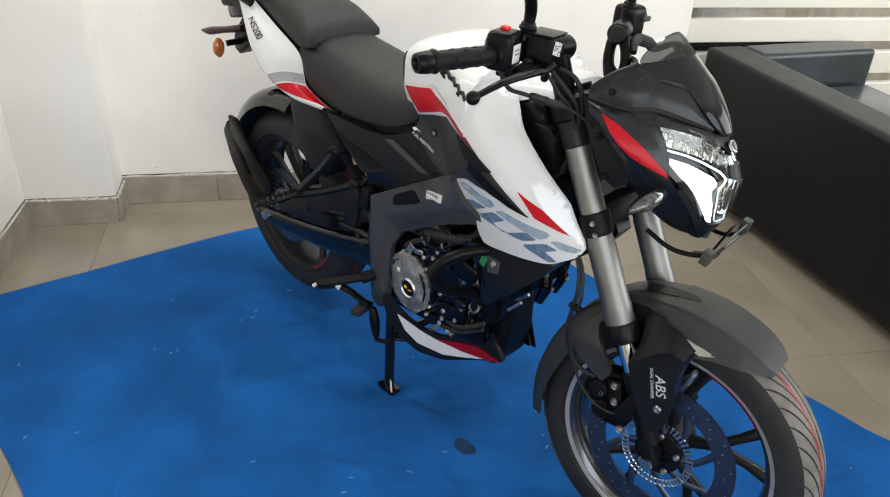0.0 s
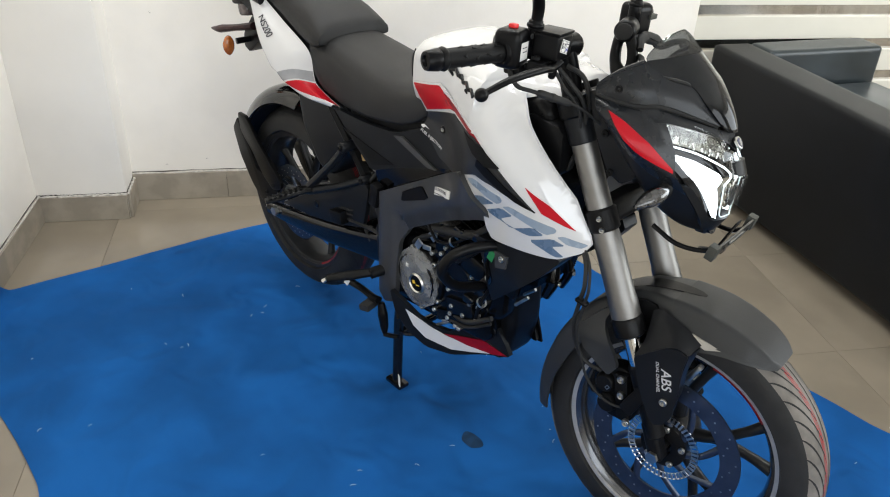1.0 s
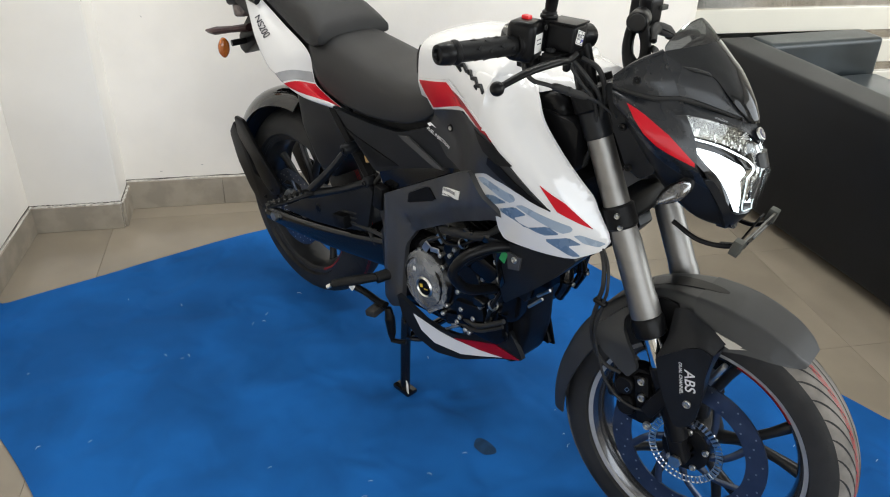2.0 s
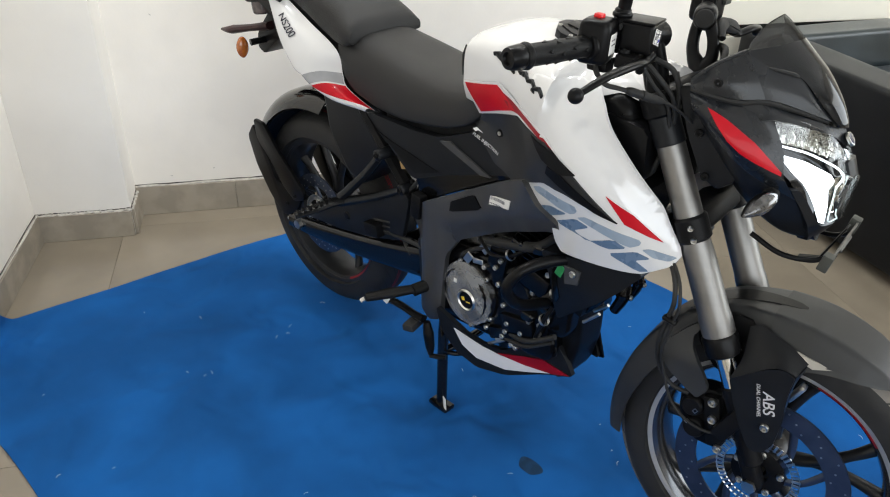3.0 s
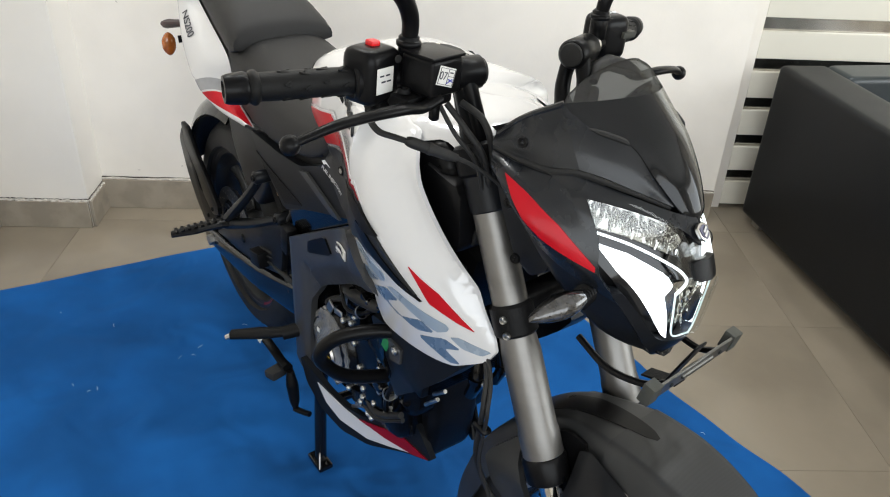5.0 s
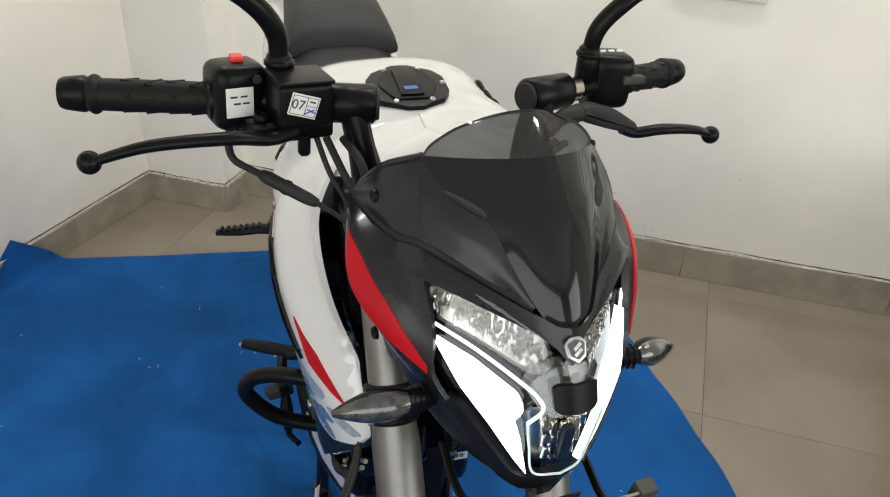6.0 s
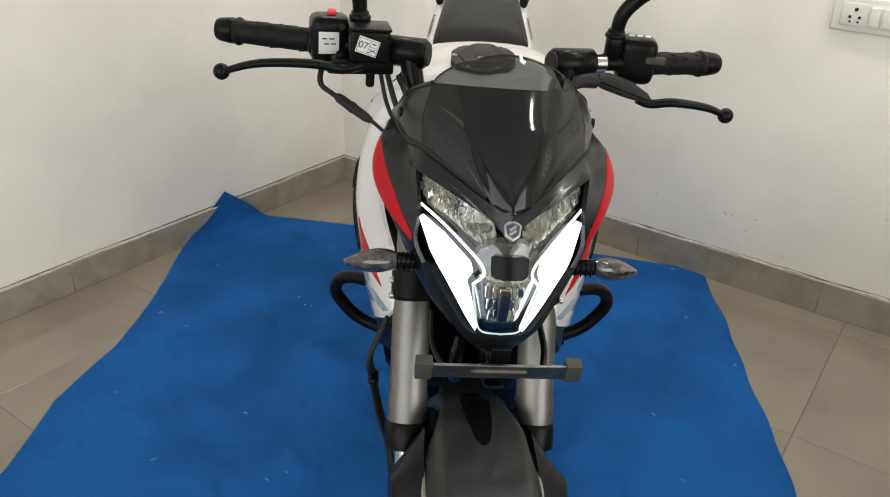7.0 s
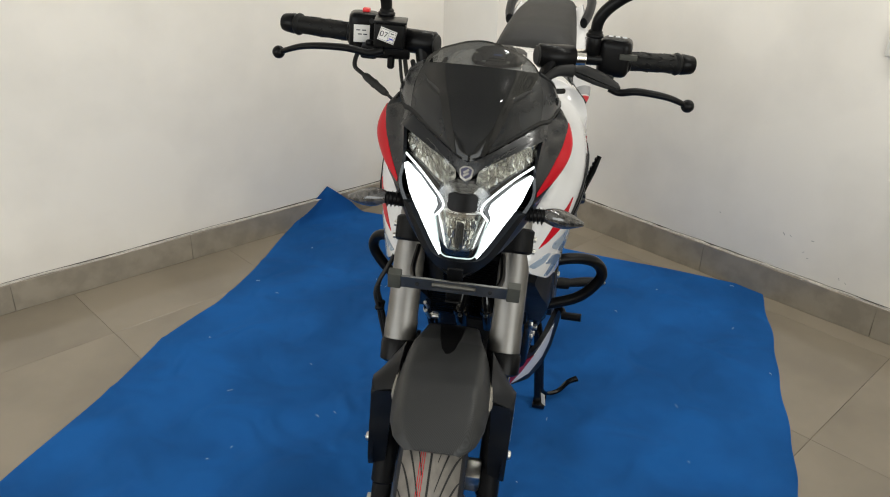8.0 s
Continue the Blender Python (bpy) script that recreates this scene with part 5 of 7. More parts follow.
# chain guard plate over the swingarm on the right
bm = slab(rounded([(0.085, 0.345), (0.150, 0.385), (0.263, 0.455), (0.360, 0.495), (0.485, 0.560), (0.500, 0.545), (0.475, 0.430), (0.364, 0.392), (0.246, 0.366)], 0.1), "y", -0.122, -0.108, 0.003)
plate = part("heel_plate", bm, M_SATIN, bike, "black plate under the passenger footrest")
bm = bmesh.new()
lathe(bm, [(0.0, 0.002), (0.006, 0.004), (0.010, 0.003), (0.012, 0.0)], between((0.268, -0.122, 0.416), (0.268, -1.0, 0.416)), 18)
part("plate_bolt", bm, M_BLACK, plate)
for k in range(3):
    part("plate_slot", boxes(((0.060, 0.004, 0.006), at(0.405, -0.123, 0.428 + 0.014 * k, 0, -14, 0), 0.002, 1)), M_HOLE, plate)
for path in ([(0.53, -0.10, 0.62), (0.46, -0.105, 0.52), (0.47, -0.11, 0.43), (0.50, -0.115, 0.40)], [(0.48, -0.09, 0.58), (0.44, -0.10, 0.50), (0.43, -0.11, 0.41)], [(0.40, -0.118, 0.425), (0.50, -0.122, 0.44), (0.55, -0.12, 0.44)]):
    part("rear_brake_hose", tubes((path, 0.005, 8)), M_RUBBER, bike, "black brake hose")
part("rear_brake_switch", boxes(((0.05, 0.03, 0.035), at(0.385, -0.13, 0.43, 0, -10, 0), 0.004, 2)), M_MATT, bike)
part("rear_brake_cylinder", boxes(((0.03, 0.025, 0.06), at(0.535, -0.125, 0.55, 0, 8, 0), 0.005, 2)), M_MATT, bike)
bm = boxes(((0.026, 0.03, 0.02), at(0.475, -0.10, 0.625, 0, -20, 0), 0.004, 2))
part("tan_rubber_stop", bm, M_TAN, bike, "small tan rubber stop")
bm = bmesh.new()
rod(bm, (0.42, 0.0, 0.42), (0.50, 0.0, 0.66), 0.024, 16)
for k in range(7):
    lathe(bm, [(0.032, -0.004), (0.036, 0), (0.032, 0.004), (0.028, 0), (0.032, -0.004)], between((0.43 + 0.009 * k, 0, 0.45 + 0.028 * k), (0.51 + 0.009 * k, 0, 0.69 + 0.028 * k)), 18)
part("rear_shock", bm, M_MATT, bike, "rear shock absorber")

# rear mudguard (hugger) with its stay, and the inner fender
def fender(axle, r, hw, start, end, drop, n=34, m=18, thick=0.004, crease=False):
    """A mudguard swept round an axle from one angle to another, arched across."""
    bm = bmesh.new()
    rows = []
    for i in range(n + 1):
        q = i / n
        a = radians(start + (end - start) * q)
        rr = r(q) if callable(r) else r
        w = hw(q) if callable(hw) else hw
        dd = drop(q) if callable(drop) else drop
        row = []
        for j in range(m + 1):
            t = -1 + 2 * j / m
            rad = rr - dd * (0.06 * t * t + 0.94 * max(0.0, (abs(t) - 0.64) / 0.36) ** 1.25 if crease else abs(t) ** 3.2)
            row.append(bm.verts.new((axle.x + rad * math.cos(a), w * (math.sin(t * math.pi / 2) * 0.35 + t * 0.65), axle.z + rad * math.sin(a))))
        rows.append(row)
    for a, b in zip(rows, rows[1:]):
        for j in range(m):
            bm.faces.new((a[j], a[j + 1], b[j + 1], b[j]))
    bmesh.ops.recalc_face_normals(bm, faces=bm.faces)
    bmesh.ops.solidify(bm, geom=bm.faces[:], thickness=thick)
    return bm


bm = fender(REAR_AXLE, lambda q: float(np.interp(q, [0, 0.25, 0.6, 1], [0.330, 0.338, 0.345, 0.350])), lambda q: float(np.interp(q, [0, 0.10, 0.5, 1], [0.062, 0.086, 0.090, 0.084])), 166, 82, lambda q: float(np.interp(q, [0, 0.1, 0.5, 1], [0.030, 0.055, 0.050, 0.040])))
hugger = part("rear_mudguard", bm, M_GLOSSBLACK, bike, "black rear tyre hugger", 60)
bm = fender(REAR_AXLE, lambda q: float(np.interp(q, [0, 0.25, 0.6, 1], [0.322, 0.330, 0.337, 0.342])), lambda q: float(np.interp(q, [0, 0.10, 0.5, 1], [0.056, 0.080, 0.084, 0.078])), 165, 83, lambda q: float(np.interp(q, [0, 0.1, 0.5, 1], [0.026, 0.050, 0.046, 0.036])), thick=0.002)
part("guard_liner", bm, M_MATT, hugger, "matt black inner liner", 60)
for s in (-1, 1):
    low, high = min(s * 0.090, s * 0.102), max(s * 0.090, s * 0.102)
    bm = slab(rounded([(-0.168, 0.545), (-0.122, 0.544), (-0.061, 0.480), (0.052, 0.391), (0.049, 0.365), (0.005, 0.348), (-0.046, 0.377), (-0.090, 0.431), (-0.157, 0.486)], 0.12), "y", low, high, 0.004)
    stay = part("mudguard_stay", bm, M_BLACK, bike, "black mudguard stay with a slanting strut")
    bm = slab(rounded([(-0.212, 0.480), (-0.180, 0.525), (-0.152, 0.484), (-0.119, 0.443), (-0.090, 0.383), (-0.037, 0.378), (0.029, 0.358), (0.000, 0.300), (-0.065, 0.280), (-0.123, 0.325), (-0.180, 0.398)], 0.12), "y", low * 0.96, high * 0.96, 0.004)
    part("stay_edge", bm, M_BLACK, stay)
    for x, z in ((0.010, 0.366), (-0.030, 0.330)):
        bm = bmesh.new()
        bolt(bm, (x, s * 0.101, z), (0, s, 0), 0.006, 0.004)
        part("stay_bolt", bm, M_MATT, stay)
bm = slab(rounded([(0.140, 0.735), (0.150, 0.690), (0.165, 0.610), (0.235, 0.512), (0.300, 0.500), (0.400, 0.640), (0.350, 0.740)], 0.12), "y", -0.088, 0.088, 0.012, 3)
part("inner_fender", bm, M_SATIN, bike, "black inner rear fender")

# footrest hangers
for s in (-1, 1):
    bm = tubes(([(0.408, s * 0.122, 0.632), (0.370, s * 0.140, 0.575), (0.300, s * 0.162, 0.494)], [0.012, 0.013, 0.016], 8, 5, 0.8), ([(0.472, s * 0.108, 0.562), (0.395, s * 0.135, 0.522), (0.300, s * 0.162, 0.482)], [0.012, 0.013, 0.016], 8, 5, 0.8))
    for x, y, z in ((0.408, 0.122, 0.632), (0.472, 0.108, 0.562)):
        rod(bm, (x, s * 0.08, z), (x, s * (y + 0.016), z), 0.014, 16, 0.003)
    hang = part("passenger_footrest_hanger", bm, M_SATIN, bike, "black triangular footrest hanger", 50)
    for x, y, z in ((0.408, 0.138, 0.632), (0.472, 0.124, 0.562)):
        bm = bmesh.new()
        bolt(bm, (x, s * y, z), (0, s, 0), 0.007, 0.004)
        part("hanger_bolt", bm, M_MATT, hang)
    # the left peg is folded up, the right one down
    bm = tubes(([(0.316, -0.150, 0.490), (0.300, -0.185, 0.489), (0.284, -0.235, 0.480), (0.270, -0.280, 0.474)], [0.015, 0.017, 0.016, 0.011], 10, 5, 0.6))
    for k in range(7):
        box(bm, (0.022, 0.008, 0.005), at(0.298 - 0.0040 * k, -(0.192 + 0.013 * k), 0.4965 - 0.0024 * k, 0, 0, -12), 0.0015, 1)
    if s > 0:
        bmesh.ops.scale(bm, vec=(1, -1, 1), verts=bm.verts)
        bmesh.ops.reverse_faces(bm, faces=bm.faces)
        bmesh.ops.rotate(bm, cent=(0.312, 0.160, 0.490), matrix=Matrix.Rotation(radians(78), 3, "X"), verts=bm.verts)
    part("passenger_peg", bm, M_BLACK, hang, "black folding passenger peg")
    bm = tubes(([(0.575, s * 0.115, 0.356), (0.560, s * 0.165, 0.350)], 0.015, 10), ([(0.562, s * 0.150, 0.350), (0.525, s * 0.200, 0.342), (0.486, s * 0.246, 0.331)], [0.012, 0.015, 0.012], 12, 6, 0.8))
    peg = part("rider_peg", bm, M_GRIP, bike, "black rubber rider footrest")
    bm = bmesh.new()
    lathe(bm, [(0.0, 0.014), (0.006, 0.012), (0.006, 0.0)], between((0.484, s * 0.247, 0.328), (0.474, s * 0.258, 0.318)), 8)
    part("peg_feeler", bm, M_STEEL, peg, "pale steel peg feeler")
    bm = slab(rounded([(0.53, 0.47), (0.575, 0.47), (0.60, 0.34), (0.59, 0.285), (0.555, 0.29), (0.54, 0.36)], 0.12), "y", min(s * 0.108, s * 0.124), max(s * 0.108, s * 0.124), 0.004)
    part("footrest_plate", bm, M_SATIN, bike, "black footrest plate")
# brake pedal
bm = tubes(([(0.470, -0.172, 0.288), (0.530, -0.178, 0.300), (0.585, -0.180, 0.300), (0.612, -0.180, 0.303)], [0.011, 0.010, 0.010, 0.011], 10, 6, 0.7))
pedal = part("brake_pedal", bm, M_BLACK, bike, "black rear brake pedal")
part("pedal_pad", boxes(((0.030, 0.052, 0.018), at(0.588, -0.190, 0.283, 0, -8, 14), 0.005, 2)), M_RUBBER, pedal, "black pedal pad")
bm = tubes(([(0.622, -0.180, 0.300), (0.628, -0.180, 0.270), (0.634, -0.180, 0.235), (0.636, -0.180, 0.214)], [0.008, 0.013, 0.011, 0.006], 10, 6))
part("pedal_spring", bm, M_BLACK, pedal)
part("pedal_stop", tubes(([(0.636, -0.182, 0.212), (0.655, -0.172, 0.212), (0.672, -0.165, 0.216)], 0.006, 8)), M_BLACK, pedal)
part("white_tag", boxes(((0.014, 0.003, 0.020), at(0.492, -0.189, 0.301, 0, 30, 10), 0.001, 1)), M_STICKER, pedal, "small white tag")
# gear lever on the left
bm = tubes(([(0.64, 0.125, 0.33), (0.67, 0.160, 0.335), (0.70, 0.168, 0.335)], 0.007, 8), ([(0.70, 0.163, 0.335), (0.703, 0.210, 0.337)], 0.010, 10))
part("gear_lever", bm, M_BLACK, bike, "black gear lever")

# centre stand
for s in (-1, 1):
    bm = tubes(([(0.585, s * 0.080, 0.285), (0.603, s * 0.105, 0.20), (0.618, s * 0.121, 0.012)], 0.0135, 12))
    box(bm, (0.060, 0.034, 0.012), at(0.620, s * 0.123, 0.0145), 0.004, 2)
    leg = part("stand_leg", bm, M_GLOSSBLACK, bike, "black centre stand leg")
    bm = boxes(((0.022, 0.002, 0.030), at(0.641, s * 0.134, 0.036, 0, -20, s * 30), 0.0006, 1))
    part("white_sticker", bm, M_STICKER, leg, "small white sticker")
bm = tubes(([(0.606, -0.105, 0.165), (0.612, 0, 0.165), (0.606, 0.105, 0.165)], 0.011, 10), ([(0.608, -0.112, 0.17), (0.650, -0.11, 0.185), (0.690, -0.09, 0.20)], 0.006, 8))
part("stand_crossbar", bm, M_GLOSSBLACK, bike, "black stand crossbar")
bm = tubes(([(0.616, 0.118, 0.060), (0.598, 0.138, 0.026), (0.572, 0.168, 0.022), (0.550, 0.192, 0.040), (0.536, 0.214, 0.046)], [0.008, 0.007, 0.007, 0.008, 0.010], 10, 6, 0.7))
part("stand_tang", bm, M_GLOSSBLACK, bike, "black foot tang of the stand")

# --- wheels ---


def tyre_profile(r, w, bead, n=10):
    """Round-shouldered section, outside from one bead to the other."""
    out = []
    for k in range(n + 1):
        a = math.pi * k / n
        y = -w / 2 * math.cos(a)
        t = math.sin(a) ** 0.62
        out.append((bead + (r - bead) * t, y))
    return out


def wheel(name, axle, r, w, rim_r, label, steer, spokes=5, red=True):
    axis = Matrix.Translation(axle) @ Matrix.Rotation(radians(90), 4, "X")     # local z: to the right side
    hold = new(name)
    hold.empty_display_size = 0.1
    hold.parent = bike
    tagged(hold, label)

    def put(title, bm, mat, text="", angle=38):
        bmesh.ops.transform(bm, matrix=(STEER if steer else Matrix()) @ axis, verts=bm.verts)
        return part(title, bm, mat, hold, text, angle)
    bm = bmesh.new()
    prof = tyre_profile(r, w, rim_r + 0.008, 22)
    inner = [(rim_r + 0.004, w * 0.40), (rim_r + 0.004, -w * 0.40)]
    lathe(bm, prof + inner + prof[:1], None, 120)
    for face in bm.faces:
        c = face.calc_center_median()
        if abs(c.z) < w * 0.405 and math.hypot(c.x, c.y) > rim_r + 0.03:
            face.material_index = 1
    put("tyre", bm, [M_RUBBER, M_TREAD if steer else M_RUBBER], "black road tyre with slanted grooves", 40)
    # tread grooves: dark sickle cuts, laid a hair over the rubber
    bm = bmesh.new()

    def skin(y, a, lift=0.0006):
        t = math.sin(math.acos(max(-1, min(1, -y / (w / 2))))) ** 0.62
        rad = rim_r + 0.008 + (r - rim_r - 0.008) * t + lift
        return Vector((rad * math.cos(a), rad * math.sin(a), y))
    count = 44
    for k in range(count):
        for s in (-1, 1):
            a0 = 2 * math.pi * (k + (0.5 if s > 0 else 0)) / count
            strip = []
            for i in range(9):
                q = i / 8
                y = s * w * (0.10 + 0.33 * q)
                a = a0 + 0.52 * q - 0.16 * q * q
                half = 0.0150 * (math.sin(math.pi * (0.10 + 0.85 * q)) ** 0.7)
                strip.append((bm.verts.new(skin(y, a - half)), bm.verts.new(skin(y, a + half))))
            for (p1, p2), (p3, p4) in zip(strip, strip[1:]):
                bm.faces.new((p1, p2, p4, p3))
    for y0 in (0.0,):
        ring = [(bm.verts.new(skin(y0 - 0.0016, a)), bm.verts.new(skin(y0 + 0.0016, a))) for a in (2 * math.pi * k / 90 for k in range(90))]
        for k in range(90):
            (p1, p2), (p3, p4) = ring[k], ring[(k + 1) % 90]
            bm.faces.new((p1, p2, p4, p3))
    put("tread_pattern", bm, M_HOLE, "cut tread grooves")
    bm = bmesh.new()
    for y0 in (0.09 * w, 0.12 * w, 0.15 * w):
        ring = [(bm.verts.new(skin(y0 - 0.0005, a, 0.0004)), bm.verts.new(skin(y0 + 0.0005, a, 0.0004))) for a in (2 * math.pi * k / 90 for k in range(90))]
        for k in range(90):
            (p1, p2), (p3, p4) = ring[k], ring[(k + 1) % 90]
            bm.faces.new((p1, p2, p4, p3))
    put("marking_stripe", bm, M_RED, "thin red factory marking lines")
    bm = bmesh.new()
    hw = w * 0.36
    lathe(bm, [(rim_r + 0.007, hw + 0.004), (rim_r + 0.003, hw + 0.007), (rim_r - 0.012, hw), (rim_r - 0.022, hw * 0.5), (rim_r - 0.024, 0), (rim_r - 0.022, -hw * 0.5), (rim_r - 0.012, -hw), (rim_r + 0.003, -hw - 0.007), (rim_r + 0.007, -hw - 0.004), (rim_r - 0.004, -hw * 0.6), (rim_r - 0.010, 0), (rim_r - 0.004, hw * 0.6), (rim_r + 0.007, hw + 0.004)], None, 96)
    put("rim", bm, M_BARREL if steer else M_RIM, "black cast alloy rim")
    for s in (1, -1):
        bm = bmesh.new()
        lathe(bm, [(rim_r + 0.0045, s * (hw + 0.0078)), (rim_r - 0.001, s * (hw + 0.0068)), (rim_r - 0.0045, s * (hw + 0.0050)), (rim_r - 0.004, s * (hw + 0.0035)), (rim_r + 0.0045, s * (hw + 0.0078))], None, 96)
        put("rim_lip", bm, M_RIMEDGE if steer else M_RIM, "machined silver rim lip" if steer else "dark rim lip")
    if red:
        for a0, a1 in (((0.72, 1.35),) if steer else ((5.2, 6.0),)):
            for s in (1, -1):
                bm = bmesh.new()
                lathe(bm, [(rim_r - 0.009, s * (hw + 0.0032)), (rim_r - 0.004, s * (hw + 0.0062)), (rim_r - 0.004, s * (hw + 0.0052)), (rim_r - 0.009, s * (hw + 0.0022)), (rim_r - 0.009, s * (hw + 0.0032))], None, 30, (a0, a1))
                put("rim_tape", bm, M_DEEPRED, "red rim tape")
    for k in range(spokes):
        a = 2 * math.pi * k / spokes + 0.35
        for d in (-1, 1):
            a1 = a + d * 0.20
            bm = tubes(([(0.030 * math.cos(a), 0.030 * math.sin(a), 0), (0.085 * math.cos(a + d * 0.05), 0.085 * math.sin(a + d * 0.05), 0.004 * d), (0.15 * math.cos(a1), 0.15 * math.sin(a1), 0.006 * d), ((rim_r - 0.018) * math.cos(a1 + d * 0.06), (rim_r - 0.018) * math.sin(a1 + d * 0.06), 0.0)], [0.015, 0.011, 0.010, 0.013], 10, 5))
            put("spoke", bm, M_RIM, "", 60)
    bm = bmesh.new()
    lathe(bm, [(0.014, 0.055), (0.030, 0.055), (0.040, 0.035), (0.046, 0.012), (0.046, -0.012), (0.040, -0.035), (0.030, -0.055), (0.014, -0.055), (0.014, 0.055)], None, 36)
    put("hub", bm, M_RIM)
    return put


def disc(put, y, r_out, r_in, tone):
    """Drilled brake disc on its carrier, with a slotted sensor ring."""
    bm = bmesh.new()
    lathe(bm, [(r_in, y - 0.002), (r_out, y - 0.002), (r_out, y + 0.002), (r_in, y + 0.002), (r_in, y - 0.002)], None, 96)
    put("brake_disc", bm, M_DISC, "dark drilled brake disc")
    bm = bmesh.new()
    side = 1 if y > 0 else -1
    for k in range(16):
        for j, rr in enumerate((r_in + 0.009, (r_in + r_out) / 2, r_out - 0.009)):
            a = 2 * math.pi * (k + 0.33 * j) / 16
            p = Vector((rr * math.cos(a), rr * math.sin(a), y + side * 0.0018))
            rod(bm, p, p + Vector((0, 0, side * 0.0006)), 0.0020, 8)
    tagged(put("disc_drilling", bm, M_STEEL, "bright drilled hole edges"), "bright drilled hole edges", kind="stuff")
    for k in range(8):
        a = 2 * math.pi * k / 8
        bm = tubes(([(0.045 * math.cos(a), 0.045 * math.sin(a), y - side * 0.004), (0.078 * math.cos(a + 0.22), 0.078 * math.sin(a + 0.22), y - side * 0.002), ((r_in + 0.008) * math.cos(a + 0.5), (r_in + 0.008) * math.sin(a + 0.5), y - side * 0.002)], [0.009, 0.007, 0.008], 8, 5, 0.5))
        put("carrier_arm", bm, M_DISC, "", 60)
    bm = bmesh.new()
    lathe(bm, [(0.020, y - side * 0.004), (0.048, y - side * 0.004), (0.048, y + side * 0.002), (0.034, y + side * 0.006), (0.020, y + side * 0.006), (0.020, y - side * 0.004)], None, 40)
    put("disc_carrier", bm, M_MATT)
    bm = bmesh.new()
    lathe(bm, [(tone - 0.006, y + side * 0.004), (tone - 0.004, y + side * 0.0055), (tone - 0.0045, y + side * 0.0045), (tone - 0.006, y + side * 0.004)], None, 60)
    lathe(bm, [(tone + 0.006, y + side * 0.004), (tone + 0.008, y + side * 0.0055), (tone + 0.0075, y + side * 0.0045), (tone + 0.006, y + side * 0.004)], None, 60)
    for k in range(48):
        a = 2 * math.pi * k / 48
        box(bm, (0.015, 0.0042, 0.0018), Matrix.Rotation(a, 4, "Z") @ Matrix.Translation((tone + 0.001, 0, y + side * 0.0048)))
    put("sensor_ring", bm, M_TONE, "slotted steel sensor ring")
    for k in range(5):
        a = 2 * math.pi * k / 5 + 0.3
        bm = bmesh.new()
        p = Vector((0.041 * math.cos(a), 0.041 * math.sin(a), y + side * 0.004))
        bolt(bm, p, (0, 0, side), 0.007, 0.005)
        put("disc_bolt", bm, M_STEEL)


put = wheel("front_wheel", FRONT_AXLE, 0.294, 0.104, 0.217, "front wheel with a black alloy rim and drilled disc", True)
disc(put, 0.060, 0.156, 0.116, 0.067)
put = wheel("rear_wheel", REAR_AXLE, 0.284, 0.126, 0.208, "rear wheel with a black alloy rim", False)
disc(put, 0.068, 0.115, 0.082, 0.048)

# --- fork ---
SL = 0.50


def fork(z, y, off=0.0):
    return Vector((1.254 + (0.525 - z) * SL + off, y, z))


for s in (-1, 1):
    y = s * 0.092
    bm = bmesh.new()
    lathe(bm, [(0.022, 0), (0.0285, 0.004), (0.0285, 0.035), (0.0270, 0.045), (0.0270, 0.150), (0.0245, 0.175), (0.0235, 0.43), (0.02, 0.432)], between(fork(0.555, y), fork(0.97, y)), 32)
    tube_up = fpart("fork_tube", bm, M_FORK, bike, "brushed silver upside-down fork tube")
    bm = bmesh.new()
    lathe(bm, [(0.024, 0), (0.0305, 0.004), (0.0315, 0.034), (0.029, 0.040)], between(fork(0.522, y), fork(0.97, y)), 28)
    fpart("dust_seal", bm, M_BLACK, tube_up, "black dust seal")
    # dark band added round the upper tube to stand for shade by the cowl
    bm = bmesh.new()
    rod(bm, fork(0.862, y), fork(0.925, y), 0.0262, 24, 0.002)
    fpart("fork_shade_band", bm, M_SATIN, tube_up, "dark band put round the fork tube for its shade")
    bm = bmesh.new()
    rod(bm, fork(0.38, y), fork(0.53, y), 0.0165, 20)
    fpart("slider", bm, M_CHROME, tube_up, "chrome fork slider")
    bm = bmesh.new()
    rod(bm, fork(0.33, y), fork(0.47, y), 0.020, 20, 0.004)
    box(bm, (0.030, 0.034, 0.085), at(1.350, y, 0.322, 0, -25, 0), 0.009, 3)
    box(bm, (0.030, 0.026, 0.075), at(1.30, s * 0.104, 0.40, 0, 25, 0), 0.006, 2)
    fpart("fork_foot", bm, M_MATT, tube_up, "black fork foot")
bm = bmesh.new()
rod(bm, (1.360, -0.108, 0.293), (1.360, 0.104, 0.293), 0.0095, 16)
rod(bm, (1.360, -0.108, 0.293), (1.360, -0.116, 0.293), 0.013, 6)
fpart("front_axle", bm, M_STEEL, bike, "steel front axle")
bm = bmesh.new()
for s in (-1, 1):
    rod(bm, fork(0.712, s * 0.092), fork(0.752, s * 0.092), 0.030, 28, 0.004)
box(bm, (0.07, 0.17, 0.040), at(fork(0.732, 0).x - 0.012, 0, 0.732, 0, -25, 0), 0.012, 3)
lower_clamp = fpart("lower_fork_clamp", bm, M_MATT, bike, "black lower fork clamp")
bm = bmesh.new()
for s in (-1, 1):
    rod(bm, fork(0.905, s * 0.092), fork(0.942, s * 0.092), 0.031, 28, 0.004)
box(bm, (0.06, 0.17, 0.030), at(fork(0.925, 0).x - 0.012, 0, 0.925, 0, -25, 0), 0.010, 3)
fpart("upper_fork_clamp", bm, M_MATT, bike, "black upper fork clamp")
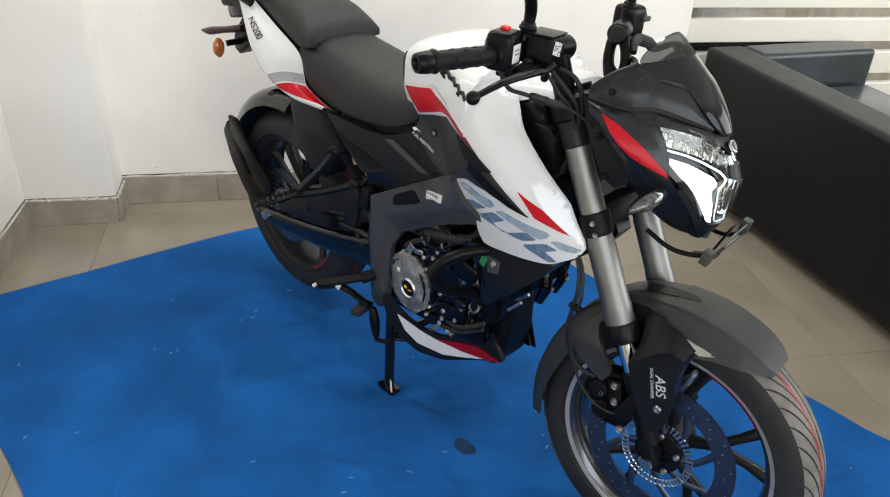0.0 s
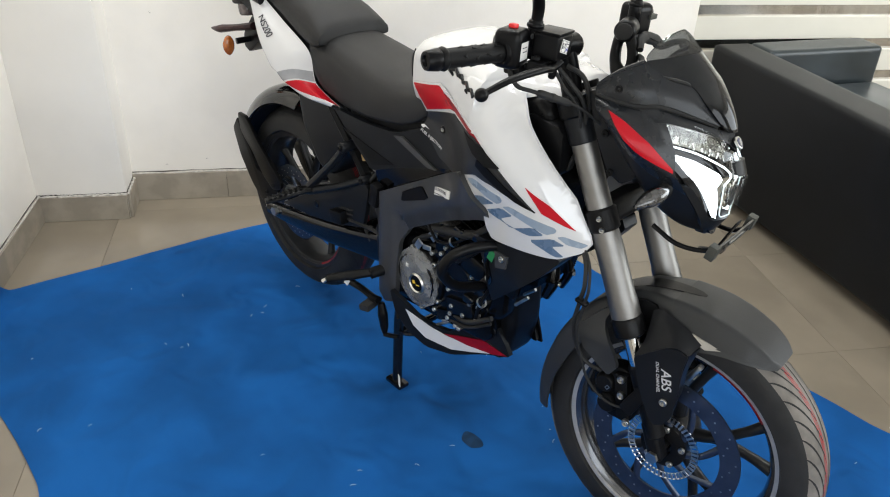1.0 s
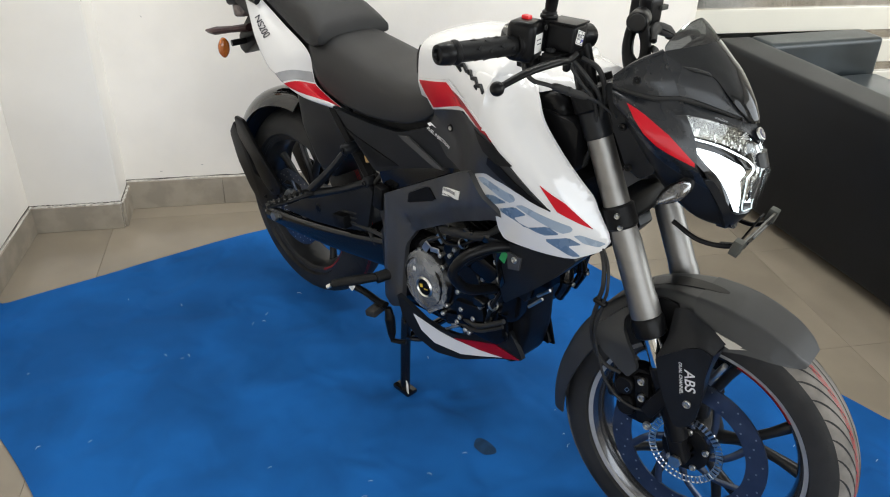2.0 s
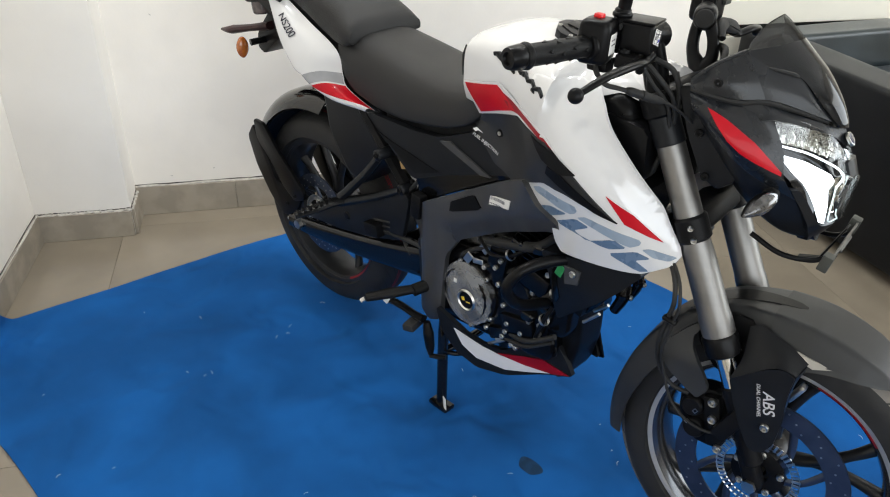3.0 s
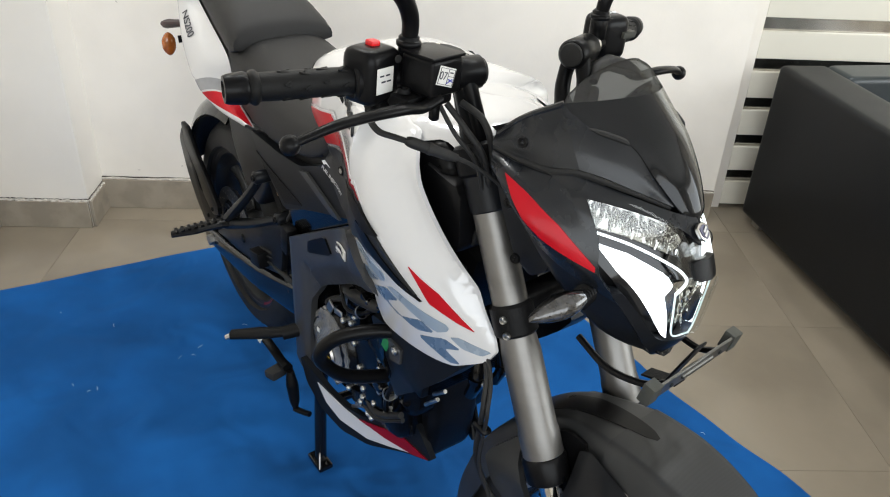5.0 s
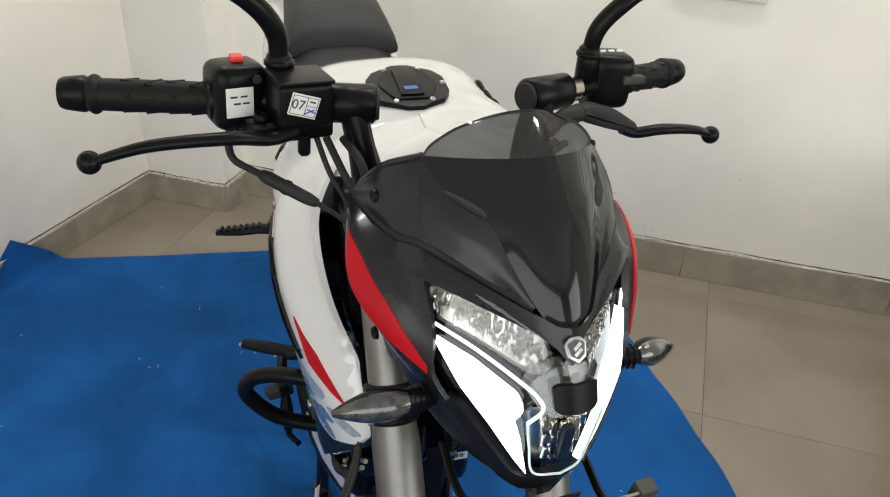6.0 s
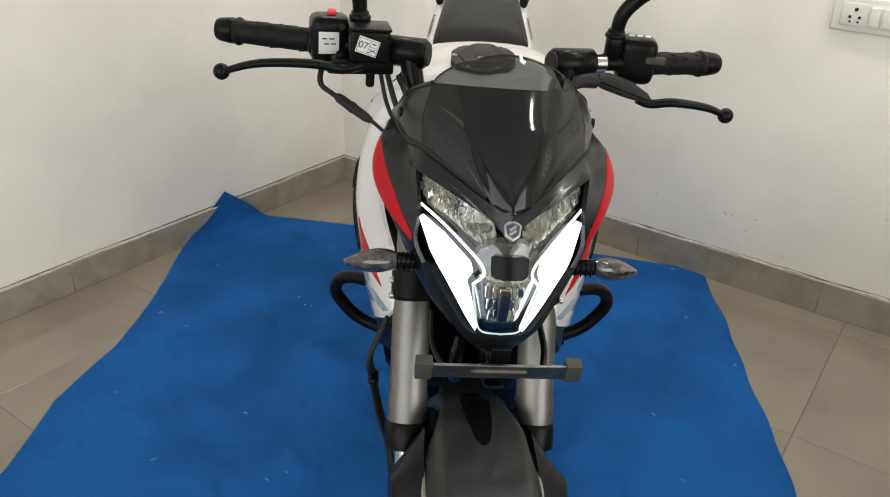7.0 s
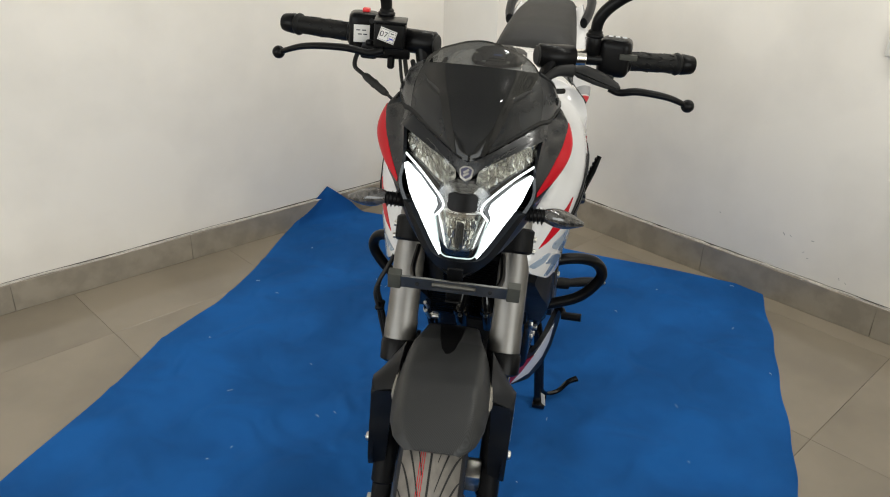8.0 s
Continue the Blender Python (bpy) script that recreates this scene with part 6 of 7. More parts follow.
for s in (-1, 1):
    for z in (0.723, 0.742):
        bm = bmesh.new()
        bolt(bm, fork(z, s * 0.120, 0.012), (0.2, s, 0), 0.0052, 0.005)
        fpart("clamp_bolt", bm, M_STEEL, lower_clamp)

# --- front mudguard ---
front_guard = new("front_mudguard")
front_guard.parent = bike
tagged(front_guard, "black front mudguard with carbon-look tip")


def fguard(q):
    return float(np.interp(q, [0, 0.025, 0.08, 0.20, 0.30, 0.38, 0.52, 0.62, 0.8, 1.0], [0.040, 0.060, 0.072, 0.080, 0.078, 0.062, 0.062, 0.070, 0.070, 0.064]))


def guard_radius(q):
    return float(np.interp(q, [0, 0.06, 0.15, 0.27, 0.40, 0.49, 0.67, 0.77, 1], [0.304, 0.310, 0.315, 0.320, 0.327, 0.323, 0.310, 0.304, 0.305]))


bm = fender(FRONT_AXLE, guard_radius, fguard, 59.2, 193, lambda q: float(np.interp(q, [0, 0.06, 0.15, 0.25, 0.36, 0.45, 0.8, 1], [0.006, 0.030, 0.056, 0.084, 0.084, 0.064, 0.045, 0.03])), 60, 30, 0.0035, True)
fpart("guard_shell", bm, M_GUARD, front_guard, "", 60)
# carbon-look film on the tip, a black spine behind it
bm = fender(FRONT_AXLE, lambda q: guard_radius(0.30 * q) + 0.0012, lambda q: 0.992 * fguard(0.30 * q), 59.4, 99.2, lambda q: float(np.interp(0.30 * q, [0, 0.06, 0.15, 0.25, 0.36], [0.006, 0.030, 0.056, 0.084, 0.084])) * 0.80, 30, 30, 0.001, True)
fpart("carbon_tip", bm, M_CARBON, front_guard, "grey carbon-look tip", 60)
bm = bmesh.new()
rows = []
for q in np.linspace(0, 1, 16):
    a = radians(92 + 36 * q)
    w = 0.004 + 0.030 * q ** 0.45
    rad = guard_radius((36 + 36 * q) / 137) + 0.0018
    rows.append([(FRONT_AXLE.x + (rad - d) * math.cos(a), yy, FRONT_AXLE.z + (rad - d) * math.sin(a)) for yy, d in ((-w, 0.012), (-w * 0.8, 0.001), (w * 0.8, 0.001), (w, 0.012))])
fpart("spine", loft(rows), M_BLACK, front_guard, "black raised spine", 40)


ABS_COVER = [(1.279, 0.496), (1.293, 0.458), (1.315, 0.415), (1.337, 0.380), (1.350, 0.374), (1.364, 0.380), (1.376, 0.403), (1.378, 0.442), (1.374, 0.485), (1.374, 0.520), (1.376, 0.543), (1.358, 0.553), (1.335, 0.545), (1.302, 0.517)]
REAR_LEG = [(1.146, 0.498), (1.167, 0.456), (1.206, 0.430), (1.232, 0.420), (1.248, 0.447), (1.231, 0.475), (1.202, 0.509), (1.196, 0.530), (1.206, 0.551), (1.219, 0.566), (1.188, 0.548)]
FORK_ARCH = [(1.196, 0.530), (1.206, 0.551), (1.222, 0.570), (1.250, 0.588), (1.284, 0.586), (1.290, 0.540), (1.282, 0.495), (1.262, 0.470), (1.240, 0.470), (1.204, 0.508)]
FLASH = [(1.324, 0.574), (1.338, 0.5745), (1.397, 0.5655), (1.420, 0.560), (1.392, 0.5515)]
WING = [[(1.279, -0.116, 0.496), (1.302, -0.1185, 0.517), (1.335, -0.1185, 0.546), (1.358, -0.116, 0.553), (1.377, -0.109, 0.544)], [(1.287, -0.100, 0.536), (1.306, -0.101, 0.553), (1.335, -0.099, 0.567), (1.358, -0.097, 0.565), (1.380, -0.092, 0.552)], [(1.280, -0.072, 0.582), (1.298, -0.073, 0.592), (1.328, -0.075, 0.583), (1.356, -0.076, 0.574), (1.386, -0.077, 0.560)]]
LIP = [[(1.377, -0.109, 0.544), (1.375, -0.1155, 0.495), (1.379, -0.1155, 0.442), (1.366, -0.1145, 0.382)], [(1.384, -0.078, 0.552), (1.374, -0.082, 0.500), (1.374, -0.084, 0.445), (1.360, -0.088, 0.388)]]
M_BEIGE = material("beige_decal", (0.33, 0.31, 0.27), 0.35, vary=0.04, scale=30)


def guard_side(x, z):
    """Half width of the mudguard's sloping side at a place on it."""
    dx, dz = x - FRONT_AXLE.x, z - FRONT_AXLE.z
    q = (math.degrees(math.atan2(dz, dx)) - 59.2) / 133.8
    t = 0.64 + 0.36 * min(1.0, max(0.0, (guard_radius(q) - math.hypot(dx, dz)) / 0.078)) ** 0.8
    return fguard(q) * (math.sin(t * math.pi / 2) * 0.35 + t * 0.65)


def from_axle(co):
    return (Vector(co) - Vector((1.30, 0, 0.45))).normalized()


for s in (-1, 1):
    def bowed(x, z, s=s):
        return Vector((x, s * (0.116 + 0.0025 * math.sin(min(1, max(0, (x - 1.29) / 0.08)) * math.pi)), z))
    cover = fpart("fork_shield", sheet(rounded(ABS_COVER, 0.10), bowed, 0.014, 0.008, lambda co, s=s: (0, s, 0)), M_SATIN, front_guard, "black fork shield with white lettering", 50)
    fpart("shield_wing", sheet(UNIT_SQUARE, cage(WING, s), 0.0834, 0.005, from_axle), M_SATIN, front_guard, "", 60)
    fpart("shield_front", sheet(UNIT_SQUARE, cage(LIP, s), 0.0834, 0.005, lambda co: (1, 0, 0)), M_SATIN, front_guard, "", 60)
    bm = sheet(rounded(REAR_LEG, 0.14), lambda x, z, s=s: Vector((x, s * (0.104 - 0.35 * max(0, z - 0.49) - 0.002 * math.cos(60 * (x - 1.2))), z)), 0.014, 0.010, lambda co, s=s: (0, s, 0))
    fpart("rear_leg", bm, M_GUARD, front_guard, "", 50)
    fpart("fork_arch", sheet(rounded(FORK_ARCH, 0.14), lambda x, z, s=s: Vector((x, s * (0.0655 - 0.10 * max(0, z - 0.54)), z)), 0.02, 0.006, lambda co, s=s: (0, s, 0)), M_BLACK, front_guard, "black arch behind the fork leg", 50)
    fpart("beige_flash", sheet(FLASH, lambda x, z, s=s: Vector((x, s * (guard_side(x, z) + 0.0065), z)), 0.01, 0.003, lambda co, s=s: (0, s, 0)), M_BEIGE, front_guard, "beige flash decal")
    turn = Euler((radians(90), radians(76), 0)) if s < 0 else Euler((radians(90), radians(-76), radians(180)))
    for text, size, x, z in (("ABS", 0.0265, 1.350, 0.481), ("DUAL CHANNEL", 0.0085, 1.334, 0.480)):
        wording("lettering", text, size, Matrix.Translation((x, 0, z)) @ turn.to_matrix().to_4x4(), M_DECALWHITE, cover, bend=lambda co, s=s: STEER @ (bowed(co.x, co.z, s) + Vector((0, s * (0.0010 + abs(co.y) * 0.2), 0))), offset=0.0004 if size > 0.02 else 0.0002, shear=0.15)
    bm = bmesh.new()
    bolt(bm, (1.356, s * 0.118, 0.432), (0, s, 0), 0.008, 0.005)
    fpart("shield_screw", bm, M_STEEL, cover)

# --- front caliper and lines ---
bm = slab(rounded([(1.198, 0.412), (1.232, 0.436), (1.262, 0.440), (1.280, 0.418), (1.288, 0.372), (1.296, 0.330), (1.276, 0.318), (1.240, 0.318), (1.214, 0.342), (1.200, 0.376)], 0.16), "y", -0.088, -0.050, 0.006, 2)
box(bm, (0.030, 0.020, 0.100), at(1.268, -0.092, 0.384, 0, -14, 0), 0.006, 2)
for x, z in ((1.226, 0.394), (1.238, 0.350)):
    lathe(bm, [(0.006, 0.013), (0.017, 0.013), (0.0205, 0.009), (0.022, 0.0)], between((x, -0.088, z), (x, -1.0, z)), 24)
for k in range(4):
    box(bm, (0.010, 0.034, 0.006), at(1.203 + 0.006 * k, -0.068, 0.398 - 0.018 * k, 0, 24, 0), 0.002, 1)
cal = fpart("brake_caliper", bm, M_MATT, bike, "black twin-piston front brake caliper")
for x, z in ((1.261, 0.425), (1.268, 0.390), (1.290, 0.334)):
    bm = bmesh.new()
    bolt(bm, (x, -0.102, z), (0, -1, 0), 0.0085, 0.007)
    fpart("caliper_bolt", bm, M_STEEL, cal)
bm = bmesh.new()
for k in range(2):
    for dx, dz, lx, lz in ((-0.004, 0, 0.0012, 0.007), (0.004, 0, 0.0012, 0.007), (0, 0.003, 0.008, 0.0012), (0, -0.003, 0.008, 0.0012)):
        box(bm, (lx, 0.0006, lz), at(1.225 + 0.010 * k, -0.1016, 0.362 + 0.028 * k) @ at(0, 0, 0, 0, -60, 0) @ at(dx, 0, dz))
fpart("caliper_print", bm, M_STEEL, cal, "fine cast outline marks")
part_clip = ((1.062, -0.102, 0.742), (1.140, -0.124, 0.670), (1.166, -0.146, 0.622), (1.160, -0.140, 0.576))
for path, r in ((part_clip + ((1.150, -0.128, 0.510), (1.160, -0.112, 0.452), (1.185, -0.104, 0.425), (1.215, -0.100, 0.420)), 0.0042),
                (tuple((x + 0.011, y - 0.003, z - 0.004) for x, y, z in part_clip) + ((1.160, -0.130, 0.500), (1.170, -0.112, 0.440), (1.190, -0.106, 0.392), (1.225, -0.106, 0.366), (1.262, -0.107, 0.362), (1.292, -0.104, 0.372)), 0.0030)):
    fpart("brake_hose", tubes((path, r, 8)), M_RUBBER, bike, "black front brake hose")
bm = boxes(((0.026, 0.016, 0.010), at(1.165, -0.141, 0.577, 0, 10, 0), 0.003, 1))
fpart("hose_clip", bm, M_BLACK, bike)
for size, place in (((0.040, 0.030, 0.050), at(1.345, 0.062, 0.37, 0, 20, 0)), ((0.012, 0.016, 0.045), at(1.378, -0.050, 0.478, 0, 25, 0))):
    fpart("mudguard_bracket", boxes((size, place, 0.005, 2)), M_STEEL, bike, "bright steel mudguard bracket")

# --- headlight and nose cowl (outlines across the front: y, z) ---
head = new("headlight")
head.parent = bike
tagged(head, "angular headlight unit with lit white daytime lamps")


def npart(name, poly, off, thick, mat, parent, label="", step=0.012, angle=45, cut=0.1):
    bm = sheet(rounded(poly, cut), on_nose(off), step, thick, nose_out)
    return fpart(name, bm, mat, parent, label, angle)


# dark back shell: everything sits on it
SHELL = [(0.0, 0.930), (-0.060, 0.950), (-0.100, 0.948), (-0.104, 0.920), (-0.100, 0.885), (-0.086, 0.841), (-0.048, 0.778), (-0.020, 0.750), (0.020, 0.750), (0.048, 0.778), (0.086, 0.841), (0.100, 0.885), (0.104, 0.920), (0.100, 0.948), (0.060, 0.950)]
npart("back_shell", SHELL, -0.030, 0.030, M_BLACK, head, "black headlight shell", 0.02)
FIELD = [(0.0, 0.896), (-0.016, 0.900), (-0.030, 0.918), (-0.092, 0.948), (-0.105, 0.943), (-0.103, 0.884), (-0.082, 0.848), (-0.040, 0.777), (0.040, 0.777), (0.082, 0.848), (0.103, 0.884), (0.105, 0.943), (0.092, 0.948), (0.030, 0.918), (0.016, 0.900)]
npart("lamp_field", FIELD, -0.018, 0.012, M_GLOSSBLACK, head, "gloss black lamp background", 0.015)
# reflector bowls behind the clear lens
UP = [(-0.1035, 0.9405), (-0.0915, 0.947), (-0.060, 0.940), (-0.019, 0.915), (-0.015, 0.900), (-0.024, 0.890), (-0.036, 0.8885), (-0.066, 0.902), (-0.102, 0.9125)]
LOW = [(-0.030, 0.8555), (0.030, 0.8555), (0.0365, 0.8425), (0.021, 0.788), (-0.021, 0.788), (-0.0365, 0.8425)]
WHITE = [(-0.1012, 0.8945), (-0.0760, 0.8860), (-0.0460, 0.8665), (-0.0425, 0.8575), (-0.0485, 0.8430), (-0.0380, 0.8140), (-0.0285, 0.7790), (-0.0410, 0.7960), (-0.0665, 0.8360), (-0.0868, 0.8640)]
GUIDE = [(-0.1020, 0.9085), (-0.073, 0.8985), (-0.0420, 0.8800), (-0.0300, 0.8690), (-0.0290, 0.8600), (-0.0390, 0.8460)]
FRAME = [(-0.0390, 0.8460), (-0.0335, 0.8180), (-0.0245, 0.7845), (0.0, 0.7835)]
BRIDGE = [(-0.015, 0.899), (-0.034, 0.8875), (-0.040, 0.8765), (-0.029, 0.858), (0.029, 0.858), (0.040, 0.8765), (0.034, 0.8875), (0.015, 0.899)]
BOX = [(-0.0225, 0.8860), (0.0225, 0.8860), (0.0215, 0.8625), (-0.0215, 0.8625)]
for m in (lambda p: p, mirror):
    npart("reflector_bed", m(UP), -0.012, 0.004, M_REFLECTOR, head, "faceted chrome reflector")
    bm = bmesh.new()
    rng = random.Random(4)
    for k in range(150):
        q = (k + 0.5) / 150
        y = -0.100 + 0.078 * q
        z = 0.931 - 0.032 * q + rng.uniform(-0.013, 0.012)
        y *= 1 if m is not mirror else -1
        box(bm, (0.003, rng.uniform(0.0016, 0.003), rng.uniform(0.006, 0.013)), at(nose(y, z) - 0.010, y, z, 12 + rng.uniform(-8, 8), rng.uniform(-14, 14), rng.uniform(-16, 16)), 0.0005, 1)
    fpart("reflector_insert", bm, M_REFLECTOR, head)
    npart("upper_lens", m(UP), 0.0, 0.0025, M_CLEAR, head, "clear upper lamp lens")
    npart("daytime_lamp", m(WHITE), 0.0, 0.010, M_DRL, head, "brightly lit white daytime running lamp", cut=0.05)
    for title, line, r, glowing, text in (("light_guide", GUIDE, 0.0016, M_GUIDE, "thin lit light guide"), ("lens_frame", FRAME, 0.0012, M_FRAMEGLOW, "pale lit lens frame")):
        route = [on_nose(0.0015)(y if m is not mirror else -y, z) for y, z in line]
        fpart(title, tubes((route, r, 8, 6)), glowing, head, text, 60)
npart("lower_reflector", LOW, -0.014, 0.004, M_REFLECTOR, head, "chrome lower reflector")
for k in range(6):
    for j in range(3):
        y, z = -0.0200 + 0.0080 * k, 0.836 - 0.0165 * j
        y *= 1 - 0.16 * j
        fpart("reflector_facet", boxes(((0.004, 0.0066 - 0.0006 * j, 0.0145), at(nose(y, z) - 0.010, y, z, 4 * (k % 2), -12 + 9 * ((k + j) % 3), 22 - 8.5 * k), 0.001, 1)), M_REFLECTOR, head)
bm = boxes(((0.012, 0.012, 0.040), at(1.340, 0, 0.820, 0, 4, 0), 0.003, 2))
fpart("low_beam_module", bm, M_SATIN, head, "dark low beam module")
npart("lower_lens", LOW, 0.009, 0.003, M_CLEAR, head, "clear lower lamp lens")
npart("centre_bed", BRIDGE, -0.010, 0.004, M_BROWNSMOKE, head, "smoked bed between the lamps")
npart("centre_box", BOX, 0.0075, 0.010, M_BLACK, head, "black block over the low beam", cut=0.12)
npart("centre_lens", BRIDGE, 0.004, 0.0025, M_CLEAR, head, "clear lens between the lamps")
CHIN = [(-0.085, 0.843), (-0.044, 0.783), (-0.032, 0.776), (0.032, 0.776), (0.044, 0.783), (0.085, 0.843), (0.096, 0.843), (0.052, 0.772), (0.018, 0.738), (-0.018, 0.738), (-0.052, 0.772), (-0.096, 0.843)]
npart("chin", CHIN, 0.002, 0.02, M_SATIN, head, "black chin under the lamp")


def outward(co):
    return (Vector(co) - Vector((1.18, 0, 0.90))).normalized()


def shell(name, rows, s, mat, parent, label="", lift=0.0, thick=0.006, poly=UNIT_SQUARE, step=0.0834, angle=32):
    return fpart(name, sheet(poly, cage(rows, s, lift), step, thick, outward), mat, parent, label, angle)


# places on the right half: rear end, corner of the screen, the joint under the cowl, the lamp's upper edge
CORNER_R, VENT_OUT, VENT_IN, COWL_TIP = (1.171, -0.088, 1.030), (1.205, -0.078, 1.010), (1.244, -0.053, 1.000), (1.296, -0.028, 0.942)
JOINT = [(1.113, -0.132, 0.969), (1.150, -0.123, 0.963), (1.186, -0.112, 0.961), (1.216, -0.098, 0.966), (1.255, -0.066, 0.955), (1.296, -0.027, 0.938)]
COWL_REAR = [[(1.110, -0.124, 0.981), (1.138, -0.113, 1.008), CORNER_R], [(1.113, -0.131, 0.975), (1.157, -0.121, 0.986), (1.196, -0.098, 1.000)], [(1.114, -0.132, 0.970), (1.176, -0.116, 0.964), (1.216, -0.099, 0.969)]]
COWL_FRONT = [[CORNER_R, VENT_OUT, VENT_IN, (1.270, -0.042, 0.972), COWL_TIP], [(1.195, -0.098, 1.000), (1.222, -0.084, 0.990), (1.251, -0.063, 0.979), (1.275, -0.046, 0.960), (1.297, -0.028, 0.941)], [(1.216, -0.099, 0.969), (1.236, -0.084, 0.965), (1.258, -0.066, 0.957), (1.278, -0.046, 0.948), (1.298, -0.028, 0.940)]]
BROW_FACE = [[(1.186, -0.114, 0.957), (1.216, -0.100, 0.962), (1.255, -0.068, 0.950), (1.296, -0.028, 0.934), (1.3175, 0.0, 0.927)], [(1.212, -0.112, 0.948), (1.240, -0.098, 0.950), (1.270, -0.066, 0.940), (1.303, -0.026, 0.925), (1.324, 0.0, 0.912)], [(1.222, -0.114, 0.942), (1.240, -0.106, 0.945), (1.281, -0.063, 0.933), (1.312, -0.020, 0.915), (1.331, 0.0, 0.896)]]
SIDE_FACE = [[(1.113, -0.133, 0.966), (1.150, -0.128, 0.960), (1.188, -0.115, 0.956), (1.238, -0.107, 0.944)], [(1.119, -0.141, 0.958), (1.160, -0.147, 0.951), (1.212, -0.134, 0.927), (1.262, -0.103, 0.900)], [(1.124, -0.141, 0.944), (1.180, -0.157, 0.921), (1.226, -0.139, 0.892), (1.273, -0.105, 0.862)], [(1.135, -0.126, 0.925), (1.185, -0.140, 0.893), (1.234, -0.122, 0.858), (1.296, -0.082, 0.824)]]
UNDER_FACE = [SIDE_FACE[-1], [(1.165, -0.100, 0.870), (1.205, -0.108, 0.838), (1.255, -0.092, 0.800), (1.318, -0.045, 0.776)], [(1.205, -0.060, 0.800), (1.240, -0.066, 0.780), (1.280, -0.050, 0.756), (1.326, -0.012, 0.742)], [(1.210, 0.0, 0.795), (1.245, 0.0, 0.768), (1.285, 0.0, 0.748), (1.328, 0.0, 0.740)]]
RED_FLASH = [(0.25, 0.36), (0.48, 0.36), (0.72, 0.42), (0.98, 0.60), (0.97, 0.66), (0.76, 0.70), (0.55, 0.74), (0.40, 0.70), (0.31, 0.56)]
for s in (-1, 1):
    cowl = shell("side_cowl", SIDE_FACE, s, M_COWL, head, "black side cowl with a red flash")
    shell("red_flash", SIDE_FACE, s, M_RED, cowl, "red flash", 0.0012, 0.002, RED_FLASH, 0.04)
    shell("under_cowl", UNDER_FACE, s, M_SATIN, head, "black lower cowl under the lamp")
    visor = shell("nose_cowl", COWL_REAR, s, M_COWL, head, "charcoal cowl beside the windscreen", 0.003, 0.010)
    shell("cowl_facet", COWL_FRONT, s, M_COWL, visor, "", 0.003, 0.010)
    shell("brow", BROW_FACE, s, M_COWL, head, "black brow over the lamps", 0.001, 0.010)
    fpart("joint_gap", tubes(([(x, -s * y, z) for x, y, z in JOINT], [0.0032, 0.0045, 0.0050, 0.0050, 0.0042, 0.0025], 8, 6)), M_HOLE, head, "dark gap under the cowl")
    edge = [(1.110, -0.124, 0.981), (1.138, -0.113, 1.009), (1.171, -0.089, 1.031)]
    fpart("cowl_edge", tubes(([(x, -s * y, z) for x, y, z in edge], 0.0042, 8, 6)), M_COWL, visor)
BADGE = Matrix.Translation((1.3265, 0, 0.912)) @ Matrix.Rotation(radians(-38), 4, "Y")
bm = slab(rounded([(-0.0085, -0.007), (-0.0105, 0.006), (-0.005, 0.0105), (0.005, 0.0105), (0.0105, 0.006), (0.0085, -0.007), (0.0, -0.0125)], 0.1), "x", 0.000, 0.0050, 0.001)
bmesh.ops.transform(bm, matrix=BADGE, verts=bm.verts)
badge = fpart("badge", bm, M_STEEL, head, "small silver and dark badge")
bm = slab(rounded([(-0.0065, -0.005), (-0.0082, 0.005), (0.0, 0.0085), (0.0082, 0.005), (0.0065, -0.005), (0.0, -0.0095)], 0.1), "x", 0.0045, 0.0060)
bmesh.ops.transform(bm, matrix=BADGE, verts=bm.verts)
fpart("badge_field", bm, material("badge_slate", (0.06, 0.06, 0.11), 0.3), badge)
bm = boxes(((0.002, 0.009, 0.003), BADGE @ at(0.0062, 0, 0.002, 35, 0, 0)), ((0.002, 0.009, 0.003), BADGE @ at(0.0062, 0, -0.003, 35, 0, 0)))
fpart("badge_mark", bm, M_STEEL, badge)
# windscreen: rows from the tip up, each from the right edge over the crown to the left edge
SCREEN = []
for (ex, ey, ez), (cx, cz) in zip([(1.3125, -0.013, 0.9300), (1.3030, -0.0255, 0.9385), (1.275, -0.042, 0.969), (1.245, -0.054, 0.998), (1.208, -0.076, 1.007), (1.173, -0.087, 1.029), (1.174, -0.066, 1.051), (1.178, -0.036, 1.064)],
                                  [(1.3175, 0.9295), (1.314, 0.940), (1.299, 0.966), (1.271, 1.000), (1.250, 1.019), (1.223, 1.042), (1.197, 1.063), (1.185, 1.072)]):
    mx, mz = 0.36 * ex + 0.64 * cx, 0.36 * ez + 0.64 * cz
    SCREEN.append([(ex, ey, ez), (mx, ey * 0.58, mz), (cx, 0.0, cz), (mx, -ey * 0.58, mz), (ex, -ey, ez)])
bm = bmesh.new()
NU, NV, SPLIT = 28, 42, 30
outer_face = [[curve_at([curve_at(row, i / NU) for row in SCREEN], k / NV) for i in range(NU + 1)] for k in range(NV + 1)]
sides = []
for depth in (0.004, 0.001):
    sides.append([[bm.verts.new(p + outward(p) * depth) for p in row] for row in outer_face])
for f, rows in enumerate(sides):
    for k in range(NV):
        for i in range(NU):
            quad = (rows[k][i], rows[k][i + 1], rows[k + 1][i + 1], rows[k + 1][i])
            bm.faces.new(quad if f == 0 else quad[::-1]).material_index = 0 if k >= SPLIT else 1
rim_a, rim_b = ([r[0] for r in q] + q[-1][1:] + [r[-1] for r in q[-2::-1]] + q[0][-2:0:-1] for q in sides)
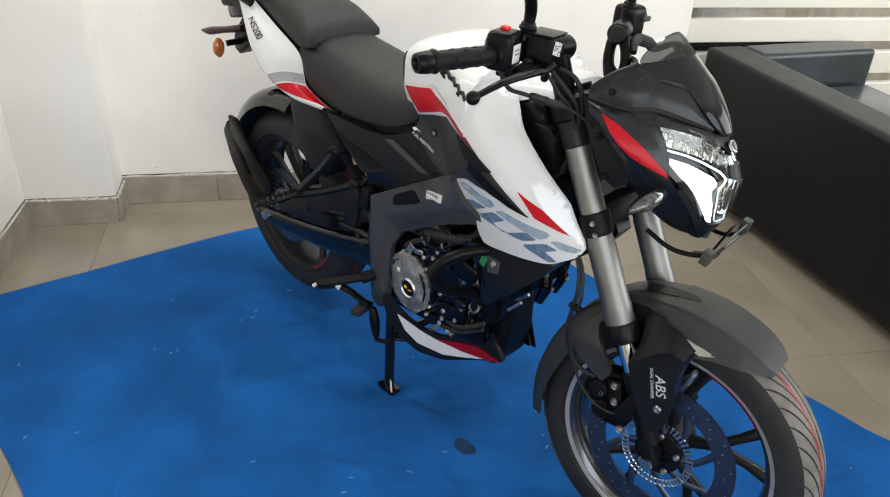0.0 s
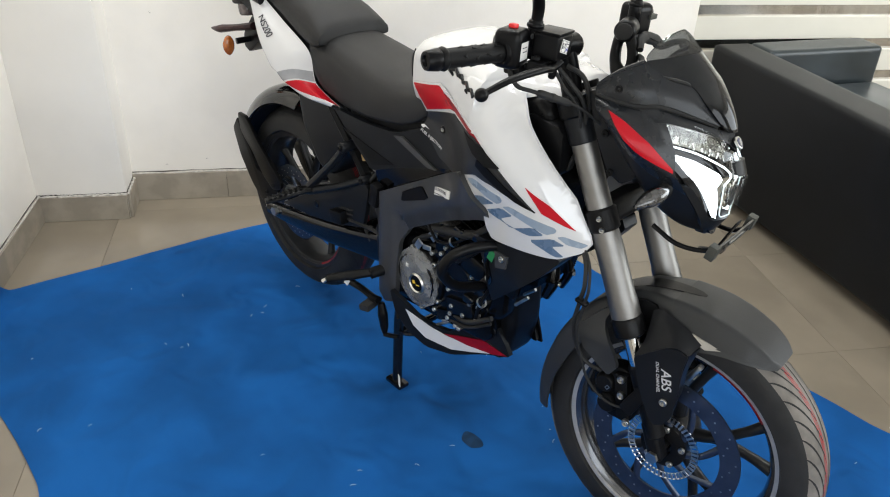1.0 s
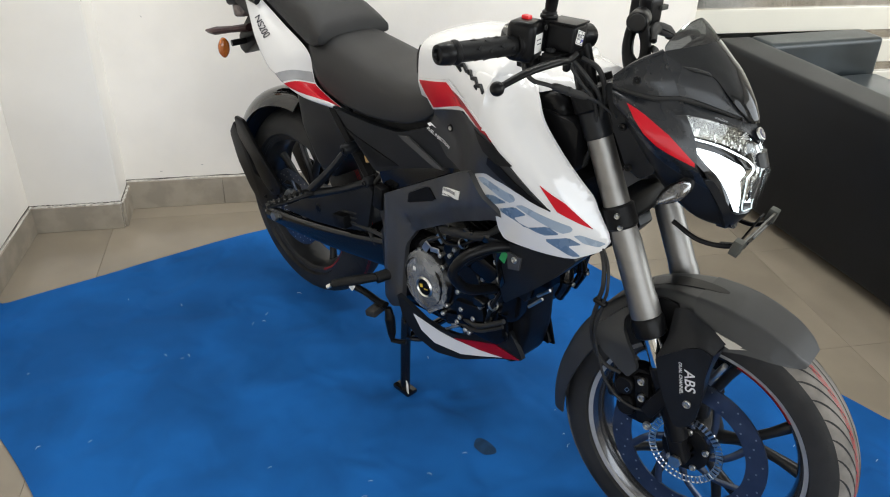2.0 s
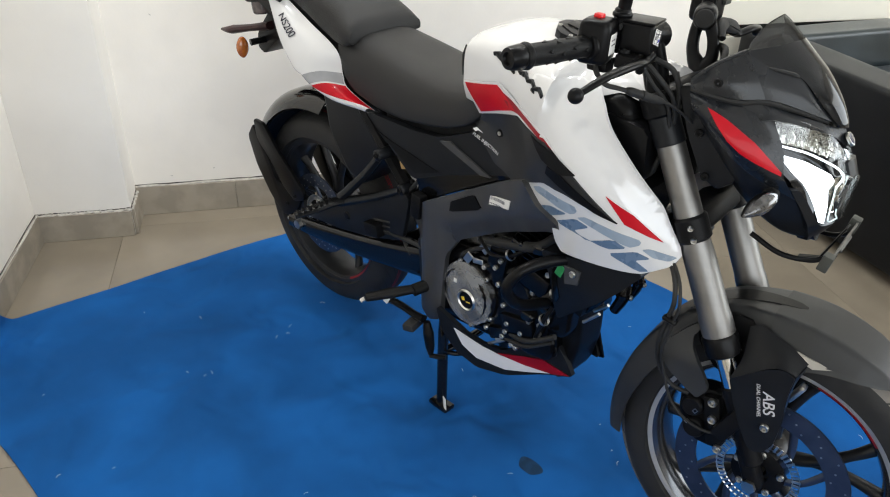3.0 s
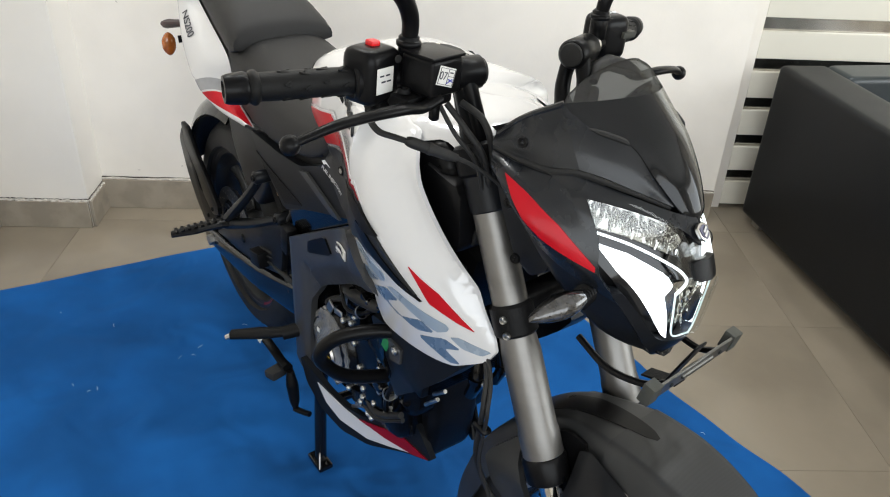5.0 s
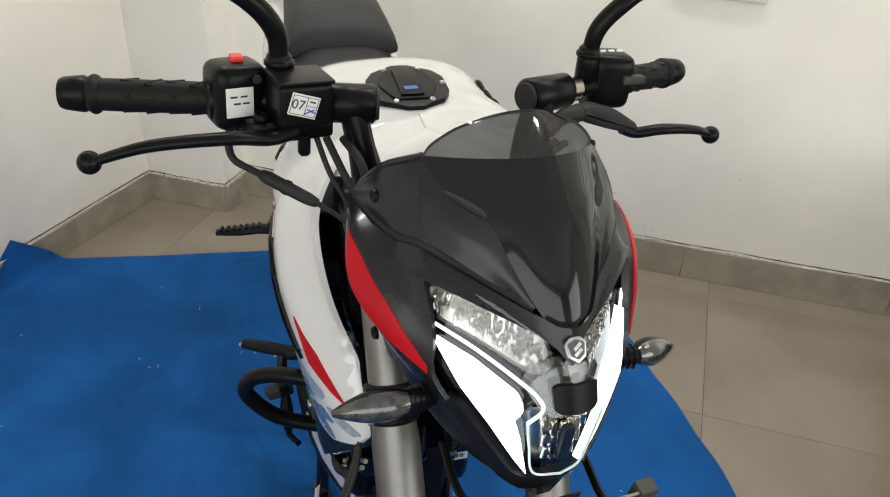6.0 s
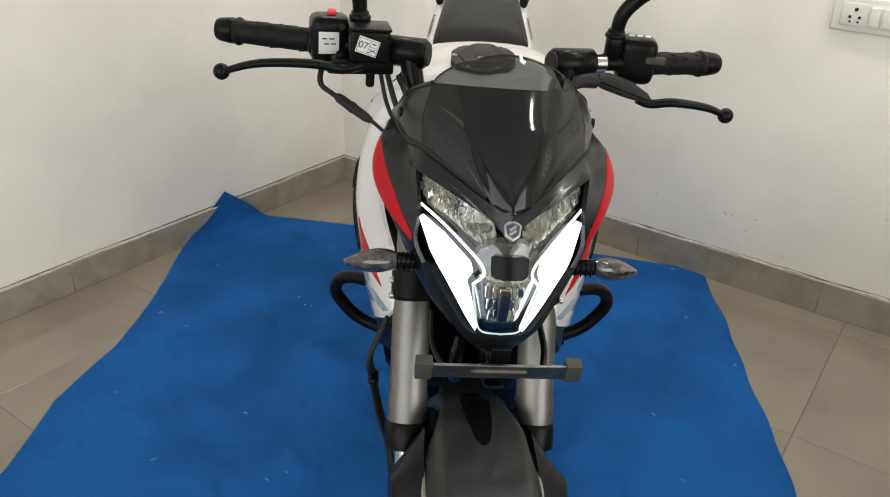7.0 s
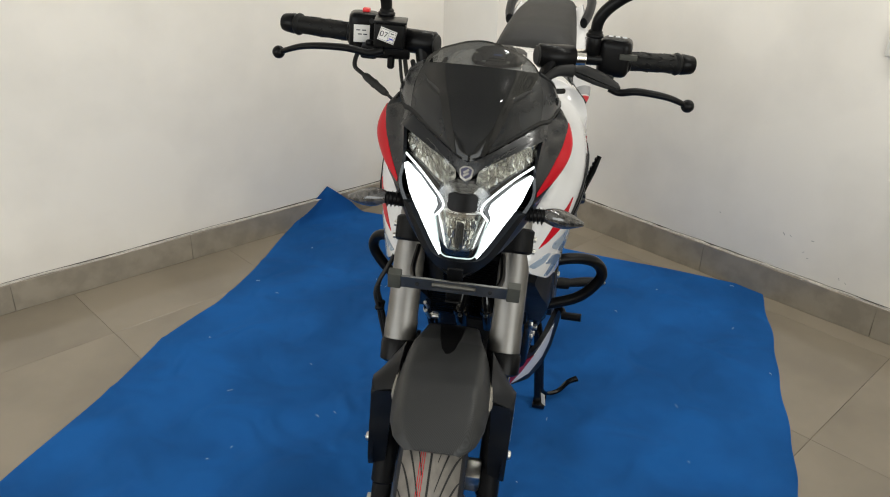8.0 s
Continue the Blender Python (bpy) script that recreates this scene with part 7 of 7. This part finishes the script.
for k in range(len(rim_a)):
    n = (k + 1) % len(rim_a)
    bm.faces.new((rim_a[k], rim_a[n], rim_b[n], rim_b[k])).material_index = 1
screen = fpart("windscreen", bm, [M_SCREEN, M_SCREENBACK], head, "smoked acrylic flyscreen", 50)
for s in (-1, 1):
    bm = tubes(([(1.203, s * 0.080, 1.011), (1.220, s * 0.070, 1.008), (1.238, s * 0.058, 1.004), (1.247, s * 0.051, 0.998)], [0.0025, 0.0052, 0.0050, 0.002], 8, 5, 0.7))
    fpart("screen_vent", bm, M_HOLE, head, "dark vent beside the screen")
    for x, y, z in ((1.150, 0.1245, 0.985), (1.137, 0.119, 0.901), (1.16, 0.119, 0.835)):
        bm = bmesh.new()
        lathe(bm, [(0.0015, 0.001), (0.0030, 0.003), (0.0062, 0.003), (0.0072, 0.0)], between((x, s * y, z), (x + 0.15, s * (y + 1), z)), 16)
        fpart("cowl_screw", bm, M_BLACK, head)
    bm = slab(rounded([(1.085, 0.965), (1.125, 0.975), (1.19, 0.955), (1.21, 0.88), (1.205, 0.835), (1.18, 0.815), (1.15, 0.83), (1.115, 0.89)], 0.12), "y", min(s * 0.090, s * 0.112), max(s * 0.090, s * 0.112), 0.006)
    fpart("cowl_bracket", bm, M_SATIN, head, "black bracket between cowl and fork")
bm = slab(rounded([(1.13, 0.93), (1.20, 0.965), (1.25, 0.92), (1.275, 0.82), (1.26, 0.79), (1.20, 0.81), (1.14, 0.85)], 0.12), "y", -0.060, 0.060, 0.02, 3)
fpart("lamp_body", bm, M_MATT, head)
# instrument pod behind the screen
bm = boxes(((0.06, 0.15, 0.045), at(1.150, 0, 0.972, 0, 35, 0), 0.012, 3))
pod = fpart("instrument_pod", bm, M_BLACK, bike, "black instrument pod")

# front indicators
for s in (-1, 1):
    bm = tubes(([(1.255, s * 0.078, 0.828), (1.266, s * 0.126, 0.835)], [0.011, 0.010], 12))
    for k in range(4):
        lathe(bm, [(0.010, -0.0015), (0.0135, 0.0), (0.010, 0.0015), (0.010, -0.0015)], between((1.260 + 0.0014 * k, s * (0.104 + 0.006 * k), 0.832), (1.36, s * 0.55, 0.88)), 14)
    stalk = fpart("front_indicator_stalk", bm, M_BLACK, bike, "front indicator stalk")
    for nm, fx, mt, lb in (("indicator_body", -1, M_BLACK, "black indicator body"), ("indicator_lens", 1, None, "smoked clear indicator lens")):
        rings = []
        for q in np.linspace(0, 1, 11):
            h = 0.0175 * max(0.05, math.sin(math.pi * (0.16 + 0.78 * q))) ** 0.8 * (1 - 0.35 * q)
            cx, cy, cz = 1.267 - 0.018 * q, s * (0.125 + 0.064 * q), 0.836 - 0.015 * q
            ring = []
            for k in range(12):
                a = math.pi * k / 11
                ring.append((cx + fx * 1.05 * h * math.sin(a), cy, cz + h * math.cos(a)))
            rings.append(ring)
        fpart(nm, loft(rings), mt or M_SMOKE, stalk, lb, 60)

# number plate bracket
bm = bmesh.new()
box(bm, (0.004, 0.165, 0.022), at(1.366, 0, 0.745, 0, 12, 0), 0.0008, 1)
plate_holder = fpart("plate_bracket", bm, M_BRACKET, bike, "thin dull steel number plate bracket")
for s in (-1, 1):
    fpart("end_pad", boxes(((0.016, 0.020, 0.027), at(1.362, s * 0.090, 0.746, 0, 12, 0), 0.002, 2)), M_PAD, plate_holder, "grey rubber end pad")
bm = bmesh.new()
rod(bm, (1.3675, -0.034, 0.746), (1.3675, 0.034, 0.746), 0.0045, 12, 0.002)
fpart("bracket_rib", bm, M_BRACKET, plate_holder)
fpart("bracket_strap", boxes(((0.003, 0.024, 0.075), at(1.352, 0, 0.742, 0, 22, 0), 0.001, 1), ((0.05, 0.024, 0.003), at(1.330, 0, 0.705, 0, -15, 0), 0.001, 1)), M_MATT, plate_holder, "black steel strap")
for y in (-0.055, 0.055):
    bm = bmesh.new()
    rod(bm, (1.3675, y, 0.744), (1.3695, y, 0.7435), 0.003, 10)
    fpart("bracket_hole", bm, M_HOLE, plate_holder)
    k = y / 0.055
    fpart("wire_stay", tubes(([(1.24, 0.07 * k, 0.745), (1.29, 0.072 * k, 0.728), (1.335, 0.062 * k, 0.728), (1.362, y, 0.742)], 0.0045, 8)), M_BLACK, plate_holder, "black wire stay")

# --- handlebar and controls ---
def bar(y):
    """A place on the bar's axis, y to the side."""
    a = abs(y)
    return Vector((1.035 - 0.33 * (a - 0.09), y, 1.031 - 0.03 * (a - 0.09)))


for s in (-1, 1):
    bm = bmesh.new()
    rod(bm, bar(s * 0.088), bar(s * 0.150), 0.0205, 24, 0.003)
    top, foot = bar(s * 0.112), fork(0.938, s * 0.092)
    spread = 0.010 if s < 0 else 0.017
    for d in (-1, 1):
        tube(bm, [top + Vector((d * 0.006, 0, 0)), top.lerp(foot, 0.35) + Vector((d * spread, 0, 0)), top.lerp(foot, 0.70) + Vector((d * spread, 0, 0)), foot], [0.012, 0.0105, 0.0115, 0.019], 12, 6)
    if s < 0:
        tube(bm, [top, top.lerp(foot, 0.5), foot], [0.015, 0.015, 0.020], 12, 4)
    riser = fpart("bar_riser", bm, M_BLACK, bike, "black clip-on bar clamp", 45)
    bm = bmesh.new()
    rod(bm, bar(s * 0.0845), bar(s * 0.089), 0.0165, 24, 0.002)
    fpart("clamp_cap", bm, M_RUBBER, riser)
    bm = bmesh.new()
    rod(bm, bar(s * 0.145), bar(s * 0.36), 0.0110, 20)
    fpart("bar_tube", bm, M_BLACK, bike, "black handlebar tube")
    if s > 0:
        bm = bmesh.new()
        rod(bm, bar(0.149), bar(0.168), 0.0150, 20, 0.001)
        fpart("bare_collar", bm, M_ALU, riser, "bare aluminium collar")
    bm = bmesh.new()
    tip = 0.352 if s < 0 else 0.336
    L = (bar(s * tip) - bar(s * 0.235)).length
    prof = [(0.0165, 0), (0.0185, 0.003), (0.0185, 0.006), (0.0160, 0.008)]
    prof += [(0.0163, 0.012), (0.0163, L - 0.016)]
    prof += [(0.0160, L - 0.006), (0.0190, L - 0.003), (0.0200, L), (0.0190, L + 0.003), (0.0165, L + 0.006)]
    lathe(bm, prof, between(bar(s * 0.235), bar(s * 0.36)), 28)
    grip = fpart("grip", bm, M_GRIP, bike, "black rubber grip with an arrow pattern")
    bm = bmesh.new()
    for k in range(4):
        for j in range(5):
            for side in (-1, 1):
                a = 2 * math.pi * j / 5 + 0.35 * (k % 2) + side * 0.20
                o = Vector((math.cos(a), 0, math.sin(a))) * 0.0160
                box(bm, (0.0030, 0.0200, 0.0016), Matrix.Translation(bar(s * (0.256 + 0.021 * k)) + o) @ Euler((0, -a + math.pi / 2, 0)).to_matrix().to_4x4() @ Matrix.Rotation(side * 0.38, 4, "Z"), 0.0006, 1)
    fpart("grip_pattern", bm, M_GRIP, grip)
    bm = bmesh.new()
    lathe(bm, [(0.0165, 0), (0.0185, 0.004), (0.0165, 0.022), (0.0150, 0.026), (0.010, 0.0265), (0.008, 0.022)], between(bar(s * (tip + 0.006)), bar(s * (tip + 0.04))), 24)
    fpart("bar_end_weight", bm, M_BLACK, grip, "black bar end weight")
    # switch housing
    c = bar(s * 0.222) + Vector((-0.006, 0, 0.002))
    bm = boxes(((0.050, 0.056, 0.066), Matrix.Translation(c + Vector((0.004, 0, 0.004))) @ at(0, 0, 0, 0, 0, s * -11), 0.016, 4), ((0.034, 0.030, 0.020), Matrix.Translation(c + Vector((0.010, s * -0.012, -0.032))), 0.006, 2))
    rod(bm, bar(s * 0.232), bar(s * 0.246), 0.024, 24, 0.003)
    house = fpart("switch_housing", bm, M_BLACK, bike, "black handlebar switch housing")
    if s < 0:
        bm = boxes(((0.014, 0.013, 0.008), Matrix.Translation(c + Vector((0.002, 0.002, 0.039))), 0.003, 2))
        fpart("engine_stop_switch", bm, material("red_plastic", (0.65, 0.012, 0.015), 0.35), house, "red engine stop switch")
        bm = boxes(((0.001, 0.028, 0.030), Matrix.Translation(c + Vector((0.0302, 0.000, 0.003))) @ at(0, 0, 0, 0, 0, 11), 0.0003, 1))
        tag = fpart("paper_label", bm, M_STICKER, house, "white printed paper label")
        bm = bmesh.new()
        for k, (dy, dz) in enumerate(((-0.006, 0.005), (0.004, 0.005), (-0.003, -0.002), (0.006, -0.002))):
            box(bm, (0.0005, 0.007, 0.0018), Matrix.Translation(c + Vector((0.0309 - 0.19 * dy, dy, dz + 0.004))) @ at(0, 0, 0, 0, 0, 11))
        fpart("print", bm, M_INK, tag)
        for dy, dz in ((0.017, 0.022), (0.010, -0.026)):
            bm = bmesh.new()
            p = c + Vector((0.030, dy, dz + 0.004))
            rod(bm, p, p + Vector((0.0015, 0, 0)), 0.0045, 12)
            fpart("screw_hole", bm, M_HOLE, house)
    else:
        bm = boxes(((0.012, 0.030, 0.010), Matrix.Translation(c + Vector((0.030, 0.020, 0.010))), 0.002, 2))
        fpart("dip_switch", bm, M_PAD, house, "grey dip switch")
        bm = boxes(((0.004, 0.008, 0.003), Matrix.Translation(c + Vector((0.005, -0.012, 0.0375))), 0.0008, 1), ((0.004, 0.008, 0.003), Matrix.Translation(c + Vector((0.005, 0.0, 0.0375))), 0.0008, 1), ((0.004, 0.008, 0.003), Matrix.Translation(c + Vector((0.005, 0.012, 0.0375))), 0.0008, 1))
        fpart("switch_symbol", bm, M_DECALWHITE, house)
    # mirror stalk with its head
    base = bar(s * 0.181) + Vector((0.000, 0, 0.016))
    bm = bmesh.new()
    rod(bm, base + Vector((0, 0, -0.01)), base + Vector((0, 0, 0.034)), 0.0125, 18, 0.003)
    rod(bm, base + Vector((0, 0, 0.020)), base + Vector((0, 0, 0.028)), 0.0150, 18, 0.002)
    tube(bm, [base + Vector((0, 0, 0.02)), base + Vector((0.004, s * 0.004, 0.055)), base + Vector((0.010, s * 0.028, 0.085)), base + Vector((0.008, s * 0.070, 0.110)), base + Vector((0.000, s * 0.120, 0.135))], [0.0095, 0.0105, 0.0105, 0.009, 0.008], 14, 7)
    stalk = fpart("mirror_stalk", bm, M_BLACK, bike, "bent black mirror stalk", 50)
    far = base + Vector((-0.002, s * 0.165, 0.150))
    bm = bmesh.new()
    box(bm, (0.030, 0.115, 0.075), Matrix.Translation(far) @ at(0, 0, 0, s * 10, 8, s * -12), 0.013, 4)
    fpart("mirror_shell", bm, M_BLACK, stalk, "black mirror shell")
    bm = bmesh.new()
    box(bm, (0.002, 0.100, 0.060), Matrix.Translation(far) @ at(0, 0, 0, s * 10, 8, s * -12) @ at(-0.0160, 0, 0), 0.0008, 1)
    fpart("mirror_glass", bm, M_CHROME, stalk, "mirror glass")
    # lever
    piv = bar(s * 0.175) + Vector((0.050, 0, -0.026))
    end = Vector((1.040, s * 0.364, 0.990)) if s < 0 else Vector((1.054, 0.350, 0.976))
    if s > 0:
        piv = Vector((1.050, 0.215, 0.992))
    if s < 0:
        piv = piv + Vector((0, 0, 0.014))
    a1 = piv.lerp(end, 0.35) + Vector((0.016, 0, 0.009 if s < 0 else 0.008))
    a2 = piv.lerp(end, 0.72) + Vector((0.012, 0, 0.012 if s < 0 else 0.009))
    bm = bmesh.new()
    tube(bm, [piv, piv.lerp(end, 0.14) + Vector((0.004, 0, -0.003)), a1, a2, end], [0.0095, 0.0085, 0.0085, 0.0075, 0.0060], 12, 8, 0.75)
    lever = fpart("brake_lever" if s < 0 else "clutch_lever", bm, M_BLACK, bike, "black brake lever with a ball end" if s < 0 else "black clutch lever with a ball end", 60)
    bm = bmesh.new()
    bmesh.ops.create_uvsphere(bm, u_segments=20, v_segments=12, radius=0.0112)
    bmesh.ops.translate(bm, vec=end, verts=bm.verts)
    fpart("ball_end", bm, M_BLACK, lever, "", 80)
    if s < 0:
        # master cylinder with reservoir
        c = Vector((1.034, -0.168, 1.040))
        bm = boxes(((0.050, 0.054, 0.044), Matrix.Translation(c) @ at(0, 0, 0, 0, 0, 6), 0.006, 3), ((0.052, 0.056, 0.004), Matrix.Translation(c + Vector((0, 0, 0.0235))) @ at(0, 0, 0, 0, 0, 6), 0.0015, 2))
        res = fpart("brake_reservoir", bm, M_BLACK, bike, "black brake fluid reservoir with a sticker")
        bm = boxes(((0.030, 0.085, 0.020), Matrix.Translation(c + Vector((-0.006, -0.008, -0.032))) @ at(0, 0, 0, 0, 0, 10), 0.005, 2), ((0.030, 0.024, 0.030), Matrix.Translation(c + Vector((-0.036, -0.010, -0.014))), 0.005, 2))
        rod(bm, c + Vector((-0.004, 0.028, -0.020)), c + Vector((-0.002, 0.068, -0.022)), 0.0065, 14, 0.001)
        bolt(bm, c + Vector((-0.005, -0.036, -0.021)), (0, 0, 1), 0.008, 0.006)
        box(bm, (0.012, 0.012, 0.024), Matrix.Translation(c + Vector((0.006, 0.004, -0.046))), 0.003, 1)
        fpart("master_cylinder", bm, M_MATT, res)
        for k in (0.040, 0.052):
            bm = bmesh.new()
            rod(bm, c + Vector((-0.003, k, -0.0210)), c + Vector((-0.003, k + 0.003, -0.0211)), 0.0070, 14)
            fpart("copper_washer", bm, material("copper", (0.55, 0.28, 0.18), 0.35, metal=1.0), res, "copper washer")
        face = Matrix.Translation(c + Vector((0.0, 0, 0))) @ at(0, 0, 0, 0, 0, 6) @ at(0.0260, -0.004, 0.002, -17, 0, 0)
        bm = boxes(((0.0012, 0.029, 0.022), face, 0.0003, 1))
        tag = fpart("date_sticker", bm, M_STICKER, res, "white service sticker with blue pen marks")
        wording("numerals", "07", 0.0135, STEER @ face @ at(0.0008, -0.0062, 0.0) @ Euler((radians(90), 0, radians(90))).to_matrix().to_4x4(), M_INK, tag, 0.0002)
        bm = bmesh.new()
        for dy, dz, ly, lz in ((0, 0.0092, 0.026, 0.0005), (0, -0.0092, 0.026, 0.0005), (-0.013, 0, 0.0005, 0.0184), (0.013, 0, 0.0005, 0.0184), (0.002, 0, 0.0005, 0.0184), (0.0075, 0.001, 0.011, 0.0005), (0.0075, 0.0055, 0.006, 0.0016)):
            box(bm, (0.0004, ly, lz), face @ at(0.0009, dy, dz))
        fpart("sticker_frame", bm, M_INK, tag)
        bm = bmesh.new()
        box(bm, (0.0004, 0.011, 0.0012), face @ at(0.0010, 0.0065, -0.0045, 35, 0, 0))
        box(bm, (0.0004, 0.009, 0.0012), face @ at(0.0010, 0.008, -0.0035, -15, 0, 0))
        fpart("pen_mark", bm, M_BLUEINK, tag)
    else:
        bm = slab(rounded([(0.147, 1.019), (0.167, 1.025), (0.203, 1.015), (0.234, 0.997), (0.232, 0.986), (0.192, 0.994), (0.152, 1.006)], 0.15), "x", 1.036, 1.060, 0.007, 3)
        tube(bm, [(1.050, 0.150, 1.014), (1.056, 0.125, 1.012), (1.068, 0.105, 1.000)], [0.011, 0.009, 0.006], 10)
        fpart("clutch_perch_boot", bm, M_RUBBER, bike, "black rubber boot over the clutch perch", 60)

# cables in front of the steering head
for path, r in (([(1.045, -0.125, 1.000), (1.075, -0.115, 0.985), (1.088, -0.105, 0.945), (1.080, -0.09, 0.88), (1.06, -0.08, 0.80)], 0.0045),
                ([(1.035, -0.140, 0.998), (1.062, -0.130, 0.972), (1.085, -0.115, 0.938), (1.085, -0.10, 0.88), (1.06, -0.09, 0.80)], 0.0040),
                ([(1.030, -0.150, 1.000), (1.055, -0.140, 0.965), (1.080, -0.122, 0.930), (1.085, -0.105, 0.87)], 0.0030),
                ([(1.062, 0.118, 0.985), (1.085, 0.085, 0.985), (1.085, 0.06, 0.95), (1.06, 0.05, 0.88)], 0.0055),
                ([(1.05, 0.14, 0.978), (1.075, 0.105, 0.975), (1.085, 0.08, 0.93), (1.06, 0.06, 0.86)], 0.0045)):
    fpart("control_cable", tubes((path, r, 10)), M_RUBBER, bike, "black control cable")
cable = fpart("throttle_cable", tubes(([(0.992, -0.222, 1.012), (1.000, -0.232, 0.992), (1.018, -0.232, 0.975), (1.040, -0.214, 0.968), (1.085, -0.160, 0.948), (1.105, -0.132, 0.930), (1.120, -0.11, 0.910)], [0.0042, 0.0042, 0.004, 0.0036, 0.0028, 0.0024, 0.0024], 8)), M_RUBBER, bike, "thin black throttle cable")
fpart("rubber_sleeve", tubes(([(1.044, -0.209, 0.9665), (1.050, -0.202, 0.9640), (1.076, -0.171, 0.9520), (1.084, -0.161, 0.9485)], [0.0050, 0.0070, 0.0066, 0.0045], 12)), M_RUBBER, cable, "black rubber sleeve")
fpart("sleeve_collar", tubes(([(1.061, -0.189, 0.9590), (1.064, -0.185, 0.9575)], 0.0078, 12)), M_RUBBER, cable)

# ---- floor tiles ----
TILE = 0.5585
tile_bm = bmesh.new()
box(tile_bm, (TILE - 0.0009, TILE - 0.0009, 0.008), None, 0.0004, 1)
tile_mesh = bpy.data.meshes.new("tile")
tile_bm.to_mesh(tile_mesh)
tile_bm.free()
tile_mesh.materials.append(M_TILE)
for i in range(-8, 9):
    for j in range(-2, 9):
        a, o = 1.007 + TILE * (i + 0.5), 0.038 + TILE * (j - 0.5)
        if not (-3.4 < a < 4.6 and WALL_R - 0.3 < o < 4.6):
            continue
        ob = new("tile", tile_mesh)
        ob.parent = FLOOR
        ob.matrix_basis = Matrix.Translation(room(a, o, -0.004)) @ ROOM
